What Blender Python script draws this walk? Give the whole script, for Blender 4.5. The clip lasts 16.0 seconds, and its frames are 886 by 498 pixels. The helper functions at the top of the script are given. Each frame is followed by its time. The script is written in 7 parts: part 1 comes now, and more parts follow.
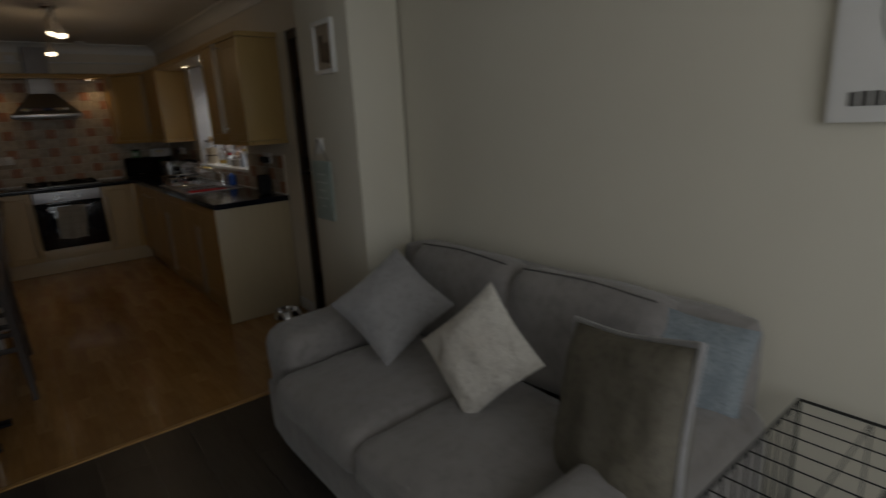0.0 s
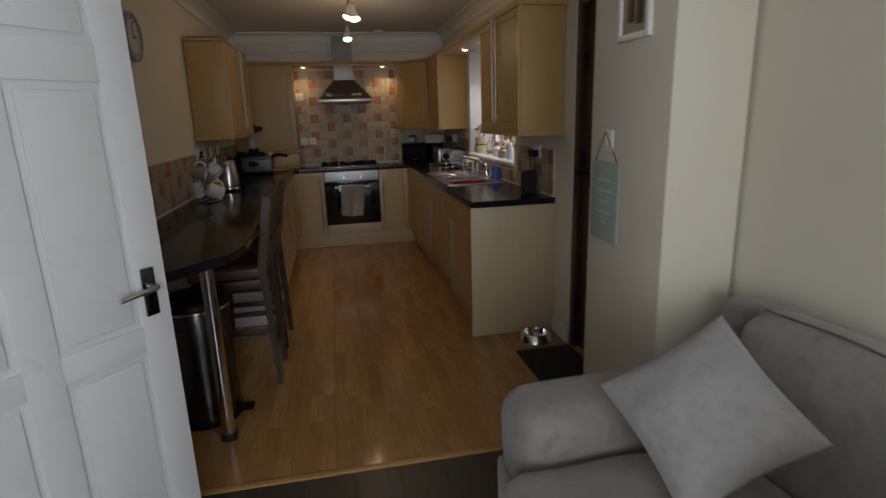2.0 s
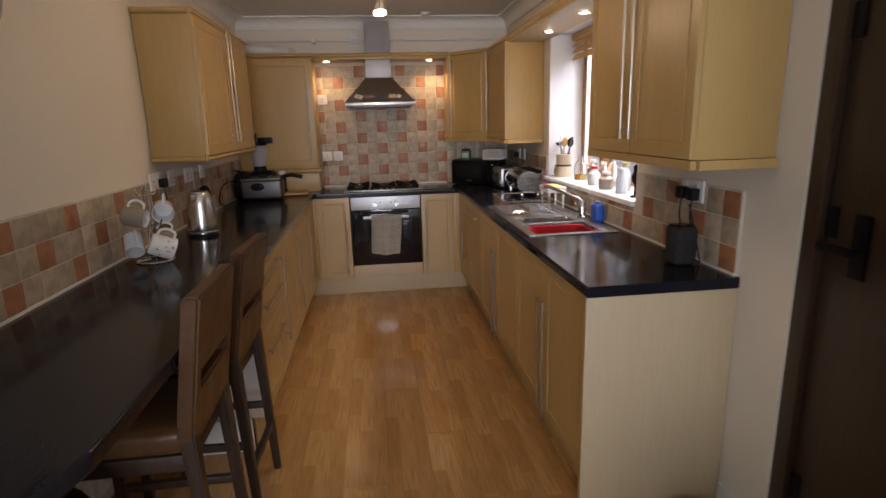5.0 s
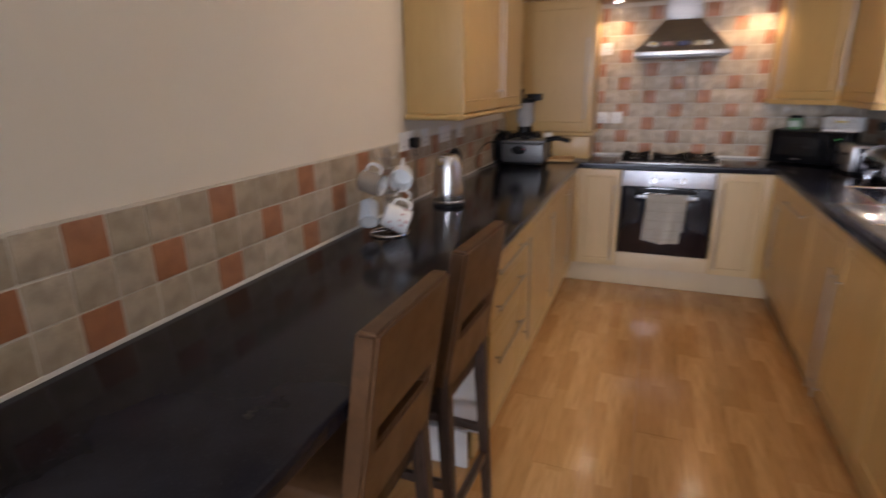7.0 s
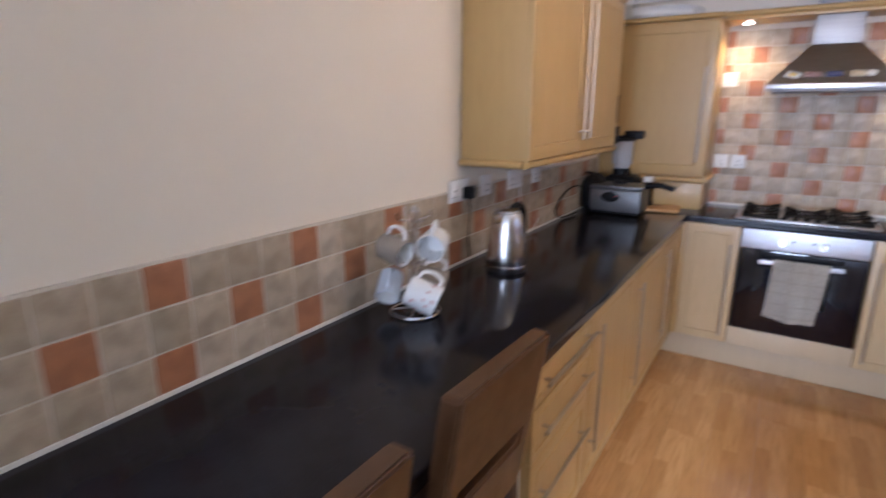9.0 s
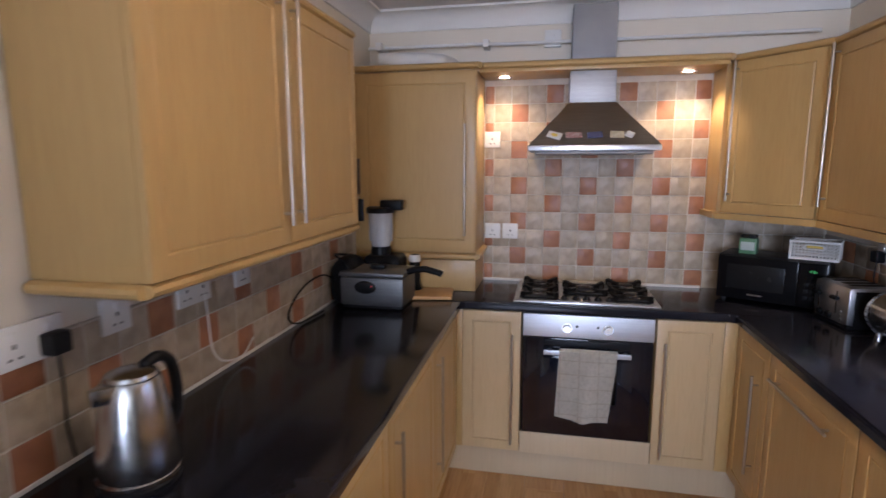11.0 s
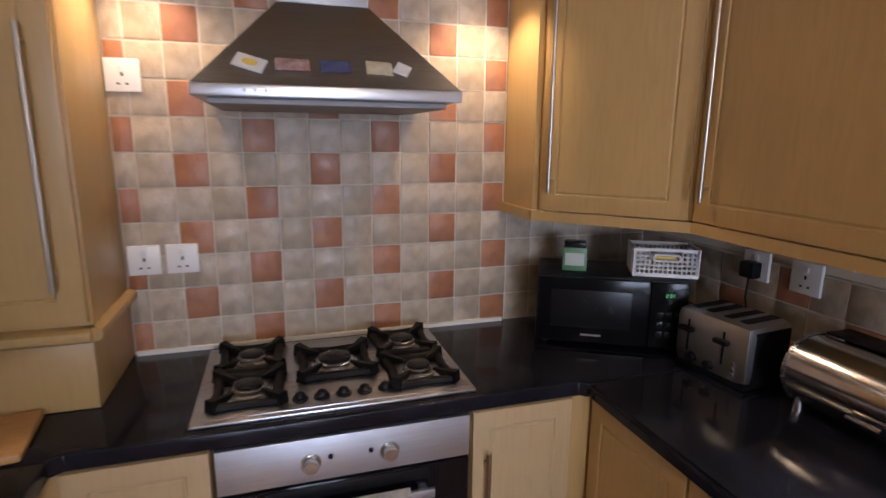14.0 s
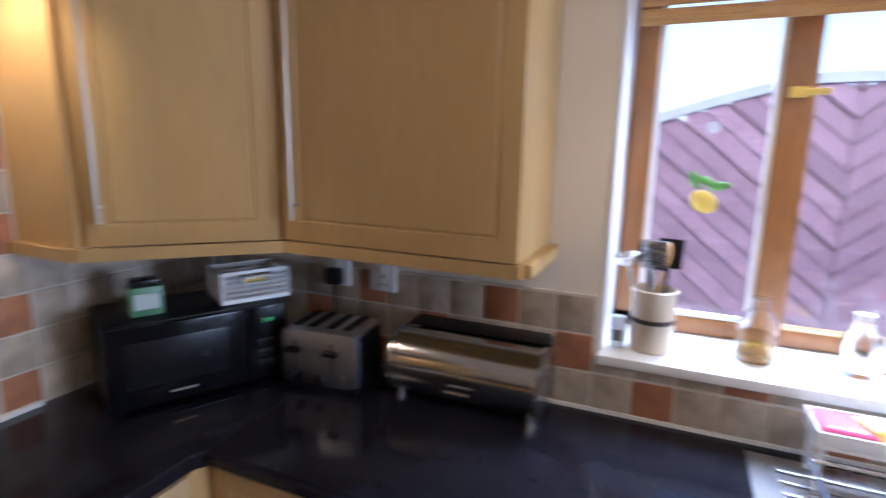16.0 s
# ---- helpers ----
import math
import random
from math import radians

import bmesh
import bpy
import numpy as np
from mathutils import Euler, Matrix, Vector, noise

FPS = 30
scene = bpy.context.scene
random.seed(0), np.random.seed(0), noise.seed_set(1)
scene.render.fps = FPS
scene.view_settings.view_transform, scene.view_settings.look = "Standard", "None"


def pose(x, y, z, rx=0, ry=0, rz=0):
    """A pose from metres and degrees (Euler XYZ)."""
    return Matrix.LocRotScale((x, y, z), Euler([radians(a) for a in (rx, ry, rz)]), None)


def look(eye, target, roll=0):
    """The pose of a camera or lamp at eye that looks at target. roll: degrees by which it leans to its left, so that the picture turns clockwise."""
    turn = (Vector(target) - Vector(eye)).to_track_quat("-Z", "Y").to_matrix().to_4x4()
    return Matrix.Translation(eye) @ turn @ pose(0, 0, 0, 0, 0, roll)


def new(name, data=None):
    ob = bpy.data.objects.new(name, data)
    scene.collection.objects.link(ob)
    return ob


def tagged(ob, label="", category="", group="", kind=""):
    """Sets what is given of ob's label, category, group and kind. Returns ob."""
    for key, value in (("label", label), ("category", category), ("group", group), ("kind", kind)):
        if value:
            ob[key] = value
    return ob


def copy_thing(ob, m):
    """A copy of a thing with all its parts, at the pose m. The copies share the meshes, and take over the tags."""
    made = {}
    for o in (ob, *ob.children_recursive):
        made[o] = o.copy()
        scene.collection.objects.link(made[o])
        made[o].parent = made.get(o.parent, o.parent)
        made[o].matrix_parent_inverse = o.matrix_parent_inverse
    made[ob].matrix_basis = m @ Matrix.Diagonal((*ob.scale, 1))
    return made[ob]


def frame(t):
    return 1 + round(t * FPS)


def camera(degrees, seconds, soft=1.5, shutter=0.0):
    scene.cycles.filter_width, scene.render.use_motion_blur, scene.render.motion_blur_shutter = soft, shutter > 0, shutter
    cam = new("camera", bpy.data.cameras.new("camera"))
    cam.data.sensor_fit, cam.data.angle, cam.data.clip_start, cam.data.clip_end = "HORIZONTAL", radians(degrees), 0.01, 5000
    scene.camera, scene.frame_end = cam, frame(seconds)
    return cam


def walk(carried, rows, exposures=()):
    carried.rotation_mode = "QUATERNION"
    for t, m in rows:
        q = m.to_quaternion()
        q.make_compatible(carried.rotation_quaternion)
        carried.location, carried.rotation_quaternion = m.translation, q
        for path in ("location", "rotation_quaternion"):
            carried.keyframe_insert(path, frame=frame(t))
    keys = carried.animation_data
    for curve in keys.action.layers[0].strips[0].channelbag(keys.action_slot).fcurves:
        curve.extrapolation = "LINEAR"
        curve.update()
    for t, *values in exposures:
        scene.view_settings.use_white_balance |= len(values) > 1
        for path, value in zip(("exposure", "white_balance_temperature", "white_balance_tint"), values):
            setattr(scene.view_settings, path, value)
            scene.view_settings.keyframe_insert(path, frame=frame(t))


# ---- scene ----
# camera and walk
cam = camera(79.3, 16.0, soft=1.5, shutter=0.5)
PATH = [
    (0, (0.378, 0.425, 1.457), (1.589, 1.939, 0.967), -2.9),
    (0.5, (0.38, 0.604, 1.448), (1.324, 2.304, 0.98), -2.1),
    (1, (0.465, 0.768, 1.447), (1.244, 2.547, 0.971), -2.5),
    (1.5, (0.604, 0.952, 1.462), (1.163, 2.81, 0.977), -2.4),
    (2, (0.656, 1.159, 1.436), (1.032, 3.063, 0.954), -1.8),
    (2.5, (0.678, 1.408, 1.464), (1.012, 3.321, 0.987), -1.5),
    (3, (0.746, 1.652, 1.436), (1.085, 3.566, 0.963), -1.4),
    (3.2, (0.782, 1.773, 1.453), (1.121, 3.686, 0.978), -1.5),
    (5.3, (0.783, 2.77, 1.47), (0.949, 4.709, 1.012), -1.6),
    (5.5, (0.842, 2.81, 1.47), (0.901, 4.755, 1.008), -1.8),
    (6, (0.845, 2.977, 1.459), (0.749, 4.92, 0.997), -1.4),
    (6.5, (0.81, 3.179, 1.48), (0.538, 5.103, 1.004), -1.3),
    (7, (0.724, 3.321, 1.459), (0.026, 5.102, 0.874), -1.0),
    (7.5, (0.771, 3.41, 1.469), (-0.342, 4.94, 0.821), -0.8),
    (8, (0.866, 3.482, 1.48), (-0.376, 4.902, 0.815), -0.3),
    (8.5, (0.848, 3.632, 1.478), (-0.402, 5.042, 0.806), -0.2),
    (9, (0.705, 3.858, 1.519), (-0.336, 5.489, 1.013), 0.1),
    (9.5, (0.726, 4.034, 1.516), (-0.059, 5.838, 1.155), 0.1),
    (9.7, (0.727, 4.131, 1.515), (-0.051, 5.951, 1.227), 0.1),
    (11.8, (0.63, 5.162, 1.585), (0.459, 7.127, 1.254), 0.0),
    (12, (0.642, 5.24, 1.584), (0.481, 7.205, 1.248), -0.1),
    (12.5, (0.68, 5.443, 1.548), (0.564, 7.406, 1.184), -0.0),
    (13, (0.669, 5.725, 1.572), (0.907, 7.673, 1.186), 0.5),
    (13.5, (0.671, 5.897, 1.564), (1.134, 7.803, 1.172), 0.4),
    (14, (0.707, 6.144, 1.545), (1.29, 8.014, 1.139), 0.5),
    (14.5, (0.755, 6.268, 1.528), (1.457, 8.084, 1.069), 0.3),
    (15, (0.751, 6.327, 1.545), (1.624, 8.06, 1.059), 0.5),
    (15.5, (0.72, 6.395, 1.564), (2.114, 7.769, 1.15), 1.3),
    (16, (0.707, 6.397, 1.58), (2.506, 7.179, 1.188), 1.0),
]
EXPOSURES = [(0, -2.15, 7300, 13), (0.7, -1.48, 7500, 14), (1.5, -0.8, 7250, 14), (2.0, -0.6, 7100, 15), (3.0, -0.05, 7100, 17), (5.5, 1.01, 6950, 22), (6.5, 1.34, 6400, 22), (7.0, 1.34, 6350, 23), (7.5, 1.56, 5900, 24), (8.0, 1.79, 5700, 24), (8.5, 1.88, 5450, 23), (9.5, 1.71, 5500, 22), (12.0, 1.39, 5700, 22), (13.5, 1.31, 5800, 23), (15.0, 1.29, 5900, 25), (15.5, 1.52, 5450, 21), (16.0, 1.54, 5080, 19)]
walk(cam, [(t, look(eye, target, roll)) for t, eye, target, roll in PATH], EXPOSURES)

# ---- world and daylight ----
world = bpy.data.worlds.new("sky")
scene.world = world
world.use_nodes = True
wn = world.node_tree.nodes
sky = wn.new("ShaderNodeTexSky")
sky.sky_type, sky.sun_disc = "NISHITA", False
sky.air_density, sky.dust_density, sky.ozone_density = 1.0, 3.0, 0.5
sky.sun_elevation, sky.sun_rotation = radians(45), radians(262)
world.node_tree.links.new(sky.outputs[0], wn["Background"].inputs[0])
wn["Background"].inputs[1].default_value = 0.15


def lamp(name, kind, m, power, colour, **kw):
    data = bpy.data.lights.new(name, kind)
    data.energy, data.color = power, colour
    if kind == "AREA":
        data.shape, data.size, data.size_y = "RECTANGLE", kw["w"], kw["h"]
    if kind == "SPOT":
        data.spot_size, data.spot_blend, data.shadow_soft_size = radians(kw["cone"]), kw.get("blend", 0.6), 0.02
    if kind == "POINT":
        data.shadow_soft_size = kw["r"]
    if kind == "SUN":
        data.angle = radians(kw["angle"])
    ob = new(name, data)
    ob.matrix_world = m
    return ob


# soft overcast sun from behind the living room, sky light in the two windows
lamp("sun", "SUN", look((-6, 4, 9), (3, 6, 0)), 0.5, (1.0, 0.97, 0.92), angle=15)
lamp("kitchen_window_daylight", "AREA", look((2.85, 5.87, 2.85), (1.3, 5.87, 0.9)), 76, (0.82, 0.91, 1.0), w=1.5, h=0.8)
lamp("living_window_daylight", "AREA", look((0.5, -0.84, 1.45), (0.7, 2.0, 1.0)), 76, (0.76, 0.88, 1.0), w=1.9, h=1.2)
WARM = (1.0, 0.74, 0.42)
lamp("hood_spot_light", "SPOT", look((0.40, 7.66, 1.998), (0.38, 7.74, 1.0)), 3.6, WARM, cone=120)
lamp("hood_spot_light", "SPOT", look((1.30, 7.66, 1.998), (1.32, 7.74, 1.0)), 5.0, WARM, cone=120)
lamp("window_spot_light", "SPOT", look((1.92, 5.62, 1.998), (1.92, 5.62, 1.0)), 2.1, WARM, cone=110)
lamp("window_spot_light", "SPOT", look((1.92, 6.22, 1.998), (1.92, 6.22, 1.0)), 2.1, WARM, cone=110)
lamp("ceiling_spot_light", "POINT", pose(0.87, 5.33, 2.075), 2.7, (1.0, 0.76, 0.48), r=0.03)
lamp("ceiling_spot_light", "POINT", pose(0.87, 5.95, 2.02), 2.7, (1.0, 0.76, 0.48), r=0.03)

# ---- materials ----
def mat(name, rgb, rough=0.5, metal=0.0, **kw):
    m = bpy.data.materials.new(name)
    m.use_nodes = True
    b = m.node_tree.nodes["Principled BSDF"]
    b.inputs["Base Color"].default_value = (*rgb, 1)
    b.inputs["Roughness"].default_value = rough
    b.inputs["Metallic"].default_value = metal
    for key, value in kw.items():
        b.inputs[key.replace("_", " ")].default_value = value
    return m


def mixed(m, a, b, fac, kind="MIX"):
    """A colour mix node; each of a, b, fac is a value or a socket."""
    n = m.node_tree.nodes.new("ShaderNodeMix")
    n.data_type, n.blend_type = "RGBA", kind
    for s, v in ((n.inputs[0], fac), (n.inputs[6], a), (n.inputs[7], b)):
        if isinstance(v, bpy.types.NodeSocket):
            m.node_tree.links.new(v, s)
        else:
            s.default_value = v if isinstance(v, float) else (*v, 1)
    return n.outputs[2]


def noise_of(m, scale, stretch=(1, 1, 1), detail=4.0, rough=0.55, seed=0.0):
    nt = m.node_tree
    tc, mp, nz = nt.nodes.new("ShaderNodeTexCoord"), nt.nodes.new("ShaderNodeMapping"), nt.nodes.new("ShaderNodeTexNoise")
    mp.inputs["Scale"].default_value = stretch
    mp.inputs["Location"].default_value = (seed, seed * 0.7, seed * 1.3)
    nz.inputs["Scale"].default_value, nz.inputs["Detail"].default_value, nz.inputs["Roughness"].default_value = scale, detail, rough
    nt.links.new(tc.outputs["Object"], mp.inputs[0])
    nt.links.new(mp.outputs[0], nz.inputs["Vector"])
    return nz.outputs["Fac"]


def ramp(m, fac, *stops):
    n = m.node_tree.nodes.new("ShaderNodeValToRGB")
    while len(n.color_ramp.elements) < len(stops):
        n.color_ramp.elements.new(0.5)
    for e, (p, c) in zip(n.color_ramp.elements, stops):
        e.position, e.color = p, (c, c, c, 1) if isinstance(c, (int, float)) else (*c, 1)
    m.node_tree.links.new(fac, n.inputs[0])
    return n.outputs[0]


def put(m, socket, name):
    m.node_tree.links.new(socket, m.node_tree.nodes["Principled BSDF"].inputs[name])


def bump(m, fac, strength=0.2, dist=0.002):
    n = m.node_tree.nodes.new("ShaderNodeBump")
    n.inputs["Strength"].default_value, n.inputs["Distance"].default_value = strength, dist
    m.node_tree.links.new(fac, n.inputs["Height"])
    put(m, n.outputs[0], "Normal")


def rand(m):
    return m.node_tree.nodes.new("ShaderNodeObjectInfo").outputs["Random"]


def varied(name, lo, hi, scale, rough=0.5, stretch=(1, 1, 1), fine=0.0, relief=0.0, by_object=0.0, metal=0.0, **kw):
    """A surface that varies between two colours at a large and a fine scale, with a little relief."""
    m = mat(name, lo, rough, metal, **kw)
    c = mixed(m, lo, hi, ramp(m, noise_of(m, scale, stretch), (0.3, 0.0), (0.7, 1.0)))
    f = noise_of(m, scale * 9, stretch, 3.0, seed=3.1)
    if fine:
        c = mixed(m, c, tuple(v * (1 - fine) for v in lo), ramp(m, f, (0.45, 0.0), (0.7, 1.0)))
    if by_object:
        c = mixed(m, c, tuple(v * (1 - by_object) for v in lo), rand(m))
    put(m, c, "Base Color")
    put(m, ramp(m, noise_of(m, scale * 3, stretch, seed=7.7), (0.2, max(0.02, rough * 0.8)), (0.8, min(1.0, rough * 1.2))), "Roughness")
    if relief:
        bump(m, f, relief)
    return m


CREAM = varied("cream_wall_paint", (0.74, 0.675, 0.575), (0.77, 0.71, 0.61), 1.1, 0.75, relief=0.06)
LIVING = varied("pale_living_room_paint", (0.67, 0.625, 0.53), (0.70, 0.66, 0.565), 1.1, 0.75, relief=0.06)
CEILING = varied("white_ceiling_paint", (0.74, 0.72, 0.68), (0.79, 0.77, 0.73), 1.5, 0.85, relief=0.12)
COVING = varied("white_coving", (0.76, 0.75, 0.72), (0.82, 0.81, 0.78), 2.0, 0.6)
GLOSS_WHITE = varied("white_gloss_paint", (0.775, 0.785, 0.805), (0.795, 0.805, 0.825), 2.5, 0.32, fine=0.01, relief=0.015)
MAPLE = varied("maple_foil", (0.465, 0.302, 0.113), (0.495, 0.328, 0.127), 2.2, 0.36, stretch=(5, 5, 0.5), fine=0.03, relief=0.012)
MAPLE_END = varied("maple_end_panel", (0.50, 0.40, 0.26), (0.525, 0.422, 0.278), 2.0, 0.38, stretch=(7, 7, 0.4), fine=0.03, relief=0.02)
# the same maple foil made paler: living-room daylight put into the colour
MAPLE_DAYLIT = varied("daylit_maple_foil", (0.495, 0.365, 0.195), (0.525, 0.392, 0.215), 2.2, 0.36, stretch=(5, 5, 0.5), fine=0.03, relief=0.012)
TIMBER = varied("oak_window_timber", (0.30, 0.135, 0.045), (0.38, 0.18, 0.06), 3, 0.35, stretch=(6, 6, 0.6), fine=0.15, relief=0.1)
BAMBOO = varied("bamboo_blind", (0.48, 0.27, 0.09), (0.60, 0.36, 0.13), 8, 0.5, stretch=(1, 0.2, 6), fine=0.15)
DARK_DOOR = varied("dark_brown_door", (0.035, 0.018, 0.010), (0.055, 0.030, 0.017), 3, 0.4, stretch=(5, 5, 0.5), fine=0.2, relief=0.1)
WENGE = varied("dark_brown_stool_wood", (0.030, 0.016, 0.010), (0.052, 0.028, 0.017), 3, 0.42, stretch=(4, 4, 0.6), fine=0.2, relief=0.08)
LEATHER = varied("brown_faux_leather", (0.074, 0.033, 0.013), (0.094, 0.044, 0.018), 5, 0.38, fine=0.10, relief=0.08, Specular_IOR_Level=0.4)
STEEL = varied("brushed_steel", (0.42, 0.42, 0.43), (0.52, 0.52, 0.53), 4, 0.27, stretch=(1, 1, 30), fine=0.03, metal=1.0)
FRYER = varied("dull_fryer_steel", (0.17, 0.17, 0.17), (0.21, 0.21, 0.21), 4, 0.50, stretch=(0.6, 30, 30), fine=0.12, metal=1.0)
TOASTER_STEEL = varied("toaster_steel", (0.62, 0.62, 0.63), (0.68, 0.68, 0.69), 4, 0.36, stretch=(0.6, 30, 30), fine=0.10, metal=1.0)
DULL_STEEL = varied("dull_chimney_steel", (0.36, 0.36, 0.37), (0.42, 0.42, 0.43), 4, 0.52, stretch=(1, 1, 30), fine=0.05, metal=1.0)
BIN_STEEL = varied("dark_bin_steel", (0.11, 0.11, 0.12), (0.16, 0.16, 0.17), 4, 0.22, stretch=(1, 1, 20), fine=0.05, metal=1.0)
DUCT = varied("dull_grey_duct", (0.28, 0.28, 0.29), (0.33, 0.33, 0.34), 5, 0.6, metal=0.3)
FACE = varied("pale_grey_clock_face", (0.56, 0.55, 0.53), (0.60, 0.59, 0.57), 5, 0.45)
STEEL_H = varied("brushed_steel_horizontal", (0.44, 0.44, 0.45), (0.54, 0.54, 0.55), 4, 0.30, stretch=(0.6, 30, 30), fine=0.12, metal=1.0)
CHROME = mat("chrome", (0.72, 0.72, 0.74), 0.10, 1.0)
SATIN = varied("satin_nickel", (0.42, 0.37, 0.30), (0.48, 0.43, 0.36), 8, 0.33, metal=1.0)
BLACK = varied("black_plastic", (0.005, 0.005, 0.006), (0.008, 0.008, 0.009), 12, 0.42, relief=0.02, Specular_IOR_Level=0.18)
GLOSS_BLACK = varied("gloss_black_panel", (0.004, 0.004, 0.005), (0.007, 0.007, 0.008), 6, 0.12, Specular_IOR_Level=0.14)
IRON = varied("cast_iron", (0.006, 0.006, 0.006), (0.010, 0.009, 0.009), 20, 0.5, relief=0.2, Specular_IOR_Level=0.15)
OVEN_GLASS = mat("smoked_oven_glass", (0.004, 0.007, 0.014), 0.04, 0.0, Specular_IOR_Level=0.75)
OVEN_DOOR = mat("black_oven_door_glass", (0.003, 0.004, 0.008), 0.05, 0.0, Specular_IOR_Level=0.6)
CANOPY = varied("warm_canopy_steel", (0.34, 0.32, 0.30), (0.39, 0.37, 0.345), 3, 0.36, stretch=(0.6, 8, 8), fine=0.03, metal=1.0)
LIP_STEEL = varied("bright_lip_steel", (0.56, 0.56, 0.57), (0.62, 0.62, 0.63), 3, 0.34, stretch=(0.6, 8, 8), metal=1.0)
CARD = varied("pale_lilac_card", (0.56, 0.56, 0.66), (0.64, 0.64, 0.73), 14, 0.6)
VIOLET = varied("violet_grey_print", (0.20, 0.20, 0.34), (0.34, 0.34, 0.48), 50, 0.6)
KETTLE_STEEL = varied("smooth_kettle_steel", (0.54, 0.53, 0.52), (0.58, 0.57, 0.56), 3, 0.24, metal=1.0)
PLASTIC_W = varied("white_plastic", (0.74, 0.73, 0.71), (0.79, 0.78, 0.76), 6, 0.35)
CERAMIC = varied("white_ceramic", (0.76, 0.76, 0.75), (0.80, 0.80, 0.79), 5, 0.12)
CERAMIC_BLUE = varied("pale_blue_ceramic", (0.56, 0.62, 0.70), (0.62, 0.68, 0.75), 5, 0.14)
CERAMIC_TAUPE = varied("taupe_ceramic", (0.25, 0.21, 0.17), (0.33, 0.28, 0.23), 7, 0.25)
SILICONE = mat("white_silicone", (0.72, 0.70, 0.66), 0.4)
GROUT = varied("pale_grout", (0.54, 0.49, 0.41), (0.62, 0.57, 0.49), 12, 0.9, relief=0.2)
RED = varied("red_plastic_bowl", (0.50, 0.012, 0.020), (0.58, 0.02, 0.03), 5, 0.3)
BLUE = varied("blue_plastic", (0.01, 0.09, 0.42), (0.02, 0.12, 0.5), 6, 0.35)
MUTED_BLUE = varied("muted_blue_print", (0.06, 0.07, 0.16), (0.12, 0.13, 0.22), 60, 0.4)
MUTED_RED = varied("muted_red_print", (0.30, 0.12, 0.12), (0.50, 0.40, 0.36), 70, 0.4)
MUTED_CREAM = varied("cream_print", (0.50, 0.42, 0.24), (0.68, 0.62, 0.48), 50, 0.4)
YELLOW = varied("yellow_plastic", (0.75, 0.55, 0.10), (0.82, 0.62, 0.14), 9, 0.5)
LEAF = varied("green_leaf", (0.10, 0.30, 0.06), (0.16, 0.40, 0.09), 12, 0.5)
PINK = varied("pink_plastic", (0.62, 0.08, 0.22), (0.7, 0.12, 0.28), 8, 0.4)
BEECH = varied("beech_chopping_board", (0.50, 0.27, 0.09), (0.58, 0.33, 0.12), 6, 0.45, stretch=(1, 8, 8), fine=0.12)
SILL = varied("white_tiled_sill", (0.80, 0.79, 0.76), (0.85, 0.84, 0.81), 4, 0.25)
RUBBER = mat("black_rubber", (0.015, 0.015, 0.015), 0.7)
MATTING = varied("dark_door_mat", (0.010, 0.009, 0.009), (0.020, 0.018, 0.017), 40, 0.95, relief=0.8)
STONEWARE = varied("beige_stoneware", (0.50, 0.41, 0.29), (0.58, 0.49, 0.36), 6, 0.35)
SOFA = varied("grey_sofa_chenille", (0.215, 0.195, 0.187), (0.255, 0.235, 0.226), 2.5, 0.92, fine=0.10, relief=0.5, Sheen_Weight=0.35)
CUSHION_G = varied("grey_velour", (0.265, 0.255, 0.256), (0.305, 0.295, 0.30), 4.0, 0.9, fine=0.10, relief=0.5, Sheen_Weight=0.4)
CUSHION_W = varied("cream_cushion_cloth", (0.52, 0.48, 0.43), (0.60, 0.57, 0.52), 6.0, 0.9, fine=0.1, relief=0.4)
CUSHION_T = varied("taupe_cushion_cloth", (0.13, 0.115, 0.09), (0.175, 0.155, 0.12), 5.0, 0.92, fine=0.15, relief=0.4)


def creases(m, scale, stretch, dist):
    """Soft folds in place of the fine relief."""
    f = mixed(m, noise_of(m, scale, stretch, 2.0, 0.45, 1.7), noise_of(m, 160, (1, 1, 1), 2.0), 0.12)
    bump(m, f, 0.9, dist)


creases(CUSHION_W, 7, (1, 3.0, 1.6), 0.035)
creases(CUSHION_G, 6, (1, 2.2, 1.4), 0.016)
creases(CUSHION_T, 6, (2.0, 1, 1.4), 0.014)
creases(SOFA, 5, (1, 1.6, 1.6), 0.012)
PIPING = varied("grey_piping", (0.10, 0.093, 0.09), (0.13, 0.12, 0.115), 20, 0.9)
TOWEL = varied("cream_tea_towel", (0.60, 0.56, 0.48), (0.68, 0.64, 0.56), 8, 0.95, fine=0.1, relief=0.6)
WICKER = varied("dark_wicker", (0.13, 0.10, 0.055), (0.21, 0.165, 0.095), 30, 0.8, fine=0.3, relief=0.7)
CUSHION_B = varied("blue_grey_cushion_cloth", (0.20, 0.235, 0.26), (0.30, 0.335, 0.36), 14.0, 0.92, fine=0.2, relief=0.5)
GLASS = mat("clear_glass", (1, 1, 1), 0.02, 0.0, Transmission_Weight=1.0, IOR=1.45)
JUG = mat("frosted_jug_plastic", (0.82, 0.83, 0.86), 0.25, 0.0, Transmission_Weight=0.55, IOR=1.4)
OIL = mat("golden_oil", (0.85, 0.55, 0.06), 0.05, 0.0, Transmission_Weight=0.8, IOR=1.47)
SAGE = varied("sage_painted_board", (0.33, 0.40, 0.37), (0.39, 0.455, 0.42), 6, 0.6, fine=0.08)
WIRE = mat("black_wire", (0.012, 0.012, 0.012), 0.4)
INK = mat("dark_print", (0.09, 0.085, 0.08), 0.6)
PALE_INK = mat("pale_print", (0.50, 0.56, 0.53), 0.6)
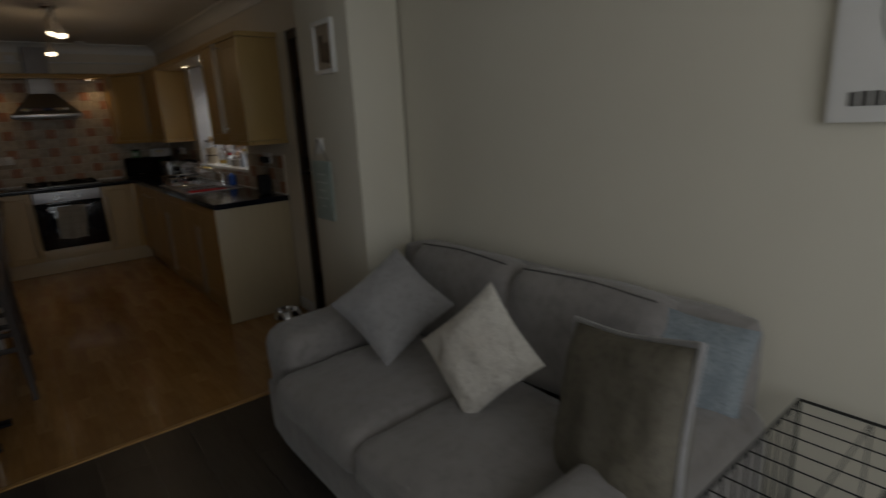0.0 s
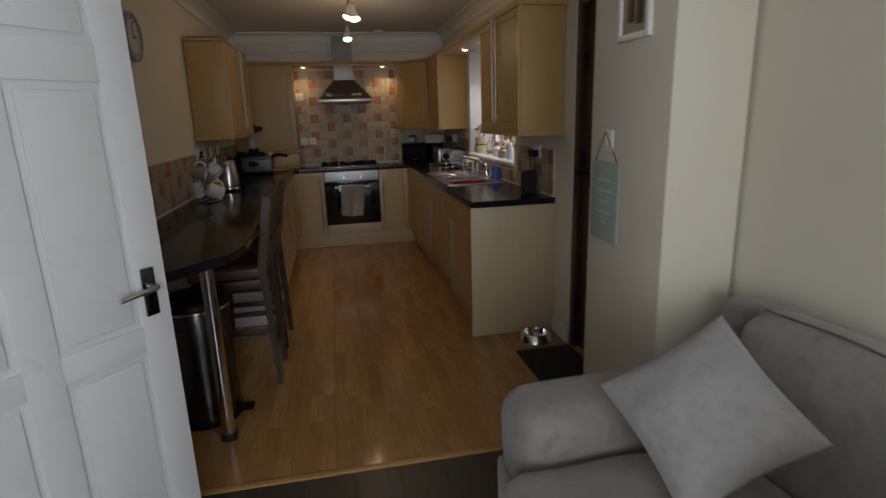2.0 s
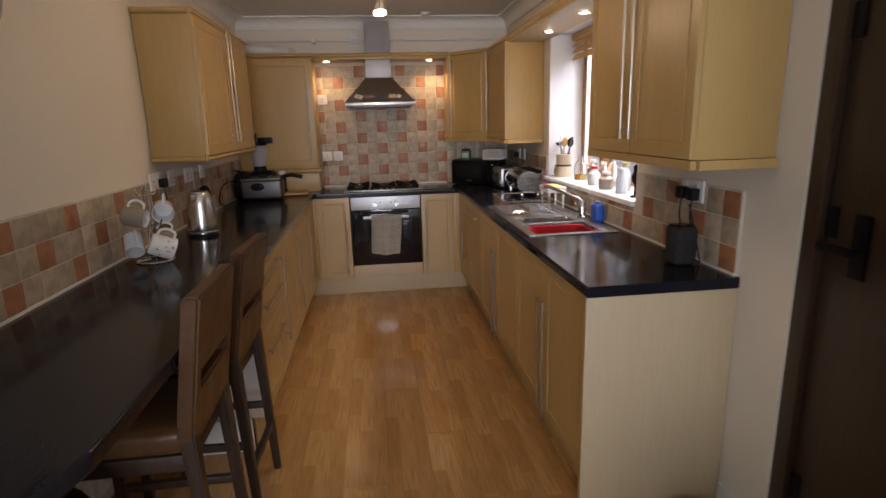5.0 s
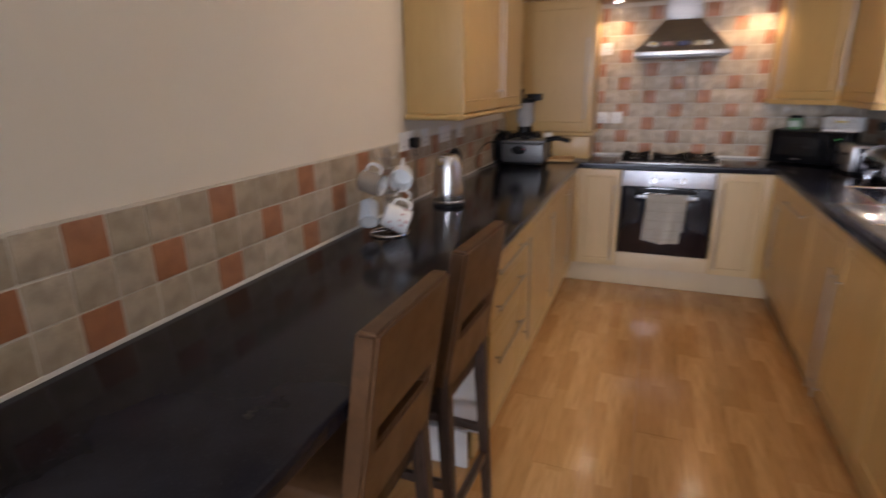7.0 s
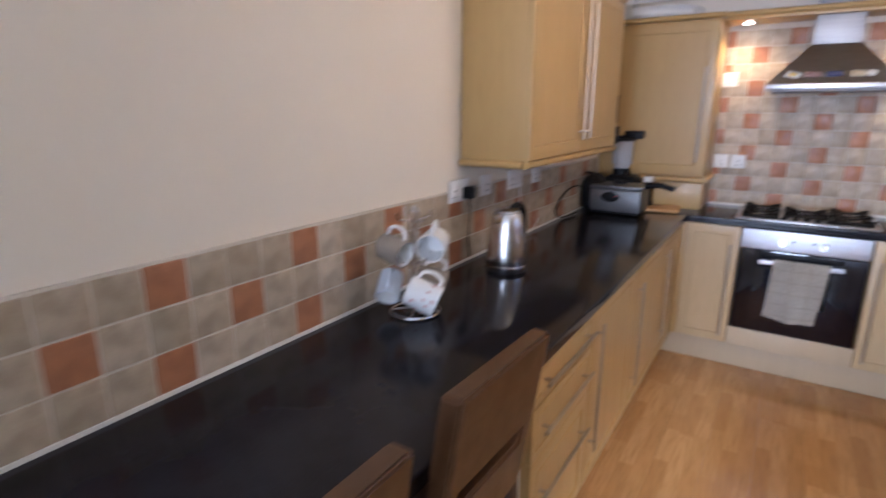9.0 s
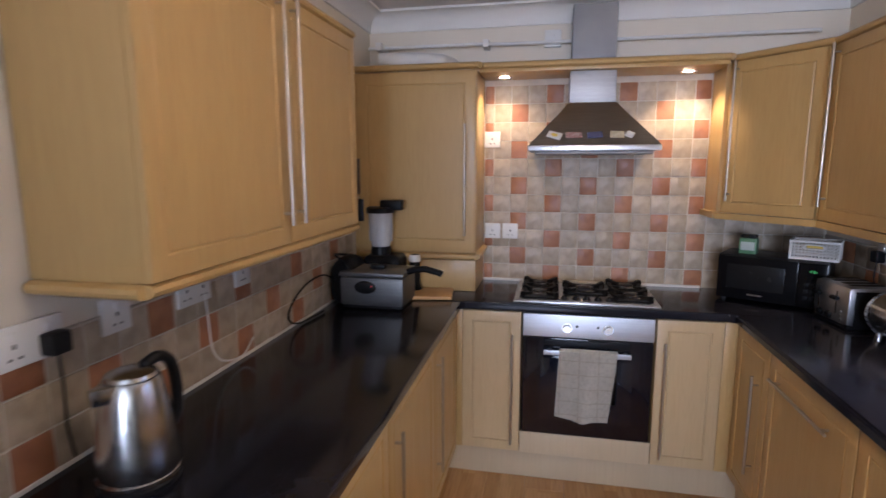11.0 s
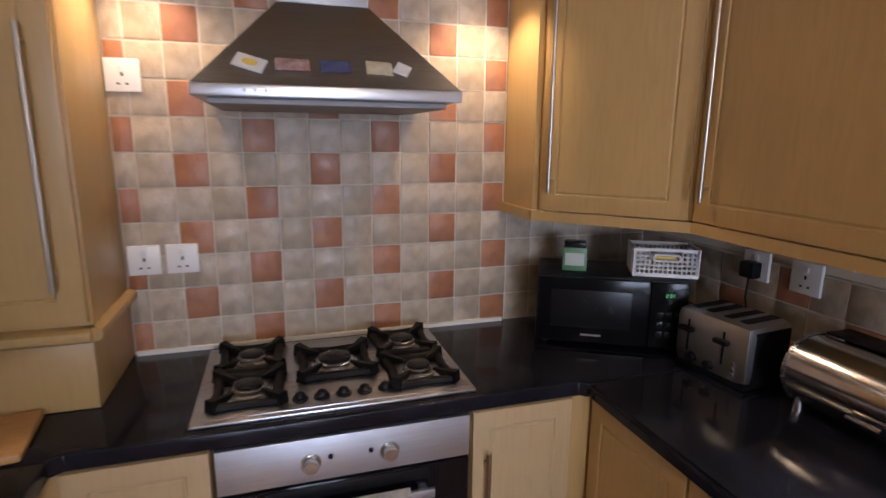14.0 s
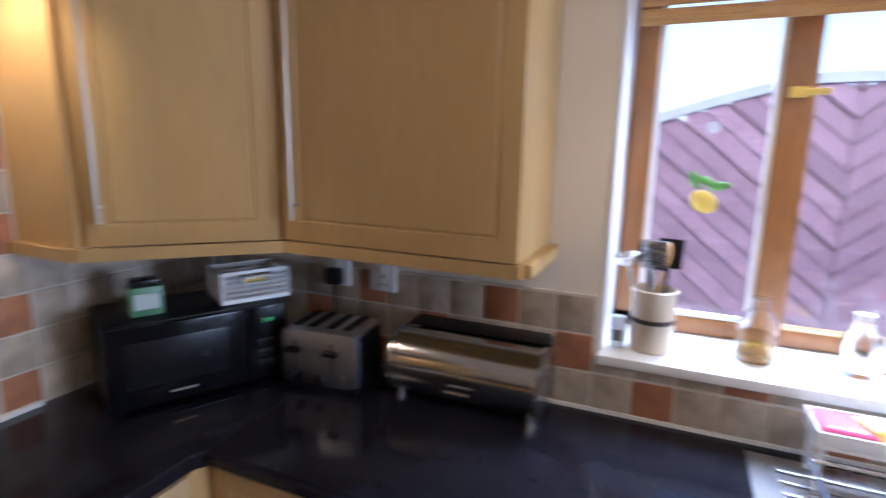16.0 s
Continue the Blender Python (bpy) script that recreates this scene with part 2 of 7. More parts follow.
PAPER = varied("white_canvas", (0.72, 0.70, 0.68), (0.77, 0.75, 0.73), 6, 0.8, relief=0.15)
RUST_INK = mat("red_print", (0.42, 0.08, 0.06), 0.6)
GREEN_PLASTIC = varied("green_tin", (0.08, 0.20, 0.10), (0.14, 0.30, 0.16), 12, 0.4)
BLANKET = varied("pale_grey_blanket", (0.46, 0.50, 0.52), (0.60, 0.63, 0.65), 9, 0.95, stretch=(1, 5, 1), fine=0.12, relief=0.5)
COFFEE = varied("smoked_grey_plastic", (0.009, 0.009, 0.010), (0.013, 0.013, 0.014), 6, 0.25, Specular_IOR_Level=0.2)
PANEL_STEEL = varied("satin_steel_panel", (0.58, 0.60, 0.64), (0.66, 0.68, 0.72), 4, 0.48, stretch=(0.6, 30, 30), fine=0.06, metal=1.0)
POLISHED = varied("polished_steel", (0.60, 0.59, 0.57), (0.68, 0.67, 0.65), 5, 0.17, metal=1.0)
CLOCK_GREY = varied("grey_clock_rim", (0.33, 0.32, 0.32), (0.40, 0.39, 0.39), 5, 0.4)


def glow(name, rgb, strength):
    m = mat(name, rgb, 0.4)
    b = m.node_tree.nodes["Principled BSDF"]
    b.inputs["Emission Color"].default_value = (*rgb, 1)
    b.inputs["Emission Strength"].default_value = strength
    return m


BULB = glow("lit_halogen_bulb", (1.0, 0.88, 0.68), 14)
LED = glow("green_clock_digits", (0.15, 1.0, 0.25), 0.09)

# granite-look laminate: black with fine grey specks
WORKTOP = mat("black_granite_laminate", (0.010, 0.010, 0.012), 0.14, Specular_IOR_Level=0.19)
_n = ramp(WORKTOP, noise_of(WORKTOP, 260, detail=2.0), (0.60, 0.0), (0.75, 1.0))
_n2 = ramp(WORKTOP, noise_of(WORKTOP, 7, seed=2.0), (0.3, 0.0), (0.7, 1.0))
put(WORKTOP, mixed(WORKTOP, mixed(WORKTOP, (0.008, 0.008, 0.012), (0.016, 0.016, 0.023), _n2), (0.024, 0.024, 0.029), _n), "Base Color")
put(WORKTOP, ramp(WORKTOP, noise_of(WORKTOP, 5, seed=5.0), (0.3, 0.09), (0.75, 0.17)), "Roughness")


def strip_floor(name, lo, hi, rough, blocks):
    """Laminate: a board of narrow staved strips that differ in tone, with grain along the board."""
    m = mat(name, lo, rough)
    nt = m.node_tree
    tc = nt.nodes.new("ShaderNodeTexCoord")
    brick = nt.nodes.new("ShaderNodeTexBrick")
    mp = nt.nodes.new("ShaderNodeMapping")
    mp.inputs["Rotation"].default_value = (0, 0, radians(90))
    nt.links.new(tc.outputs["Object"], mp.inputs[0])
    nt.links.new(mp.outputs[0], brick.inputs["Vector"])
    brick.inputs["Color1"].default_value = (0, 0, 0, 1)
    brick.inputs["Color2"].default_value = (1, 1, 1, 1)
    brick.inputs["Mortar"].default_value = (0.5, 0.5, 0.5, 1)
    brick.inputs["Scale"].default_value = 1.0
    brick.inputs["Mortar Size"].default_value = 0.0004
    brick.inputs["Brick Width"].default_value, brick.inputs["Row Height"].default_value = blocks
    brick.offset, brick.offset_frequency = 0.37, 2
    base = mixed(m, lo, hi, brick.outputs["Color"])
    base = mixed(m, base, tuple(v * 0.72 for v in lo), ramp(m, noise_of(m, 9, (9, 0.7, 9), 5.0), (0.45, 0.0), (0.75, 0.75)))
    base = mixed(m, base, tuple(v * 0.80 for v in lo), mixed(m, (0, 0, 0), (0.35, 0.35, 0.35), rand(m)))
    put(m, base, "Base Color")
    put(m, ramp(m, noise_of(m, 6, (2, 1, 1), seed=4.0), (0.3, rough * 0.8), (0.7, rough * 1.25)), "Roughness")
    bump(m, noise_of(m, 30, (8, 0.5, 8)), 0.04)
    return m


OAK_FLOOR = strip_floor("oak_strip_laminate", (0.39, 0.198, 0.067), (0.51, 0.288, 0.108), 0.14, (0.42, 0.0633))
DARK_FLOOR = strip_floor("dark_grey_brown_laminate", (0.045, 0.036, 0.030), (0.075, 0.061, 0.050), 0.35, (1.3, 0.13))


def tile_mat(name, lo, hi, dark):
    m = mat(name, lo, 0.42)
    c = mixed(m, lo, hi, rand(m))
    c = mixed(m, c, dark, ramp(m, noise_of(m, 16, detail=6.0), (0.42, 0.0), (0.72, 0.85)))
    put(m, c, "Base Color")
    put(m, ramp(m, noise_of(m, 25, seed=2.0), (0.3, 0.3), (0.7, 0.55)), "Roughness")
    bump(m, noise_of(m, 28, detail=5.0), 0.8, 0.004)
    return m


TILE_BEIGE = tile_mat("beige_tumbled_tile", (0.42, 0.342, 0.245), (0.52, 0.432, 0.330), (0.26, 0.205, 0.14))
TILE_TERRA = tile_mat("terracotta_tile", (0.35, 0.145, 0.066), (0.42, 0.19, 0.09), (0.25, 0.10, 0.052))
FENCE = varied("purple_red_fence_stain", (0.23, 0.145, 0.180), (0.31, 0.20, 0.245), 6, 0.8, fine=0.25, relief=0.4, by_object=0.25)
FENCE_DARK = varied("dark_fence_gap", (0.09, 0.06, 0.075), (0.12, 0.08, 0.10), 6, 0.9)
MORTAR = varied("mortar", (0.36, 0.31, 0.30), (0.44, 0.39, 0.37), 10, 0.95)
RENDER_GREY = varied("pale_grey_brick_wall", (0.50, 0.52, 0.56), (0.58, 0.60, 0.64), 4, 0.9, fine=0.1)
PAVING = varied("concrete_paving", (0.30, 0.29, 0.27), (0.38, 0.37, 0.35), 3, 0.9, fine=0.15, relief=0.3)
COPING = varied("pale_stone_coping", (0.30, 0.32, 0.35), (0.36, 0.38, 0.41), 4, 0.85)


# ---- builders ----
def box(bm, x0, x1, y0, y1, z0, z1, bevel=0.0, seg=2):
    r = bmesh.ops.create_cube(bm, size=1, matrix=Matrix.LocRotScale(((x0 + x1) / 2, (y0 + y1) / 2, (z0 + z1) / 2), None, (x1 - x0, y1 - y0, z1 - z0)))
    if bevel:
        edges = list({e for v in r["verts"] for e in v.link_edges})
        bmesh.ops.bevel(bm, geom=edges, offset=bevel, segments=seg, affect="EDGES", profile=0.6)
    return bm


def new_bm(*boxes, bevel=0.0):
    bm = bmesh.new()
    for b in boxes:
        box(bm, *b, bevel=bevel)
    return bm


def rod(bm, a, b, r0, r1=None, seg=14, caps=True):
    """A round rod or cone between two points."""
    a, b = Vector(a), Vector(b)
    d = b - a
    m = Matrix.Translation((a + b) / 2) @ d.to_track_quat("Z", "Y").to_matrix().to_4x4()
    bmesh.ops.create_cone(bm, cap_ends=caps, segments=seg, radius1=r0, radius2=r0 if r1 is None else r1, depth=d.length, matrix=m)
    return bm


def bent(bm, pts, r, seg=10):
    """A round bar through several points with a ball at each bend."""
    for a, b in zip(pts, pts[1:]):
        rod(bm, a, b, r, seg=seg)
    for p in pts[1:-1]:
        bmesh.ops.create_uvsphere(bm, u_segments=seg, v_segments=6, radius=r * 1.01, matrix=Matrix.Translation(p))
    return bm


def smooth_path(pts, n=6):
    """Points along a soft curve through the given points."""
    p = [Vector(v) for v in pts]
    p = [p[0] * 2 - p[1]] + p + [p[-1] * 2 - p[-2]]
    out = []
    for a, b, c, d in zip(p, p[1:], p[2:], p[3:]):
        for k in range(n):
            t = k / n
            out.append(tuple(0.5 * (2 * b + (c - a) * t + (2 * a - 5 * b + 4 * c - d) * t * t + (3 * b - a - 3 * c + d) * t ** 3)))
    return out + [tuple(p[-2])]


def lathe(bm, profile, seg=28, at=(0, 0, 0)):
    """A turned shape from (radius, height) pairs."""
    rings = []
    for r, z in profile:
        if r < 1e-5:
            rings.append([bm.verts.new((at[0], at[1], at[2] + z))])
        else:
            rings.append([bm.verts.new((at[0] + r * math.cos(2 * math.pi * i / seg), at[1] + r * math.sin(2 * math.pi * i / seg), at[2] + z)) for i in range(seg)])
    for p, q in zip(rings, rings[1:]):
        for i in range(seg):
            j = (i + 1) % seg
            if len(p) == 1 and len(q) > 1:
                bm.faces.new((p[0], q[j], q[i]))
            elif len(q) == 1 and len(p) > 1:
                bm.faces.new((p[i], p[j], q[0]))
            elif len(p) > 1:
                bm.faces.new((p[i], p[j], q[j], q[i]))
    return bm


def prism(bm, poly, z0, z1, bevel=0.0, seg=2):
    """An upright slab over a ground polygon."""
    lo, hi = [bm.verts.new((x, y, z0)) for x, y in poly], [bm.verts.new((x, y, z1)) for x, y in poly]
    n = len(poly)
    faces = [bm.faces.new(lo[::-1]), bm.faces.new(hi)] + [bm.faces.new((lo[i], lo[(i + 1) % n], hi[(i + 1) % n], hi[i])) for i in range(n)]
    bmesh.ops.recalc_face_normals(bm, faces=faces)
    if bevel:
        edges = [e for e in {e for f in faces for e in f.edges}]
        bmesh.ops.bevel(bm, geom=edges, offset=bevel, segments=seg, affect="EDGES", profile=0.6)
    return bm


def mesh_of(name, bm, material, smooth=True):
    me = bpy.data.meshes.new(name)
    bmesh.ops.recalc_face_normals(bm, faces=bm.faces)
    bm.to_mesh(me)
    bm.free()
    me.materials.append(material)
    if smooth:
        me.shade_smooth()
        me.set_sharp_from_angle(angle=radians(35))
    return me


def part(name, bm, material, parent, label="", m=None, smooth=True):
    ob = new(name, mesh_of(name, bm, material, smooth))
    ob.parent = parent
    if m is not None:
        ob.matrix_basis = m
    return tagged(ob, label)


def thing(name, m, label, category, group="", kind=""):
    ob = new(name)
    ob.empty_display_size = 0.1
    ob.matrix_basis = m
    return tagged(ob, label, category, group, kind)


def solid(name, bm, material, label="", category="", kind="", m=None, group=""):
    """A thing of a single mesh."""
    ob = new(name, mesh_of(name, bm, material))
    if m is not None:
        ob.matrix_basis = m
    return tagged(ob, label, category, group, kind)


def structure(name, bm, material, label=""):
    return solid(name, bm, material, label, kind="structure")


def panel_bm(w, h, t=0.019, rail=0.062, groove=0.004, arch=0.0):
    """A moulded door front, x 0..w, z 0..h, front face at y = -t, with a routed groove round a flat field."""
    bm = box(bmesh.new(), 0, w, -t, 0, 0, h)
    outer = [e for e in bm.edges if all(v.co.y < -t / 2 for v in e.verts)]
    bmesh.ops.bevel(bm, geom=outer, offset=0.0035, segments=2, affect="EDGES", profile=0.6)
    front = max((f for f in bm.faces if f.normal.y < -0.9), key=lambda f: f.calc_area())
    if rail:
        bmesh.ops.inset_region(bm, faces=[front], thickness=rail, depth=0)
        bmesh.ops.inset_region(bm, faces=[front], thickness=0.005, depth=-groove)
        bmesh.ops.inset_region(bm, faces=[front], thickness=0.003, depth=0)
        bmesh.ops.inset_region(bm, faces=[front], thickness=0.006, depth=groove * 0.75)
    return bm


def bar_handle(name, parent, p, length, upright=True, r=0.006, stand=0.026):
    """A bar handle on two posts in front of a door; p is the middle of the bar's foot line on the door face."""
    bm = bmesh.new()
    d = Vector((0, 0, 1)) if upright else Vector((1, 0, 0))
    p = Vector(p)
    off = Vector((0, -stand, 0))
    rod(bm, p + off - d * length / 2, p + off + d * length / 2, r, seg=12)
    for s in (-1, 1):
        q = p + d * s * (length / 2 - 0.035)
        rod(bm, q, q + off, r * 0.75, seg=10)
    return part(name, bm, SATIN, parent, "satin metal bar handle")


def cabinet(name, m, w, h, depth, fronts, label, z0=0.0, category="kitchen cabinet", face=None, body_top=None):
    """A cabinet whose front is at y = 0, facing -y, from x 0 to w. fronts: (x0, x1, z0, z1, handle) with handle None,
    ('v', x, z, length) or ('h', x, z, length)."""
    th = thing(name, m, label, category)
    part("body", new_bm((0.0005, w - 0.0005, 0.001, depth, z0, body_top or z0 + h), bevel=0.0015), MAPLE, th)
    for x0, x1, a, b, hd in fronts:
        kind = "drawer_front" if hd and hd[0] == "h" and b - a < 0.5 else "door"
        d = part(kind, panel_bm(x1 - x0 - 0.003, b - a - 0.003, rail=0.062 if b - a > 0.3 else 0.03), face or MAPLE, th, m=pose(x0 + 0.0015, 0, a + 0.0015))
        if hd:
            bar_handle("handle", d, (hd[1] - x0, -0.019, hd[2] - a), hd[3], hd[0] == "v")
    return th

# ---- structure: walls, floors, ceiling, window opening ----
LX, RX, BY, CZ = -0.38, 2.04, 7.84, 2.40      # kitchen left wall, right wall, back wall, ceiling
SX, PY = 2.075, 2.80                            # living room side wall, front of the pier
WY0, WY1, WZ0, WZ1 = 5.16, 6.545, 1.055, 2.06  # window opening in the right wall

structure("wall_left", new_bm((LX - 0.12, LX, 2.40, BY + 0.25, 0, CZ + 0.1), (LX - 0.12, LX, -0.9, 1.50, 0, CZ + 0.1), (LX - 0.12, LX, 1.50, 2.40, 2.06, CZ + 0.1)), CREAM, "cream painted wall")
structure("wall_back", new_bm((LX, RX + 0.30, BY, BY + 0.25, 0, CZ + 0.1)), CREAM, "cream painted wall behind the cooker")
wall_right = structure("wall_right", new_bm((RX, RX + 0.30, WY1, BY, 0, CZ + 0.1), (RX, RX + 0.30, 4.13, WY0, 0, CZ + 0.1), (RX, RX + 0.30, WY0, WY1, 0, WZ0), (RX, RX + 0.30, WY0, WY1, WZ1, CZ + 0.1),
                                      (RX, RX + 0.30, 3.26, 4.13, 2.06, CZ + 0.1), (RX + 0.02, RX + 0.30, 3.05, 3.26, 0, CZ + 0.1)), CREAM, "cream painted wall with a window")
structure("wall_pier", new_bm((1.765, RX + 0.02, PY, 3.36, 0, CZ + 0.1), bevel=0.006), LIVING, "cream painted wall end between kitchen and living room")
structure("wall_living_side", new_bm((SX, SX + 0.25, -0.9, PY + 0.3, 0, CZ + 0.1)), LIVING, "pale painted living room wall")
structure("wall_living_front", new_bm((LX - 0.12, -0.55 + 0.1, -1.1, -0.9, 0, CZ + 0.1), (1.50, SX + 0.25, -1.1, -0.9, 0, CZ + 0.1), (-0.45, 1.50, -1.1, -0.9, 0, 0.85), (-0.45, 1.50, -1.1, -0.9, 2.1, CZ + 0.1)), LIVING, "pale painted wall with a window")
structure("wall_hall", new_bm((-1.5, LX - 0.12, 1.0, 1.1, 0, CZ), (-1.6, -1.5, 1.0, 3.0, 0, CZ), (-1.5, LX - 0.12, 2.9, 3.0, 0, CZ), (-1.6, LX - 0.12, 1.0, 3.0, CZ, CZ + 0.1), (-1.6, LX - 0.12, 1.0, 3.0, -0.1, 0)), LIVING, "plain hall beyond the door")
structure("ceiling", new_bm((LX - 0.12, SX + 0.30, -1.1, BY + 0.25, CZ, CZ + 0.12)), CEILING, "white painted ceiling")
structure("floor_base", new_bm((LX - 0.12, SX + 0.25, -1.1, BY + 0.2, -0.14, -0.02)), MORTAR, "concrete floor slab")


def coving(name, a, b, inward):
    """Concave coving along the line from a to b, 0.1 m down the wall."""
    bm = bmesh.new()
    a, b, n = Vector((*a, 0)), Vector((*b, 0)), Vector((*inward, 0))
    prof = [(0, 0.10), (0.012, 0.10), (0.012, 0.088)] + [(0.012 + 0.076 * (1 - math.cos(t)), 0.088 - 0.076 * math.sin(t)) for t in [i * math.pi / 16 for i in range(1, 9)]] + [(0.10, 0.012), (0.10, 0.0), (0, 0)]
    ends = [[bm.verts.new(p + n * d + Vector((0, 0, CZ - z - 0.0005))) for d, z in prof] for p in (a, b)]
    k = len(prof)
    for i in range(k):
        bm.faces.new((ends[0][i], ends[0][(i + 1) % k], ends[1][(i + 1) % k], ends[1][i]))
    bm.faces.new(ends[0]), bm.faces.new(ends[1][::-1])
    return structure(name, bm, COVING, "white plaster coving")


coving("coving_left", (LX, -0.9), (LX, BY), (1, 0))
coving("coving_back", (LX, BY), (RX, BY), (0, -1))
coving("coving_right", (RX, 3.36), (RX, BY), (-1, 0))
coving("coving_living", (SX, -0.9), (SX, PY), (-1, 0))

# skirting by the back door, behind the mat
structure("baseboard", new_bm((RX - 0.014, RX, 4.13, 4.36, 0, 0.09), bevel=0.003), GLOSS_WHITE, "white skirting board")
structure("threshold_strip", new_bm((LX, 1.765, 3.148, 3.178, -0.001, 0.007), bevel=0.003), BEECH, "pale floor threshold strip")

# window in the right wall: white reveals and sill, oak frame, glass
structure("window_sill", new_bm((RX - 0.030, RX + 0.295, WY0 + 0.002, WY1 - 0.002, WZ0 - 0.012, WZ0 + 0.014), bevel=0.005), SILL, "white window sill")
structure("window_reveal", new_bm((RX - 0.002, RX + 0.285, WY1 - 0.010, WY1 - 0.001, WZ0 + 0.015, WZ1 - 0.001), (RX - 0.002, RX + 0.285, WY0 + 0.001, WY0 + 0.010, WZ0 + 0.015, WZ1 - 0.001), (RX - 0.002, RX + 0.285, WY0 + 0.01, WY1 - 0.01, WZ1 - 0.009, WZ1 - 0.001)), GLOSS_WHITE, "white window reveal")
win = thing("window_1", pose(RX + 0.24, 0, 0), "oak-coloured timber window with clear panes", "window", kind="structure")
fy0, fy1, fz0, fz1 = WY0 + 0.012, WY1 - 0.012, WZ0 + 0.016, WZ1 - 0.012
MULL = (6.15, 5.56)
part("window_frame", new_bm((0, 0.06, fy0, fy0 + 0.06, fz0, fz1), (0, 0.06, fy1 - 0.06, fy1, fz0, fz1), (0, 0.06, fy0, fy1, fz0, fz0 + 0.045), (0, 0.06, fy0, fy1, fz1 - 0.06, fz1), bevel=0.004), TIMBER, win)
for y in MULL:
    part("mullion", new_bm((-0.004, 0.064, y - 0.037, y + 0.037, fz0 + 0.045, fz1 - 0.06), bevel=0.004), TIMBER, win)
edges_y = (fy0 + 0.06, MULL[1] - 0.037, MULL[1] + 0.037, MULL[0] - 0.037, MULL[0] + 0.037, fy1 - 0.06)
for a, b in zip(edges_y[::2], edges_y[1::2]):
    pane = part("pane", new_bm((0.028, 0.034, a + 0.001, b - 0.001, fz0 + 0.046, fz1 - 0.061)), GLASS, win)
    pane.visible_shadow = False
part("latch", new_bm((-0.022, -0.006, 6.13, 6.17, 1.70, 1.725), (-0.030, -0.018, 6.09, 6.155, 1.705, 1.72), bevel=0.003), YELLOW, win, "brass window latch")
part("glazing_bead", new_bm((0.002, 0.026, fy1 - 0.075, fy1 - 0.062, fz0 + 0.047, fz1 - 0.062), (0.002, 0.026, 6.189, 6.20, fz0 + 0.047, fz1 - 0.062), (0.002, 0.026, 6.20, fy1 - 0.075, fz0 + 0.047, fz0 + 0.058)), PLASTIC_W, win)

blind = thing("roman_blind", pose(RX + 0.17, 0, 0), "bamboo slat blind drawn up at the window top", "blind")
part("headrail", new_bm((-0.02, 0.03, WY0 + 0.02, WY1 - 0.02, 2.00, 2.045), bevel=0.004), BAMBOO, blind)
for i in range(9):
    x = -0.018 + 0.010 * (i % 3)
    part("slat", new_bm((x, x + 0.006, WY0 + 0.025, WY1 - 0.025, 1.87 + 0.0148 * i, 1.883 + 0.0148 * i), bevel=0.002), BAMBOO, blind)

# living room window behind the start of the walk
win2 = thing("window_2", pose(0, -1.0, 0), "white living room window", "window", kind="structure")
part("window_frame", new_bm((-0.445, -0.385, 0, 0.06, 0.855, 2.095), (1.435, 1.495, 0, 0.06, 0.855, 2.095), (-0.385, 1.435, 0, 0.06, 0.855, 0.915), (-0.385, 1.435, 0, 0.06, 2.035, 2.095), (0.49, 0.55, 0, 0.06, 0.915, 2.035), bevel=0.004), PLASTIC_W, win2)
for a, b in ((-0.384, 0.489), (0.551, 1.434)):
    p = part("pane", new_bm((a, b, 0.027, 0.033, 0.916, 2.034)), GLASS, win2)
    p.visible_shadow = False

# back door beside the pier
door2 = thing("door_2", pose(RX + 0.03, 0, 0), "dark brown timber back door, shut", "door", kind="structure")
part("door_frame", new_bm((-0.025, 0.06, 4.07, 4.128, 0.0, 2.055), (-0.025, 0.06, 3.262, 3.32, 0.0, 2.055), (-0.025, 0.06, 3.32, 4.07, 2.0, 2.055), bevel=0.004), DARK_DOOR, door2)
part("door_leaf", new_bm((0.0, 0.044, 3.323, 4.067, 0.008, 1.997), bevel=0.003), DARK_DOOR, door2)
for z in (0.25, 1.12, 1.66):
    part("hinge", new_bm((-0.008, 0.0, 4.03, 4.066, z, z + 0.09), bevel=0.002), BLACK, door2)
hb = rod(bmesh.new(), (-0.002, 3.95, 1.10), (-0.05, 3.95, 1.10), 0.009)
box(hb, -0.058, -0.042, 3.93, 4.04, 1.09, 1.112, bevel=0.004)
box(hb, -0.006, 0.0, 3.925, 3.975, 1.02, 1.20, bevel=0.002)
part("door_handle", hb, BLACK, door2, "black lever handle")

# ---- fitted kitchen ----
CT = 0.910           # worktop height
LF, RF, BF = 0.225, 1.487, 7.317   # cabinet carcass fronts: left run, right run, back run
LEFT, RIGHT = 90, -90

# left run, from the drawers to the corner
def left_unit(name, y0, y1, fronts, label):
    return cabinet(name, pose(LF - 0.019, y0, 0, 0, 0, LEFT), y1 - y0, 0.72, 0.55, fronts, label, z0=0.15)


left_unit("drawer_unit", 5.06, 5.560, [(0, 0.5, 0.735, 0.868, ("h", 0.25, 0.80, 0.42)), (0, 0.5, 0.565, 0.735, ("h", 0.25, 0.655, 0.42)), (0, 0.5, 0.155, 0.565, ("h", 0.25, 0.44, 0.42))], "maple drawer unit with three drawers and long bar handles")
left_unit("base_cabinet", 5.562, 6.162, [(0, 0.6, 0.155, 0.868, ("v", 0.045, 0.55, 0.50))], "maple base cabinet with a moulded door")
left_unit("base_cabinet", 6.164, 6.764, [(0, 0.6, 0.155, 0.868, ("v", 0.060, 0.53, 0.50))], "maple base cabinet with a moulded door")
left_unit("base_cabinet", 6.766, 7.290, [(0, 0.5, 0.155, 0.868, ("v", 0.045, 0.55, 0.50))], "maple corner base cabinet with a moulded door")

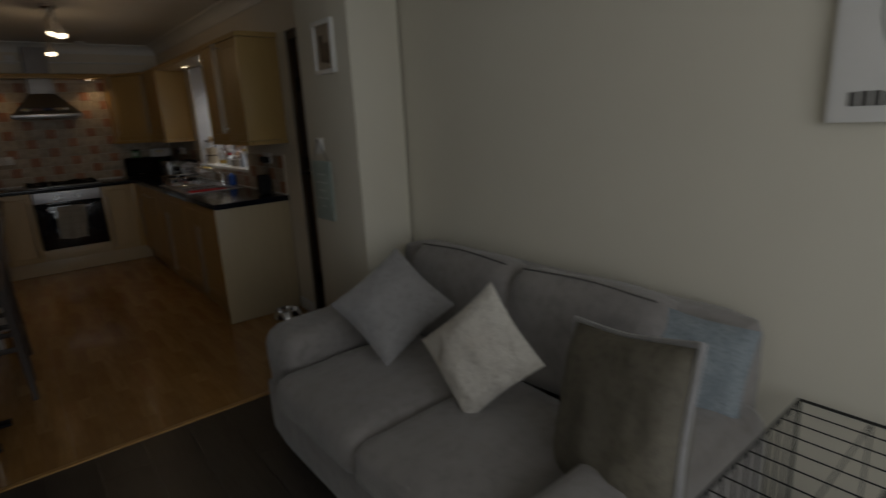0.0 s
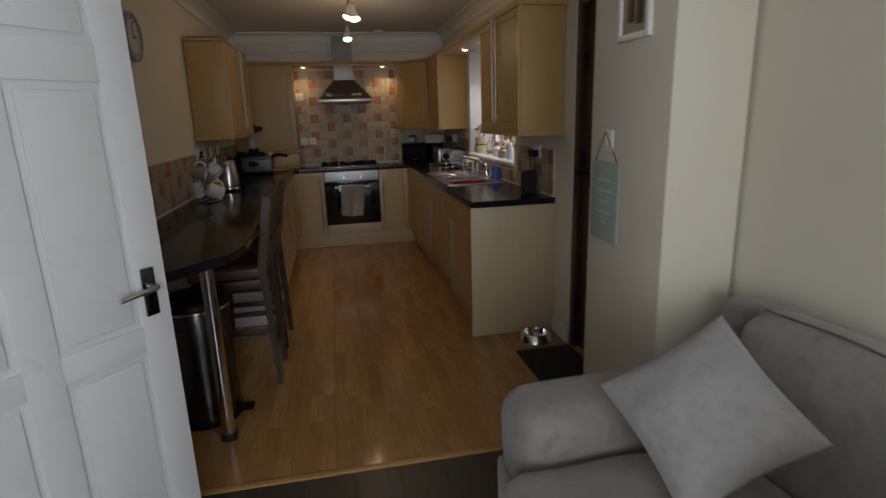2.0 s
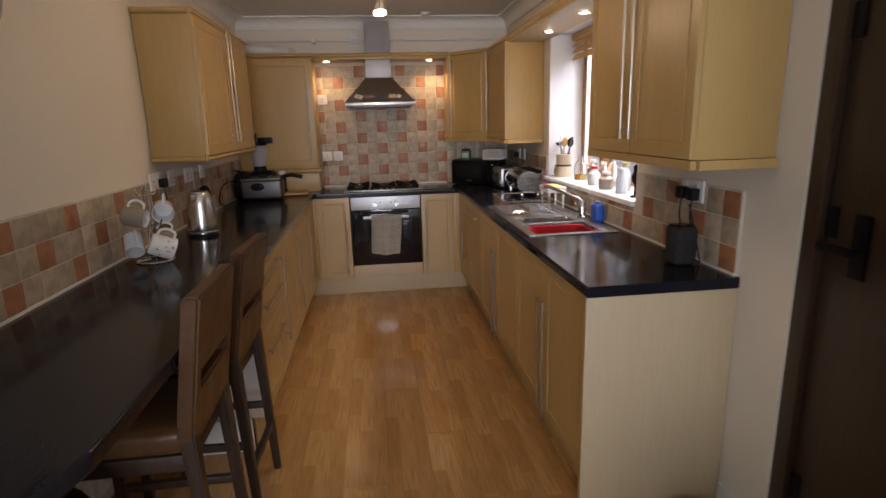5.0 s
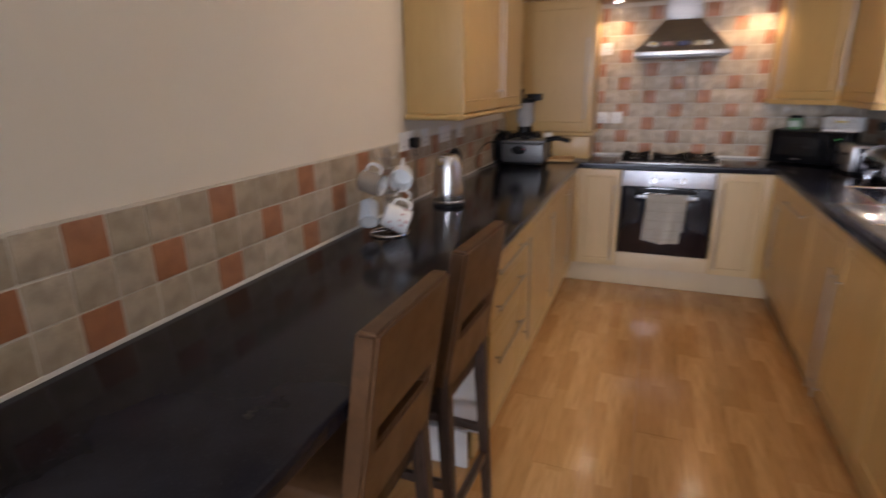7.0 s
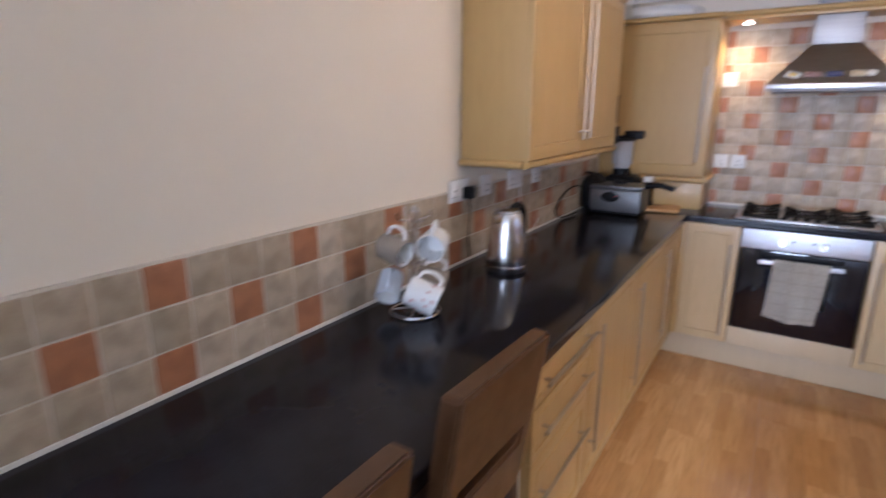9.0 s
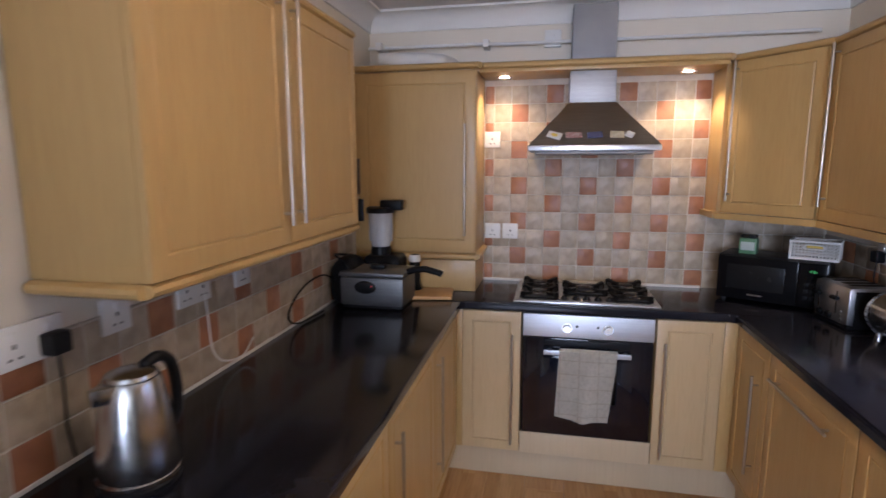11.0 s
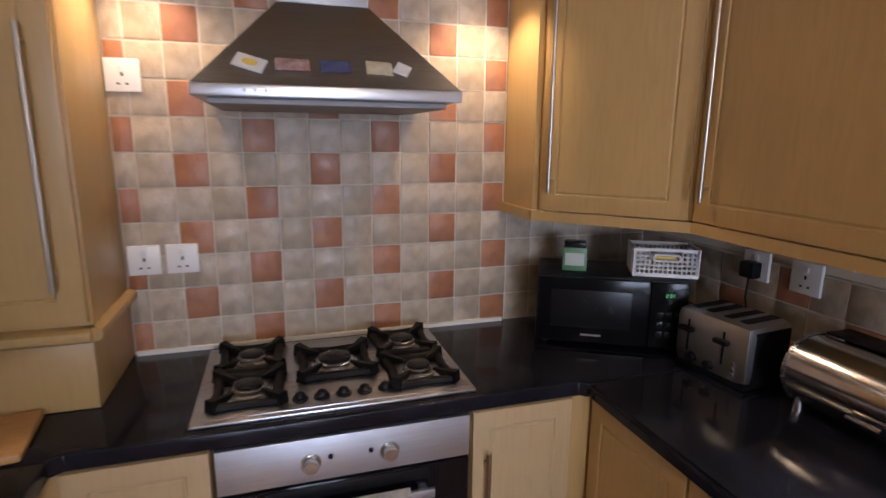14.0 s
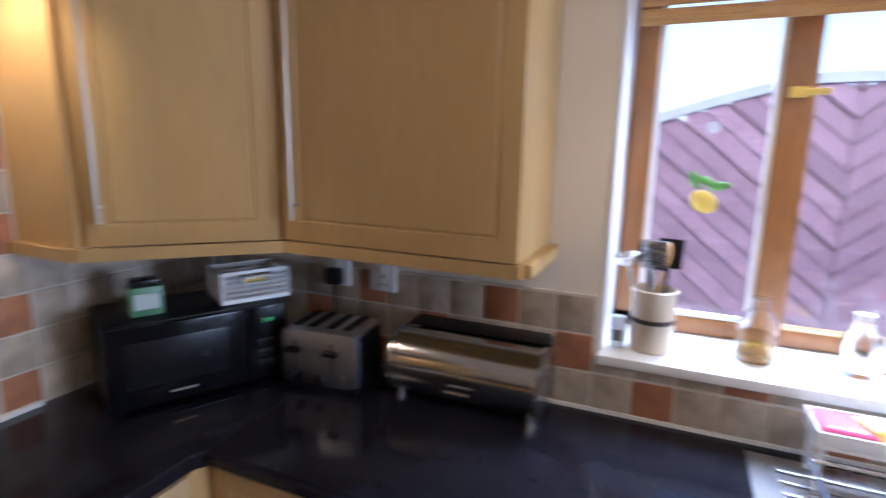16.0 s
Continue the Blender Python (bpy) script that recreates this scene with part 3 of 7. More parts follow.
# back run: door, oven, door
def back_unit(name, x0, x1, fronts, label):
    # door fronts face the living room, so its daylight is in their colour
    return cabinet(name, pose(x0, BF, 0), x1 - x0, 0.72, 0.50, fronts, label, z0=0.15, face=MAPLE_DAYLIT)


back_unit("base_cabinet", 0.235, 0.535, [(0.015, 0.30, 0.155, 0.868, ("v", 0.258, 0.48, 0.56))], "narrow maple base cabinet beside the oven")
back_unit("base_cabinet", 1.150, 1.475, [(0.0, 0.285, 0.155, 0.868, ("v", 0.035, 0.48, 0.56))], "narrow maple base cabinet beside the oven")

# right run: corner door, appliance door, sink doors, end pair
def right_unit(name, y1, y0, fronts, label, body_top=None):
    return cabinet(name, pose(RF + 0.019, y1, 0, 0, 0, RIGHT), y1 - y0, 0.72, 0.50, fronts, label, z0=0.15, body_top=body_top)


right_unit("base_cabinet", 7.290, 6.935, [(0.0, 0.355, 0.155, 0.868, ("v", 0.265, 0.52, 0.42))], "maple corner base cabinet with a moulded door")
right_unit("integrated_appliance", 6.930, 6.335, [(0, 0.595, 0.155, 0.868, ("h", 0.27, 0.78, 0.42))], "integrated appliance behind a maple door with a horizontal bar")
right_unit("base_cabinet", 6.330, 5.335, [(0, 0.4975, 0.155, 0.868, ("v", 0.455, 0.42, 0.56)), (0.4975, 0.995, 0.155, 0.868, ("v", 0.54, 0.42, 0.56))], "maple sink cabinet with two moulded doors", 0.70)
right_unit("base_cabinet", 5.330, 4.392, [(0, 0.469, 0.155, 0.868, ("v", 0.43, 0.42, 0.56)), (0.469, 0.938, 0.155, 0.868, ("v", 0.508, 0.42, 0.56))], "maple base cabinet with two moulded doors", 0.70)
ep = thing("end_panel", pose(0, 0, 0), "pale maple end panel under the worktop", "end panel")
part("board", new_bm((RF - 0.012, RX - 0.004, 4.370, 4.390, 0.004, 0.868), bevel=0.002), MAPLE_END, ep)
part("edge_strip", new_bm((RF - 0.0135, RF - 0.0125, 4.3702, 4.3898, 0.004, 0.868)), MAPLE, ep)

# back plinth is paler than the side ones: daylight painted into its colour
structure("plinth_back", new_bm((0.16, 1.55, BF + 0.020, BF + 0.036, 0.002, 0.146), bevel=0.003), MAPLE_END, "back plinth under the cabinets, coloured pale for daylight")
structure("plinth_left", new_bm((LF - 0.085, LF - 0.069, 5.065, BF + 0.02, 0.002, 0.146), bevel=0.003), MAPLE, "maple plinth under the cabinets")
structure("plinth_right", new_bm((RF + 0.060, RF + 0.076, 4.392, BF + 0.02, 0.002, 0.146), bevel=0.003), MAPLE, "maple plinth under the cabinets")

# worktops
wt = thing("worktop", pose(0, 0, 0), "black speckled laminate worktop along three walls and a breakfast bar", "worktop")
WLX, WRX, WBY = LX + 0.004, RX - 0.004, BY - 0.004
part("bar_section", prism(bmesh.new(), [(WLX, 3.20), (0.02, 3.20), (0.20, 3.42), (0.244, 3.62), (0.244, 7.283), (WLX, 7.283)], CT - 0.040, CT, bevel=0.008, seg=3), WORKTOP, wt)
part("back_section", prism(bmesh.new(), [(WLX, 7.286), (0.244, 7.286), (0.262, 7.302), (1.452, 7.302), (1.470, 7.286), (WRX, 7.286), (WRX, WBY), (WLX, WBY)], CT - 0.040, CT, bevel=0.006, seg=3), WORKTOP, wt)
SKX0, SKX1, SKY0, SKY1 = 1.525, 1.965, 5.215, 6.19   # sink cut-out
for n, q in (("sink_front_section", (1.468, SKX0, SKY0, SKY1)), ("sink_rear_section", (SKX1, WRX, SKY0, SKY1)), ("near_section", (1.468, WRX, 4.365, SKY0)), ("far_section", (1.468, WRX, SKY1, 7.283))):
    bm = prism(bmesh.new(), [(q[0], q[2]), (q[1], q[2]), (q[1], q[3]), (q[0], q[3])], CT - 0.040, CT)
    if n != "sink_rear_section":
        bmesh.ops.bevel(bm, geom=[e for e in bm.edges if all(abs(v.co.x - 1.468) < 1e-4 for v in e.verts) and abs(e.verts[0].co.z - e.verts[1].co.z) < 1e-4], offset=0.010, segments=3, affect="EDGES")
    part(n, bm, WORKTOP, wt)
structure("trim_silicone", new_bm((WLX + 0.006, WLX + 0.015, 3.21, 7.83, CT, CT + 0.009), (0.29, 1.45, BY - 0.026, BY - 0.010, CT, CT + 0.012), (RX - 0.020, RX - 0.010, 4.38, 7.82, CT, CT + 0.009)), SILICONE, "white sealant bead along the worktop")

# built-in oven with tea towel rail
oven = thing("oven", pose(0.545, BF, 0), "built-in steel oven with smoked glass door and chrome rail", "oven")
part("body", new_bm((0.0, 0.595, 0.002, 0.50, 0.26, 0.866)), BLACK, oven)
part("control_panel", new_bm((0.0, 0.595, -0.022, 0.0, 0.757, 0.866), bevel=0.002), PANEL_STEEL, oven, "brushed steel control panel")
odoor = part("door", new_bm((0.002, 0.593, -0.024, 0.0, 0.268, 0.752), bevel=0.003), OVEN_DOOR, oven)
part("window", new_bm((0.085, 0.51, -0.0265, -0.0235, 0.34, 0.655), bevel=0.001), OVEN_GLASS, odoor, "smoked glass window")
hb = new_bm((0.100, 0.495, -0.060, -0.048, 0.680, 0.704), (0.115, 0.135, -0.05, -0.02, 0.683, 0.701), (0.460, 0.480, -0.05, -0.02, 0.683, 0.701), bevel=0.003)
part("handle", hb, PANEL_STEEL, odoor, "flat pale steel handle")
for x in (0.205, 0.39):
    kb = rod(bmesh.new(), (x, -0.022, 0.805), (x, -0.026, 0.805), 0.024, seg=24)
    rod(kb, (x, -0.024, 0.805), (x, -0.045, 0.805), 0.019, 0.016, seg=24)
    part("knob", kb, KETTLE_STEEL, oven)
for x in (0.25, 0.345):
    part("indicator", rod(bmesh.new(), (x, -0.021, 0.815), (x, -0.026, 0.815), 0.006), BLACK, oven)
part("vent_strip", new_bm((0.10, 0.49, -0.0275, -0.024, 0.715, 0.745), bevel=0.002), BLACK, odoor)

# panel's pale tone carries the daylight from the living room
solid("oven_filler_panel", new_bm((0.537, 1.148, BF - 0.019, BF - 0.001, 0.152, 0.264), bevel=0.002), MAPLE_END, "maple panel under the oven, coloured pale for daylight", "panel")

for q in ((0.206, 0.2495, BF - 0.012, BF + 0.03), (1.437, 1.506, BF - 0.012, BF + 0.03)):
    solid("corner_post", new_bm((*q, 0.152, 0.868), bevel=0.002), MAPLE, "maple filler post in the inner corner of the cabinets", "filler post")

# wall cabinets
UZ0, UZ1 = 1.335, 2.032
def wall_cab(name, m, w, depth, fronts, label):
    return cabinet(name, m, w, UZ1 - UZ0, depth, fronts, label, z0=UZ0, category="wall cabinet")


wall_cab("wall_cabinet", pose(-0.105, 5.675, 0, 0, 0, LEFT), 1.125, 0.268, [(0.0, 0.57, UZ0, UZ1, ("v", 0.53, 1.71, 0.64)), (0.57, 1.125, UZ0, UZ1, ("v", 0.61, 1.71, 0.64))], "maple double wall cabinet over the kettle")
wall_cab("wall_cabinet", pose(1.765, 5.075, 0, 0, 0, RIGHT), 0.815, 0.27, [(0.0, 0.407, UZ0, UZ1, ("v", 0.372, 1.71, 0.64)), (0.407, 0.815, UZ0, UZ1, ("v", 0.442, 1.71, 0.64))], "maple double wall cabinet beside the window")
wall_cab("wall_cabinet", pose(1.765, 7.280, 0, 0, 0, RIGHT), 0.600, 0.27, [(0.0, 0.600, UZ0, UZ1, ("v", 0.045, 1.71, 0.64))], "maple wall cabinet beside the window")
# diagonal corner cabinet
cc = thing("corner_wall_cabinet", pose(0, 0, 0), "maple diagonal corner wall cabinet over the microwave", "wall cabinet")
part("body", prism(bmesh.new(), [(1.448, BY - 0.012), (1.448, 7.612), (1.466, 7.612), (1.757, 7.292), (1.757, 7.283), (RX - 0.012, 7.283), (RX - 0.012, BY - 0.012)], UZ0, UZ1), MAPLE, cc)
dx, dy = 1.757 - 1.466, 7.292 - 7.612
dl = math.hypot(dx, dy)
cd = part("door", panel_bm(dl - 0.024, UZ1 - UZ0 - 0.003), MAPLE, cc, m=pose(1.466 + dx / dl * 0.012 - 0.0015, 7.612 + dy / dl * 0.012 - 0.0015, UZ0 + 0.0015, 0, 0, math.degrees(math.atan2(dy, dx))))
bar_handle("handle", cd, (0.035, -0.019, 0.375), 0.64)

# boiler cupboard standing on the worktop
tall = thing("boiler_cupboard", pose(0, 0, 0), "tall maple cupboard standing on the worktop", "cupboard")
part("body", new_bm((LX + 0.004, 0.283, 7.515, BY - 0.012, CT + 0.001, 2.030), bevel=0.0015), MAPLE, tall)
td = part("door", panel_bm(0.615, 0.895, rail=0.07), MAPLE, tall, m=pose(-0.336, 7.513, 1.125))
bar_handle("handle", td, (0.565, -0.019, 0.36), 0.56)
part("base_panel", new_bm((LX + 0.014, 0.283, 7.497, 7.513, CT + 0.002, 1.075), bevel=0.002), MAPLE, tall)


def moulding(name, pts, z0, z1, out, material, label):
    """A run of rounded pelmet along a ground line."""
    bm = bmesh.new()
    for (x0, y0), (x1, y1) in zip(pts, pts[1:]):
        a, b = Vector((x0, y0, 0)), Vector((x1, y1, 0))
        d = (b - a).normalized()
        n = Vector((d.y, -d.x, 0)) * out
        ring = []
        h = z1 - z0
        prof = [(-0.020, z0), (0.008, z0), (0.018, z0 + h * 0.2), (0.021, z0 + h * 0.5), (0.018, z0 + h * 0.8), (0.006, z1), (-0.020, z1)]
        for p in (a, b):
            ring.append([bm.verts.new(p + n * o + Vector((0, 0, z))) for o, z in prof])
        k = len(prof)
        for i in range(k):
            bm.faces.new((ring[0][i], ring[0][(i + 1) % k], ring[1][(i + 1) % k], ring[1][i]))
        bm.faces.new(ring[0]), bm.faces.new(ring[1][::-1])
    return solid(name, bm, material, label, "trim", kind="structure")


moulding("trim_pelmet_left", [(-0.37, 5.675), (-0.105, 5.672), (-0.100, 6.80), (-0.37, 6.80)], UZ0 - 0.030, UZ0 - 0.001, 1, MAPLE, "rounded maple light pelmet")
moulding("trim_pelmet_window", [(2.03, 5.078), (1.765, 5.078), (1.765, 4.255), (2.03, 4.255)], UZ0 - 0.030, UZ0 - 0.001, -1, MAPLE, "rounded maple light pelmet")
moulding("trim_pelmet_corner", [(1.448, 7.83), (1.448, 7.605), (1.760, 7.285), (1.760, 6.675), (2.03, 6.675)], UZ0 - 0.030, UZ0 - 0.001, -1, MAPLE, "rounded maple light pelmet")
moulding("trim_pelmet_boiler", [(-0.34, 7.495), (0.286, 7.495), (0.286, 7.83)], 1.078, 1.112, 1, MAPLE, "rounded maple moulding on the cupboard")
moulding("trim_cornice_left", [(-0.37, 5.672), (-0.105, 5.672), (-0.100, 6.80)], UZ1 + 0.001, UZ1 + 0.030, 1, MAPLE, "maple cornice")
moulding("trim_cornice_window", [(1.762, 5.078), (1.762, 4.255), (2.03, 4.255)], UZ1 + 0.001, UZ1 + 0.032, -1, MAPLE, "maple cornice")
moulding("trim_cornice_back", [(-0.36, 7.505), (0.29, 7.505), (0.30, 7.538), (1.44, 7.538), (1.46, 7.605), (1.760, 7.285), (1.760, 5.08)], UZ1 + 0.001, UZ1 + 0.032, 1, MAPLE, "maple cornice")

# shelf with spot lamps over the cooker and over the window
solid("pelmet_shelf", new_bm((0.286, 1.446, 7.558, BY - 0.012, 2.020, 2.046), bevel=0.002), MAPLE, "maple shelf bridging over the cooker hood", "shelf")
solid("shelf_fascia", new_bm((0.300, 1.440, 7.540, 7.556, 2.016, 2.034), bevel=0.003), MAPLE, "maple front edge of the shelf over the hood", "trim")
solid("pelmet_shelf", new_bm((1.775, RX - 0.004, 5.08, 6.675, 2.022, 2.048), bevel=0.002), MAPLE_END, "pale shelf bridging over the window", "shelf")
for k, (x, y) in enumerate(((0.40, 7.70), (1.30, 7.70), (1.92, 5.62), (1.92, 6.22))):
    z = 2.019 if k < 2 else 2.021
    sp = thing("recessed_spotlight", pose(x, y, z), "small lit recessed spotlight under a maple shelf", "spotlight", "recessed spotlights")
    part("rim", lathe(bmesh.new(), [(0.040, -0.001), (0.040, -0.005), (0.029, -0.007), (0.027, -0.002)], 24), CHROME, sp)
    part("bulb", lathe(bmesh.new(), [(0.027, -0.004), (0.018, -0.007), (0.0, -0.008)], 20), BULB, sp)

# cooker hood: chimney, flared canopy, front lip
hood = thing("cooker_hood", pose(0.8425, 0, 0), "steel chimney cooker hood with a flared canopy", "cooker hood")
bm = bmesh.new()
lo = [bm.verts.new(v) for v in ((-0.296, 7.395, 1.655), (0.296, 7.395, 1.655), (0.296, 7.825, 1.655), (-0.296, 7.825, 1.655))]
hi = [bm.verts.new(v) for v in ((-0.112, 7.590, 1.866), (0.112, 7.590, 1.866), (0.112, 7.825, 1.866), (-0.112, 7.825, 1.866))]
bm.faces.new(lo[::-1]), bm.faces.new(hi)
for i in range(4):
    bm.faces.new((lo[i], lo[(i + 1) % 4], hi[(i + 1) % 4], hi[i]))
part("canopy", bm, CANOPY, hood)
part("lip", new_bm((-0.298, 0.298, 7.388, 7.826, 1.628, 1.654), bevel=0.004), LIP_STEEL, hood, "bright steel front lip")
part("filter", new_bm((-0.268, 0.268, 7.42, 7.80, 1.614, 1.627), bevel=0.003), DUCT, hood)
part("chimney", new_bm((-0.110, 0.110, 7.592, 7.824, 1.867, 2.018), bevel=0.002), DULL_STEEL, hood)
part("upper_chimney", new_bm((-0.104, 0.104, 7.60, 7.80, 2.048, 2.33), bevel=0.002), DUCT, hood)
for i in range(3):
    x = -0.19 + i * 0.022
    part("button", rod(bmesh.new(), (x, 7.389, 1.641), (x, 7.384, 1.641), 0.004), DULL_STEEL, hood)

# gas hob with five burners
hob = thing("gas_hob", pose(0, 0, CT), "stainless five-burner gas hob with black pan supports", "hob")
part("plate", new_bm((0.494, 1.168, 7.325, 7.787, 0.0005, 0.009), bevel=0.004), STEEL_H, hob)
part("well", new_bm((0.510, 1.152, 7.341, 7.771, 0.0092, 0.0112), bevel=0.001), STEEL_H, hob)
BURN = ((0.615, 7.462, 0.040), (0.615, 7.660, 0.038), (0.838, 7.575, 0.052), (1.050, 7.462, 0.036), (1.050, 7.668, 0.040))
for x, y, r in BURN:
    b = part("burner", lathe(bmesh.new(), [(r * 1.25, 0.0112), (r * 1.25, 0.017), (r, 0.019), (r, 0.027), (r * 0.9, 0.030), (0, 0.031)], 28, (x, y, 0)), STEEL, hob)
    part("cap", lathe(bmesh.new(), [(r * 0.86, 0.0312), (r * 0.86, 0.036), (r * 0.7, 0.039), (0, 0.0395)], 28, (x, y, 0)), COFFEE, b)


def pan_support(cx, cy, hx, hy):
    """Cast trivet: a low ring of four bowed bars and a flared fin at each corner that tapers to the burner."""
    bm = bmesh.new()
    corners = [(-hx, -hy), (hx, -hy), (hx, hy), (-hx, hy)]
    for k in range(4):
        (ax, ay), (bx, by) = corners[k], corners[(k + 1) % 4]
        mx, my = (ax + bx) / 2 * 0.86, (ay + by) / 2 * 0.86
        bent(bm, [(cx + ax * 0.93, cy + ay * 0.93, 0.019), (cx + mx, cy + my, 0.017), (cx + bx * 0.93, cy + by * 0.93, 0.019)], 0.0125, 8)
        d = Vector((ax, ay, 0)).normalized()
        n = Vector((-d.y, d.x, 0))
        o, q, tip = Vector((cx + ax, cy + ay, 0)), Vector((cx + ax * 0.62, cy + ay * 0.62, 0)), Vector((cx + ax * 0.40, cy + ay * 0.40, 0))
        rings = []
        for p, w, z0, z1 in ((o, 0.016, 0.0115, 0.044), (q, 0.0075, 0.020, 0.037), (tip, 0.004, 0.030, 0.036)):
            rings.append([bm.verts.new(p + n * s * w + Vector((0, 0, z))) for s, z in ((-1, z0), (1, z0), (0.75, z1), (-0.75, z1))])
        bm.faces.new(rings[0]), bm.faces.new(rings[2][::-1])
        for r0, r1 in zip(rings, rings[1:]):
            for e in range(4):
                bm.faces.new((r0[e], r1[e], r1[(e + 1) % 4], r0[(e + 1) % 4]))
    bmesh.ops.recalc_face_normals(bm, faces=bm.faces[:])
    return part("pan_support", bm, IRON, hob, "black cast-iron pan support")


for x, y, r in BURN:
    pan_support(x, y, *((0.098, 0.100) if r > 0.045 else (0.082, 0.090)))
for i in range(5):
    x = 0.735 + i * 0.0525
    part("knob", lathe(bmesh.new(), [(0.019, 0.0112), (0.019, 0.016), (0.014, 0.018), (0.012, 0.026), (0.006, 0.030), (0, 0.031)], 20, (x, 7.388, 0)), BLACK, hob)

# ---- soft furnishing builders ----
def soft(w, d, h, r, crown=0.0, wobble=0.006, cuts=9, seed=0.0):
    """A padded block centred on x, y with its foot at z = 0: rounded edges, a crowned top, slight unevenness."""
    bm = bmesh.new()
    bmesh.ops.create_cube(bm, size=2)
    bmesh.ops.subdivide_edges(bm, edges=bm.edges, cuts=cuts, use_grid_fill=True)
    half = Vector((w / 2, d / 2, h / 2))
    for v in bm.verts:
        u = v.co.copy()
        p = Vector((u.x * half.x, u.y * half.y, u.z * half.z))
        core = Vector(tuple(max(-half[i] + r, min(half[i] - r, p[i])) for i in range(3)))
        off = p - core
        if off.length > 1e-6:
            p = core + off.normalized() * r
        if u.z > 0:
            p.z += crown * (1 - u.x ** 2) * (1 - u.y ** 2) * u.z
        n = noise.noise(p * 4.5 + Vector((seed, seed * 2, 0)))
        p += (p - core * 0.6).normalized() * n * wobble
        v.co = p + Vector((0, 0, half.z))
    return bm


def pillow(w, h, t, seed=0.0, n=22):
    """A scatter cushion standing in the x, z plane, foot at z = 0, thick along y, with drawn-out corners and creases."""
    bm = bmesh.new()
    rows = {}
    for s in (-1, 1):
        for i in range(n + 1):
            for j in range(n + 1):
                u, v = 2 * i / n - 1, 2 * j / n - 1
                rim = i in (0, n) or j in (0, n)
                if rim and s == 1:
                    rows[s, i, j] = rows[-1, i, j]
                    continue
                pinch = 1 - 0.07 * (1 - (abs(u) * abs(v)) ** 1.5) * max(abs(u), abs(v)) ** 4
                x, z = u * w / 2 * pinch, v * h / 2 * pinch
                body = max(0.0, (1 - abs(u) ** 2.4) * (1 - abs(v) ** 2.4)) ** 0.55
                y = s * t / 2 * body
                q = Vector((x * 7 + seed, y * 7, z * 7))
                y += s * 0.014 * noise.noise(q) * body + 0.012 * noise.noise(q * 2.3) * body
                rows[s, i, j] = bm.verts.new((x, y, z + h / 2))
    for s in (-1, 1):
        for i in range(n):
            for j in range(n):
                f = [rows[s, i, j], rows[s, i + 1, j], rows[s, i + 1, j + 1], rows[s, i, j + 1]]
                bm.faces.new(f if s < 0 else f[::-1])
    return bm


# ---- living room ----
sofa = thing("sofa", pose(1.53, 1.80, 0), "grey chenille two-seater sofa against the pale wall", "sofa")
part("base", soft(0.92, 1.74, 0.30, 0.05, seed=1.0), SOFA, sofa, m=pose(0.03, 0, 0.06))
for k, y in enumerate((0.30, -0.30)):
    part("seat_cushion", soft(0.72, 0.63, 0.17, 0.065, crown=0.035, wobble=0.010, cuts=12, seed=2.0 + k), SOFA, sofa, m=pose(-0.12, y * 1.02, 0.30))
    part("back_cushion", soft(0.22, 0.66, 0.43, 0.085, crown=0.02, wobble=0.014, cuts=12, seed=5.0 + k), SOFA, sofa, m=pose(0.29, y * 1.05, 0.435, 0, 9, 0))
for k, y in enumerate((0.755, -0.755)):
    part("arm", soft(0.86, 0.27, 0.55, 0.085, crown=0.02, wobble=0.010, cuts=12, seed=8.0 + k), SOFA, sofa, m=pose(0.02, y, 0.045))
part("back", soft(0.18, 1.66, 0.80, 0.06, wobble=0.008, cuts=12, seed=11.0), SOFA, sofa, m=pose(0.42, 0, 0.045))
for y in (0.315, -0.315):
    part("piping", bent(bmesh.new(), smooth_path([(0.300, y - 0.27, 0.872), (0.305, y, 0.884), (0.300, y + 0.27, 0.872)], 6), 0.0035, 6), PIPING, sofa)
for x in (-0.36, 0.40):
    for y in (-0.78, 0.78):
        part("foot", rod(bmesh.new(), (x, y, 0.0), (x, y, 0.075), 0.02, 0.026), WENGE, sofa)


def cushion(centre, yaw, lean, spin, w, h, t, material, label, seed):
    """A scatter cushion by its middle: turned, leant back and spun in its own plane."""
    m = pose(*centre, 0, 0, yaw) @ pose(0, 0, 0, -lean) @ pose(0, 0, 0, 0, spin) @ pose(0, 0, -h / 2)
    return solid("scatter_cushion", pillow(w, h, t, seed), material, label, "cushion", m=m, group="sofa cushions")


cushion((1.515, 2.205, 0.700), -44, 40, 46, 0.37, 0.37, 0.14, CUSHION_G, "grey velour scatter cushion leaning in the sofa corner", 1.0)
cushion((1.480, 1.640, 0.685), -74, 20, 45, 0.325, 0.345, 0.12, CUSHION_W, "cream cotton scatter cushion propped on one corner", 4.0)
taupe = cushion((1.47, 1.115, 0.665), -116, 16, -14, 0.52, 0.48, 0.17, CUSHION_T, "large taupe scatter cushion with a pale edge", 7.0)
cushion((1.84, 1.115, 0.675), -88, 10, 3, 0.34, 0.36, 0.12, CUSHION_B, "pale blue-grey patterned cushion behind the taupe one", 9.0)

rim = []
for k in range(41):
    a = 2 * math.pi * k / 40
    c, q = math.cos(a), math.sin(a)
    e = 1 / max(abs(c), abs(q))
    u, v = c * e, q * e
    f_ = 1 - 0.07 * (1 - (abs(u) * abs(v)) ** 1.5)
    rim.append((u * 0.26 * f_, 0, v * 0.24 * f_ + 0.24))
part("edging", bent(bmesh.new(), rim, 0.009, 8), CUSHION_G, taupe, "pale grey edging")

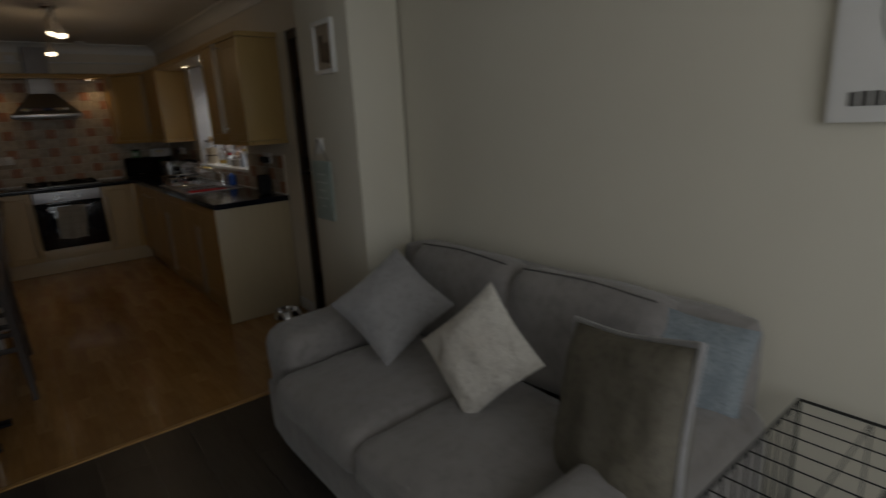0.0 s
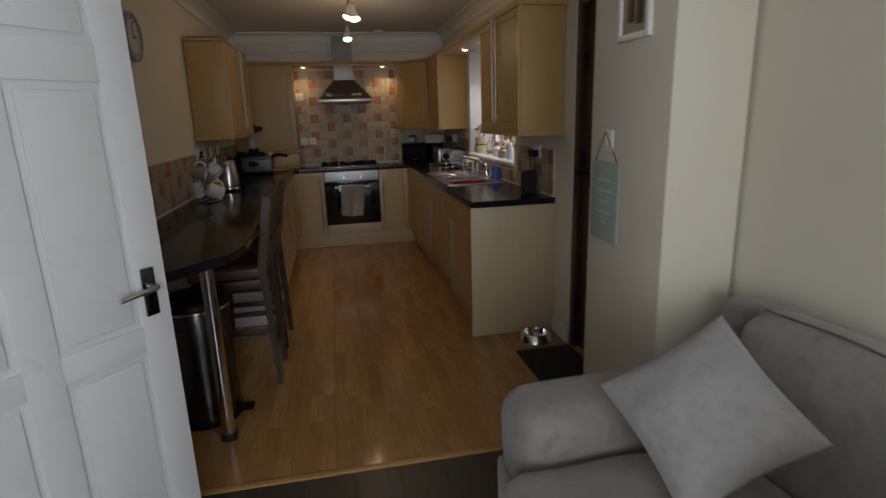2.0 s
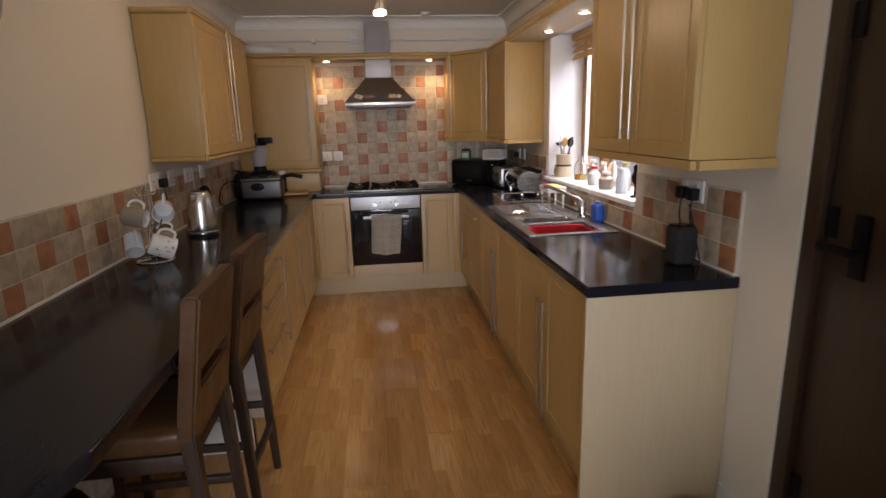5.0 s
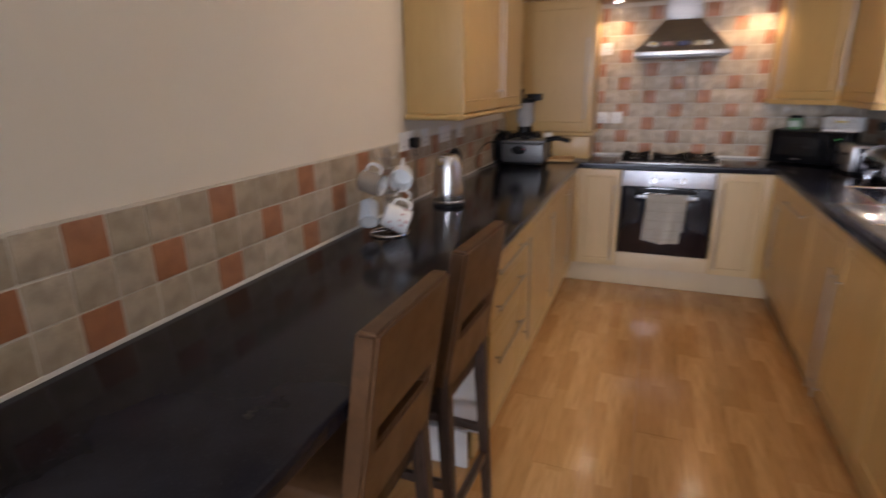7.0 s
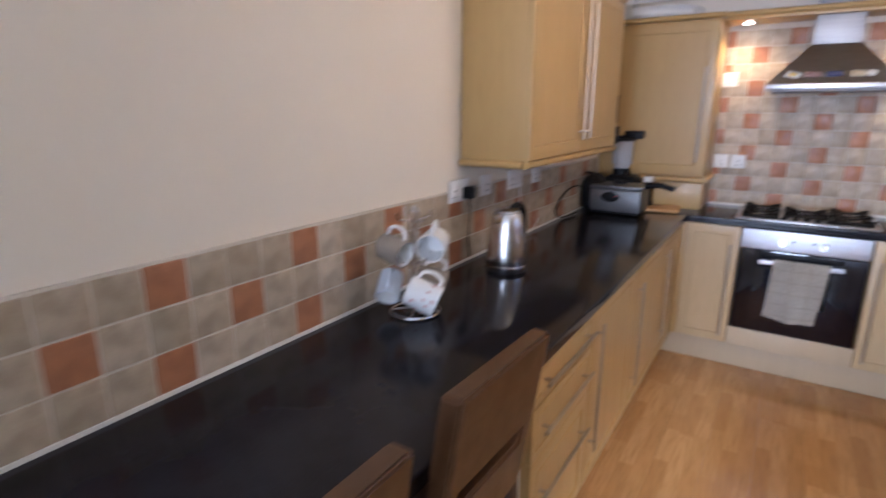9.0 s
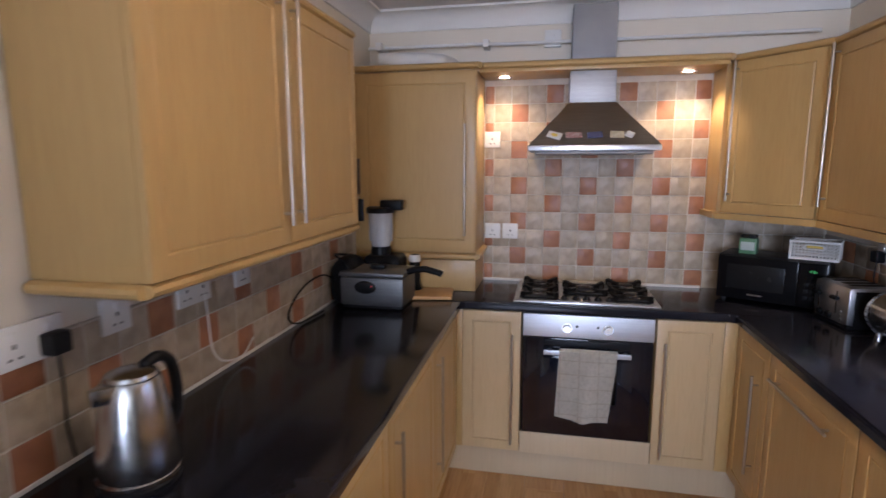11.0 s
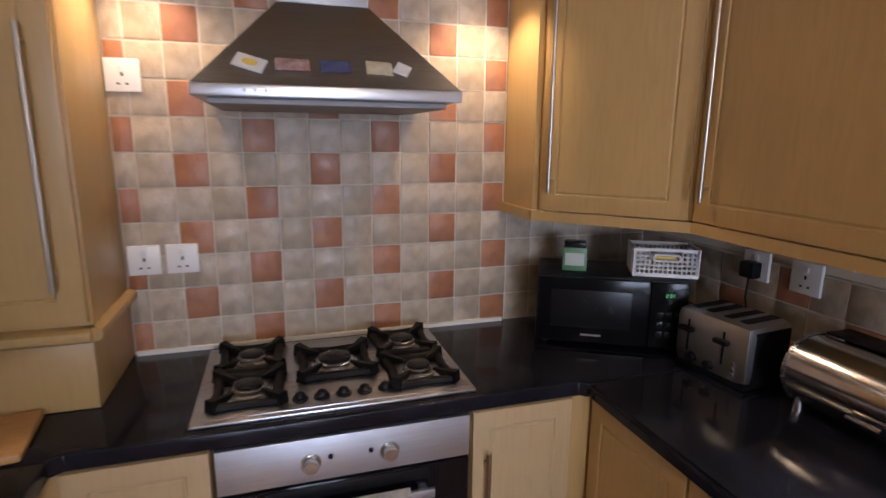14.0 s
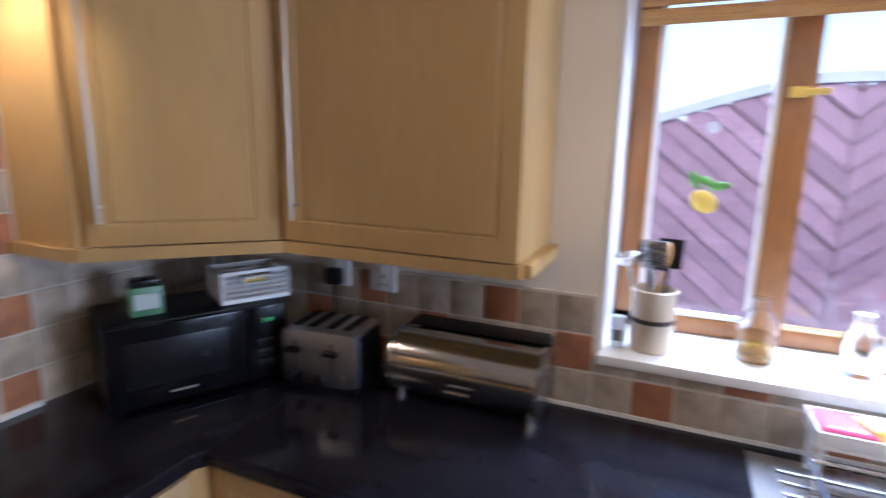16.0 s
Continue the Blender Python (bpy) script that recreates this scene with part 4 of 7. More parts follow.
# folded-wire dog crate with a blanket inside
crate = thing("dog_crate", pose(0, 0, 0), "black wire dog crate with a pale blanket inside", "dog crate")
X0, X1, Y0, Y1, Z1 = 1.38, 2.00, 0.20, 0.865, 0.62
frame_bm = bmesh.new()
for z in (0.02, Z1):
    bent(frame_bm, [(X0, Y0, z), (X1, Y0, z), (X1, Y1, z), (X0, Y1, z), (X0, Y0, z)], 0.0045, 8)
for x, y in ((X0, Y0), (X1, Y0), (X1, Y1), (X0, Y1)):
    rod(frame_bm, (x, y, 0.0), (x, y, Z1), 0.0045, seg=8)
part("frame", frame_bm, WIRE, crate)
for i in range(1, 9):
    x = X0 + (X1 - X0) * i / 9
    part("wire", bent(bmesh.new(), [(x, Y0, 0.02), (x, Y0, Z1), (x, Y1, Z1), (x, Y1, 0.02)], 0.0022, 6), WIRE, crate)
for i in range(1, 4):
    y = Y0 + (Y1 - Y0) * i / 4
    part("wire", bent(bmesh.new(), [(X0, y, 0.02), (X0, y, Z1), (X1, y, Z1), (X1, y, 0.02)], 0.0022, 6), WIRE, crate)
part("tray", new_bm((X0 + 0.01, X1 - 0.01, Y0 + 0.01, Y1 - 0.01, 0.004, 0.022), bevel=0.004), BLACK, crate)
part("latch", new_bm((1.62, 1.70, 0.60, 0.61, Z1 + 0.001, Z1 + 0.012), bevel=0.002), WIRE, crate)
solid("dog_blanket", soft(0.52, 0.56, 0.30, 0.09, crown=0.06, wobble=0.03, cuts=14, seed=21.0), BLANKET, "pale grey blanket folded in the crate", "blanket", m=pose(1.69, 0.53, 0.025))

# canvas print on the side wall
pic = thing("canvas_print", pose(SX - 0.002, 0.90, 1.385, 0, 0, -90), "white canvas print with a circle and dark lettering", "picture")
part("canvas", new_bm((0, 0.46, -0.030, 0, 0, 0.62), bevel=0.004), PAPER, pic)
ring = bmesh.new()
for k in range(40):
    a, b = 2 * math.pi * k / 40, 2 * math.pi * (k + 1) / 40
    rod(ring, (0.235 + 0.14 * math.cos(a), -0.031, 0.26 + 0.14 * math.sin(a)), (0.235 + 0.14 * math.cos(b), -0.031, 0.26 + 0.14 * math.sin(b)), 0.004, seg=6)
part("printed_ring", ring, CLOCK_GREY, pic)
bars = bmesh.new()
random.seed(5)
x = 0.045
while x < 0.41:
    w = random.uniform(0.010, 0.022)
    box(bars, x, x + w, -0.0325, -0.030, 0.040, 0.068 + random.uniform(0, 0.008))
    x += w + 0.006
part("lettering", bars, INK, pic)

# white moulded door, open into the room
DW, DH = 0.762, 1.981
door1 = thing("door_1", pose(-0.372, 2.322, 0.008, 0, 0, 52), "white moulded panel door, standing open", "door", kind="structure")
leaf = part("door_leaf", new_bm((0.004, DW, -0.014, 0.014, 0, DH), bevel=0.002), GLOSS_WHITE, door1)
cols, rws = ((0.098, 0.335), (0.427, 0.664)), ((0.20, 0.755), (0.835, 1.545), (1.645, 1.875))
frame_bm = bmesh.new()
for s in (-1, 1):
    y0, y1 = (-0.020, -0.0142) if s < 0 else (0.0142, 0.020)
    for a, b in ((0.004, cols[0][0]), (cols[0][1], cols[1][0]), (cols[1][1], DW)):
        box(frame_bm, a, b, y0, y1, 0, DH, bevel=0.0025)
    for a, b in ((0, rws[0][0]), (rws[0][1], rws[1][0]), (rws[1][1], rws[2][0]), (rws[2][1], DH)):
        for p, q in cols:
            box(frame_bm, p - 0.001, q + 0.001, y0 * 0.998, y1 * 0.998, a, b, bevel=0.0025)
part("stiles_and_rails", frame_bm, GLOSS_WHITE, leaf)
for p, q in cols:
    for a, b in rws:
        pb = bmesh.new()
        for y in (-0.0145, 0.0145):
            box(pb, p + 0.022, q - 0.022, min(y, y * 1.32), max(y, y * 1.32), a + 0.022, b - 0.022, bevel=0.004)
        part("panel", pb, GLOSS_WHITE, leaf)
for s in (-1, 1):
    part("handle_plate", new_bm((DW - 0.083, DW - 0.041, s * 0.0205 if s > 0 else -0.0285, 0.0285 if s > 0 else -0.0205, 0.862, 1.012), bevel=0.0035), BIN_STEEL, door1, "dark bronze handle plate")
    hb = bmesh.new()
    rod(hb, (DW - 0.062, s * 0.02, 0.955), (DW - 0.062, s * 0.062, 0.955), 0.010, seg=14)
    bent(hb, [(DW - 0.062, s * 0.060, 0.955), (DW - 0.10, s * 0.064, 0.953), (DW - 0.175, s * 0.058, 0.945)], 0.0085, 12)
    part("door_handle", hb, CHROME, door1, "bright chrome lever")
structure("door_lining", new_bm((LX - 0.125, LX + 0.012, 2.325, 2.40, 0, 2.06), (LX - 0.125, LX + 0.012, 1.50, 1.545, 0, 2.06), (LX - 0.125, LX + 0.012, 1.545, 2.325, 2.0, 2.06), bevel=0.004), GLOSS_WHITE, "white door lining")

# pier: framed photo, switch plate, hanging sign
PX = 1.765
fr = thing("picture_frame", pose(PX - 0.001, 3.145, 1.685, 0, 0, -90), "white-framed picture hung on the pier", "picture")
part("frame", new_bm((0, 0.21, -0.018, 0, 0, 0.022), (0, 0.21, -0.018, 0, 0.238, 0.26), (0, 0.022, -0.018, 0, 0.022, 0.238), (0.188, 0.21, -0.018, 0, 0.022, 0.238), bevel=0.003), PLASTIC_W, fr)
part("print", new_bm((0.022, 0.188, -0.008, -0.001, 0.022, 0.238)), CERAMIC_TAUPE, fr, "dark picture")
part("motif", new_bm((0.055, 0.100, -0.0095, -0.008, 0.06, 0.19), (0.11, 0.155, -0.0095, -0.008, 0.05, 0.15), bevel=0.0005), WENGE, fr)
sw = thing("light_switch", pose(PX - 0.001, 3.250, 1.275, 0, 0, -90), "white switch plate on the pier", "light switch")
part("plate", new_bm((0, 0.086, -0.009, 0, 0, 0.086), bevel=0.003), PLASTIC_W, sw)
part("rocker", new_bm((0.030, 0.056, -0.014, -0.009, 0.022, 0.064), bevel=0.002), PLASTIC_W, sw)
sg = thing("hanging_sign", pose(PX - 0.001, 3.318, 0.900, 0, 0, -90), "sage-green wooden sign hanging from a string", "sign")
part("board", new_bm((0, 0.225, -0.012, -0.002, 0, 0.335), bevel=0.006), SAGE, sg)
part("string", bent(bmesh.new(), [(0.02, -0.007, 0.33), (0.115, -0.016, 0.455), (0.205, -0.007, 0.33)], 0.0022, 6), INK, sg)
tx = bmesh.new()
for k, (a, b) in enumerate(((0.06, 0.16), (0.04, 0.18), (0.07, 0.15), (0.05, 0.17), (0.08, 0.14))):
    box(tx, a, b, -0.0132, -0.0118, 0.255 - k * 0.045, 0.264 - k * 0.045)
part("lettering", tx, PALE_INK, sg)

# ---- kitchen: breakfast bar side ----
def bar_stool(m, label):
    st = thing("bar_stool", m, label, "bar stool", "stools at the breakfast bar")
    # local frame: back of the stool at +x, seat towards -x, width along y
    W = 0.352
    part("seat", soft(0.40, W - 0.01, 0.075, 0.025, crown=0.012, wobble=0.002, cuts=8), LEATHER, st, m=pose(-0.205, 0, 0.615))
    part("seat_frame", new_bm((-0.385, -0.02, -W / 2 + 0.012, W / 2 - 0.012, 0.565, 0.614), bevel=0.004), WENGE, st)

    def back_x(z):
        return 0.0 + max(0.0, z - 0.62) * 0.16

    def slotted(y0, y1, z0, z1, t, s0, s1, post):
        """A leaning slab with a rectangular slot through it."""
        bm = bmesh.new()
        outer = ((y0, z0), (y1, z0), (y1, z1), (y0, z1))
        inner = ((y0 + post, s0), (y1 - post, s0), (y1 - post, s1), (y0 + post, s1))
        o, n = [[[bm.verts.new((back_x(z) - t * k, y, z)) for y, z in loop] for k in (0, 1)] for loop in (outer, inner)]
        for i in range(4):
            e = (i + 1) % 4
            for k in (0, 1):
                bm.faces.new((o[k][i], o[k][e], n[k][e], n[k][i]))
            bm.faces.new((o[0][i], o[1][i], o[1][e], o[0][e])), bm.faces.new((n[0][i], n[0][e], n[1][e], n[1][i]))
        bmesh.ops.recalc_face_normals(bm, faces=bm.faces)
        bmesh.ops.bevel(bm, geom=[e for e in bm.edges if e.calc_face_angle(0) > 0.6], offset=0.008, segments=3, affect="EDGES")
        return bm

    part("backrest", slotted(-W / 2, W / 2, 0.650, 1.060, 0.048, 0.798, 0.838, 0.048), LEATHER, st, "brown faux leather backrest with a slot across it")
    for x, top in ((-0.015, 0.70), (-0.365, 0.60)):
        for s in (-1, 1):
            bm = bmesh.new()
            for z, h in ((0.0, 0.014), (top, 0.021)):
                cx = x + (0.0 if x < -0.1 else (0.03 if z == 0 else 0.0)) - (0.015 if x < -0.1 and z == 0 else 0)
                cy = s * (W / 2 - 0.022) + (s * 0.006 if z == 0 else 0)
                for a, b in ((-h, -h), (h, -h), (h, h), (-h, h)):
                    bm.verts.new((cx + a, cy + b, z))
            bm.verts.ensure_lookup_table()
            v = list(bm.verts)
            bm.faces.new(v[3::-1]), bm.faces.new(v[4:])
            for i in range(4):
                bm.faces.new((v[i], v[(i + 1) % 4], v[4 + (i + 1) % 4], v[4 + i]))
            bmesh.ops.bevel(bm, geom=[e for e in bm.edges if abs(e.verts[0].co.z - e.verts[1].co.z) > 0.1], offset=0.004, segments=2, affect="EDGES")
            part("leg", bm, WENGE, st)
    for s in (-1, 1):
        part("stretcher", new_bm((-0.37, 0.0, s * (W / 2 - 0.022) - 0.010, s * (W / 2 - 0.022) + 0.010, 0.30, 0.328), bevel=0.003), WENGE, st)
    part("stretcher", new_bm((-0.005, 0.017, -W / 2 + 0.03, W / 2 - 0.03, 0.20, 0.228), bevel=0.003), WENGE, st)
    fr = part("foot_rail", new_bm((-0.385, -0.363, -W / 2 + 0.03, W / 2 - 0.03, 0.215, 0.245), bevel=0.003), WENGE, st)
    part("scuff_plate", new_bm((-0.387, -0.361, -W / 2 + 0.05, W / 2 - 0.05, 0.2452, 0.2475)), STEEL, fr, "steel scuff plate")
    return st


stool = bar_stool(pose(0.254, 4.213, 0), "dark wooden bar stool with brown faux leather back")
copy_thing(stool, pose(0.254, 4.705, 0, 0, 0, -2))

# white end of the drawer unit and loose white board below it
solid("drawer_end_panel", new_bm((LX + 0.01, 0.196, 5.036, 5.056, 0.15, 0.868), bevel=0.002), PLASTIC_W, "white side panel of the drawer unit", "panel")
solid("loose_plinth_board", new_bm((-0.13, 0.148, 5.005, 5.022, 0.0, 0.165), bevel=0.002), PLASTIC_W, "white plinth board standing under the bar", "board")

# radiator under the bar
rad = thing("radiator", pose(LX, 0, 0), "white panel radiator on the wall under the breakfast bar", "radiator")
part("panel", new_bm((0.035, 0.085, 4.00, 4.80, 0.15, 0.60), bevel=0.008), GLOSS_WHITE, rad)
for i in range(18):
    y = 4.04 + i * 0.0425
    part("flute", new_bm((0.0855, 0.092, y, y + 0.020, 0.18, 0.57), bevel=0.003), GLOSS_WHITE, rad)
part("valve", rod(bmesh.new(), (0.06, 3.97, 0.20), (0.06, 3.97, 0.28), 0.017, 0.014), PLASTIC_W, rad)
part("pipe", bent(bmesh.new(), [(0.06, 3.97, 0.0), (0.06, 3.97, 0.205), (0.06, 4.002, 0.205)], 0.008), CHROME, rad)
part("bracket", new_bm((0.001, 0.036, 4.15, 4.18, 0.2, 0.55), (0.001, 0.036, 4.62, 4.65, 0.2, 0.55)), PLASTIC_W, rad)

# bar leg and pedal bin
leg = thing("support_pole", pose(0.080, 3.545, 0), "chrome tube leg holding up the breakfast bar", "support pole")
part("tube", rod(bmesh.new(), (0, 0, 0.035), (0, 0, 0.862), 0.030, seg=24), CHROME, leg)
part("foot", lathe(bmesh.new(), [(0, 0.0), (0.036, 0.0), (0.036, 0.03), (0.031, 0.036), (0, 0.036)], 24), RUBBER, leg)
part("flange", lathe(bmesh.new(), [(0.031, 0.852), (0.055, 0.864), (0.055, 0.869), (0, 0.869)], 24), CHROME, leg)

pb = thing("pedal_bin", pose(-0.055, 3.80, 0), "tall round steel pedal bin with a black lid", "bin")
part("body", lathe(bmesh.new(), [(0, 0.03), (0.150, 0.03), (0.152, 0.06), (0.152, 0.58), (0.150, 0.585), (0, 0.585)], 40), BIN_STEEL, pb)
part("base_ring", lathe(bmesh.new(), [(0, 0.0), (0.157, 0.0), (0.157, 0.028), (0.151, 0.032), (0, 0.032)], 40), BLACK, pb)
part("lid", lathe(bmesh.new(), [(0.156, 0.586), (0.156, 0.612), (0.145, 0.632), (0.10, 0.652), (0, 0.662)], 40), BLACK, pb)
part("lid_rim", lathe(bmesh.new(), [(0.158, 0.580), (0.160, 0.586), (0.158, 0.592), (0.152, 0.586), (0.158, 0.580)], 40), CHROME, pb)
part("pedal", new_bm((0.145, 0.215, -0.035, 0.035, 0.012, 0.026), bevel=0.004), BLACK, pb)

solid("door_mat", new_bm((1.675, 2.030, 3.50, 4.085, 0.001, 0.011), bevel=0.004), MATTING, "black rubber-backed mat by the back door", "mat")
bowl = solid("dog_bowl", lathe(bmesh.new(), [(0, 0.0), (0.105, 0.0), (0.108, 0.006), (0.088, 0.055), (0.084, 0.058), (0.080, 0.055), (0.070, 0.015), (0, 0.012)], 32), CHROME, "stainless steel dog bowl on the floor", "bowl", m=pose(1.86, 4.235, 0.0))

# wall clock
ck = thing("wall_clock", pose(LX + 0.001, 4.53, 1.905, 0, 90, 0), "round grey wall clock", "clock")
part("rim", lathe(bmesh.new(), [(0.125, 0.0), (0.130, 0.010), (0.128, 0.030), (0.116, 0.034), (0.112, 0.022)], 40), CLOCK_GREY, ck)
part("face", lathe(bmesh.new(), [(0.113, 0.0), (0.113, 0.020), (0, 0.0205)], 40), FACE, ck)
ticks = bmesh.new()
for k in range(12):
    a = k * math.pi / 6
    rod(ticks, (0.088 * math.cos(a), 0.088 * math.sin(a), 0.0215), (0.104 * math.cos(a), 0.104 * math.sin(a), 0.0215), 0.0025, seg=6)
part("hour_marks", ticks, INK, ck)
part("hour_pointer", new_bm((-0.004, 0.004, -0.01, 0.055, 0.022, 0.0235)), INK, ck)
part("minute_pointer", new_bm((-0.08, 0.01, -0.003, 0.003, 0.024, 0.0255)), INK, ck)


def socket(m, gangs, label, plugs=()):
    """A white socket plate facing -y, foot at its lower left; plugs are black."""
    w = 0.086 if gangs == 1 else 0.146
    s = thing("wall_socket", m, label, "socket")
    part("plate", new_bm((0, w, -0.010, 0, 0, 0.086), bevel=0.003), PLASTIC_W, s)
    for g in range(gangs):
        cx = w * (g + 0.5) / gangs
        part("rocker", new_bm((cx - 0.008, cx + 0.008, -0.014, -0.010, 0.058, 0.074), bevel=0.0015), PLASTIC_W, s)
        if g in plugs:
            p = part("plug", new_bm((cx - 0.024, cx + 0.024, -0.046, -0.0105, 0.008, 0.056), bevel=0.007), BLACK, s, "black plug")
            part("cable", bent(bmesh.new(), [(cx, -0.03, 0.008), (cx, -0.034, -0.05), (cx + 0.01, -0.020, -0.16), (cx + 0.02, -0.022, -0.235)], 0.003, 8), BLACK, p)
        else:
            slots = new_bm((cx - 0.003, cx + 0.003, -0.0106, -0.0099, 0.040, 0.050), (cx - 0.014, cx - 0.007, -0.0106, -0.0099, 0.018, 0.023), (cx + 0.007, cx + 0.014, -0.0106, -0.0099, 0.018, 0.023))
            part("pin_slots", slots, BLACK, s)
    return s


TL, TB, TR = LX + 0.012, BY - 0.012, RX - 0.012       # tile faces
socket(pose(TB * 0 + 0.292, TB, 1.152), 1, "white fused switch on the tiles")
socket(pose(0.392, TB, 1.152), 1, "white single socket on the tiles")
socket(pose(0.286, TB, 1.660), 1, "white cooker hood switch on the tiles")
socket(pose(TL, 5.577, 1.168, 0, 0, LEFT), 2, "white double socket with a black kettle plug", (1,))
socket(pose(TL, 5.825, 1.165, 0, 0, LEFT), 1, "white single socket under the wall cabinet")
lead_socket = socket(pose(TL, 6.085, 1.160, 0, 0, LEFT), 2, "white double socket with a pale lead under the wall cabinet")
part("lead", bent(bmesh.new(), smooth_path([(0.11, -0.014, 0.02), (0.115, -0.016, -0.06), (0.13, -0.013, -0.16), (0.18, -0.014, -0.215), (0.28, -0.018, -0.232), (0.36, -0.012, -0.195)]), 0.003, 6), PLASTIC_W, lead_socket, "pale trailing lead")
socket(pose(TL, 6.365, 1.160, 0, 0, LEFT), 1, "white single socket beside the double one")
socket(pose(TR, 4.745, 1.14, 0, 0, RIGHT), 2, "white double socket with two black plugs", (0, 1))
socket(pose(TR, 7.355, 1.150, 0, 0, RIGHT), 1, "white socket with a black plug", (0,))
socket(pose(TR, 7.200, 1.150, 0, 0, RIGHT), 1, "white socket above the bread bin")

# kettle
kt = thing("kettle", pose(-0.170, 5.690, CT, 0, 0, -14) @ Matrix.Diagonal((0.95, 0.95, 0.95, 1)), "brushed steel jug kettle with a black handle", "kettle")
part("power_base", lathe(bmesh.new(), [(0, 0.0005), (0.082, 0.0005), (0.082, 0.010), (0.076, 0.016), (0, 0.016)], 32), BLACK, kt)
part("body", lathe(bmesh.new(), [(0, 0.022), (0.080, 0.022), (0.082, 0.030), (0.081, 0.07), (0.077, 0.13), (0.069, 0.19), (0.060, 0.232), (0.056, 0.240), (0, 0.241)], 48), KETTLE_STEEL, kt)
part("foot_ring", lathe(bmesh.new(), [(0.0795, 0.015), (0.083, 0.018), (0.083, 0.027), (0.0815, 0.029)], 36), CHROME, kt)
part("lid", lathe(bmesh.new(), [(0.053, 0.2415), (0.050, 0.250), (0.036, 0.256), (0, 0.258)], 32), KETTLE_STEEL, kt)
part("spout", prism(bmesh.new(), [(-0.026, -0.050), (0.026, -0.050), (0.007, -0.090), (-0.007, -0.090)], 0.205, 0.240, bevel=0.004), KETTLE_STEEL, kt)
part("handle", bent(bmesh.new(), smooth_path([(0, 0.030, 0.254), (0, 0.066, 0.264), (0, 0.095, 0.242), (0, 0.106, 0.185), (0, 0.104, 0.13), (0, 0.090, 0.095)]), 0.013, 12), BLACK, kt)

# mug tree
mt = thing("mug_tree", pose(-0.205, 5.125, CT), "chrome wire mug tree on the worktop", "mug tree")
part("base", bent(bmesh.new(), [(0.075 * math.cos(a), 0.075 * math.sin(a), 0.005) for a in [k * math.pi / 12 for k in range(25)]], 0.004, 8), CHROME, mt)
for k in range(4):
    a = k * math.pi / 2 + 0.4
    c, s = math.cos(a), math.sin(a)
    part("upright", bent(bmesh.new(), [(0.074 * c, 0.074 * s, 0.005), (0.016 * c, 0.016 * s, 0.012), (0.014 * c, 0.014 * s, 0.315), (0.0, 0.0, 0.335)], 0.0028, 8), CHROME, mt)
for z in (0.16, 0.29):
    for k in range(4):
        a = k * math.pi / 2 - 0.4
        c, s = math.cos(a), math.sin(a)
        part("hook", bent(bmesh.new(), [(0.01 * c, 0.01 * s, z), (0.05 * c, 0.05 * s, z + 0.006), (0.062 * c, 0.062 * s, z + 0.028)], 0.0028, 8), CHROME, mt)


def mug(m, outer, label, r=0.041, h=0.092, taper=1.0, decor=None):
    g = thing("mug", m @ pose(0, 0, 0, 0, 0, 90), label, "mug", "mugs on the tree")
    prof = [(0, 0.0), (r * 0.8 * taper, 0.0), (r * 0.95 * taper, 0.006), (r, h * 0.6), (r, h), (r - 0.004, h), (r - 0.004, h * 0.6), (r * 0.8 * taper, 0.008), (0, 0.008)]
    part("cup", lathe(bmesh.new(), prof, 32), outer, g)
    part("inside", lathe(bmesh.new(), [(r - 0.0045, h - 0.002), (r - 0.0045, h * 0.6), (r * 0.78 * taper, 0.0085), (0, 0.0085)], 32), CERAMIC, g)
    part("handle", bent(bmesh.new(), smooth_path([(r * 0.98, 0, h * 0.85), (r + 0.020, 0, h * 0.84), (r + 0.030, 0, h * 0.54), (r + 0.020, 0, h * 0.26), (r * 0.93, 0, h * 0.18)], 4), 0.0055, 10), CERAMIC if outer is not CERAMIC_BLUE else CERAMIC_BLUE, g)
    if decor:
        d = bmesh.new()
        random.seed(3)
        for k in range(26):
            a, z = random.uniform(0, 6.28), random.uniform(h * 0.25, h * 0.85)
            c = Vector((math.cos(a) * r * 0.985, math.sin(a) * r * 0.985, z))
            bmesh.ops.create_icosphere(d, subdivisions=1, radius=random.uniform(0.0025, 0.0045), matrix=Matrix.Translation(c * 1.0))
            bmesh.ops.create_icosphere(d, subdivisions=1, radius=0.0024, matrix=Matrix.Translation(c + Vector((0, 0, 0.007))))
        part("flower_pattern", d, decor, g)
    return g


# mugs hang by their handles from the hooks, mouths turned outwards
def hung(x, y, z, mouth, grip, h):
    """A frame whose z is the mug's axis towards its mouth and whose y points to its handle."""
    up = Vector(mouth).normalized()
    side = Vector(grip)
    side = (side - up * side.dot(up)).normalized()
    m = Matrix((side.cross(up), side, up)).transposed().to_4x4()
    return Matrix.Translation(Vector((x, y, CT + z)) - up * h / 2) @ m


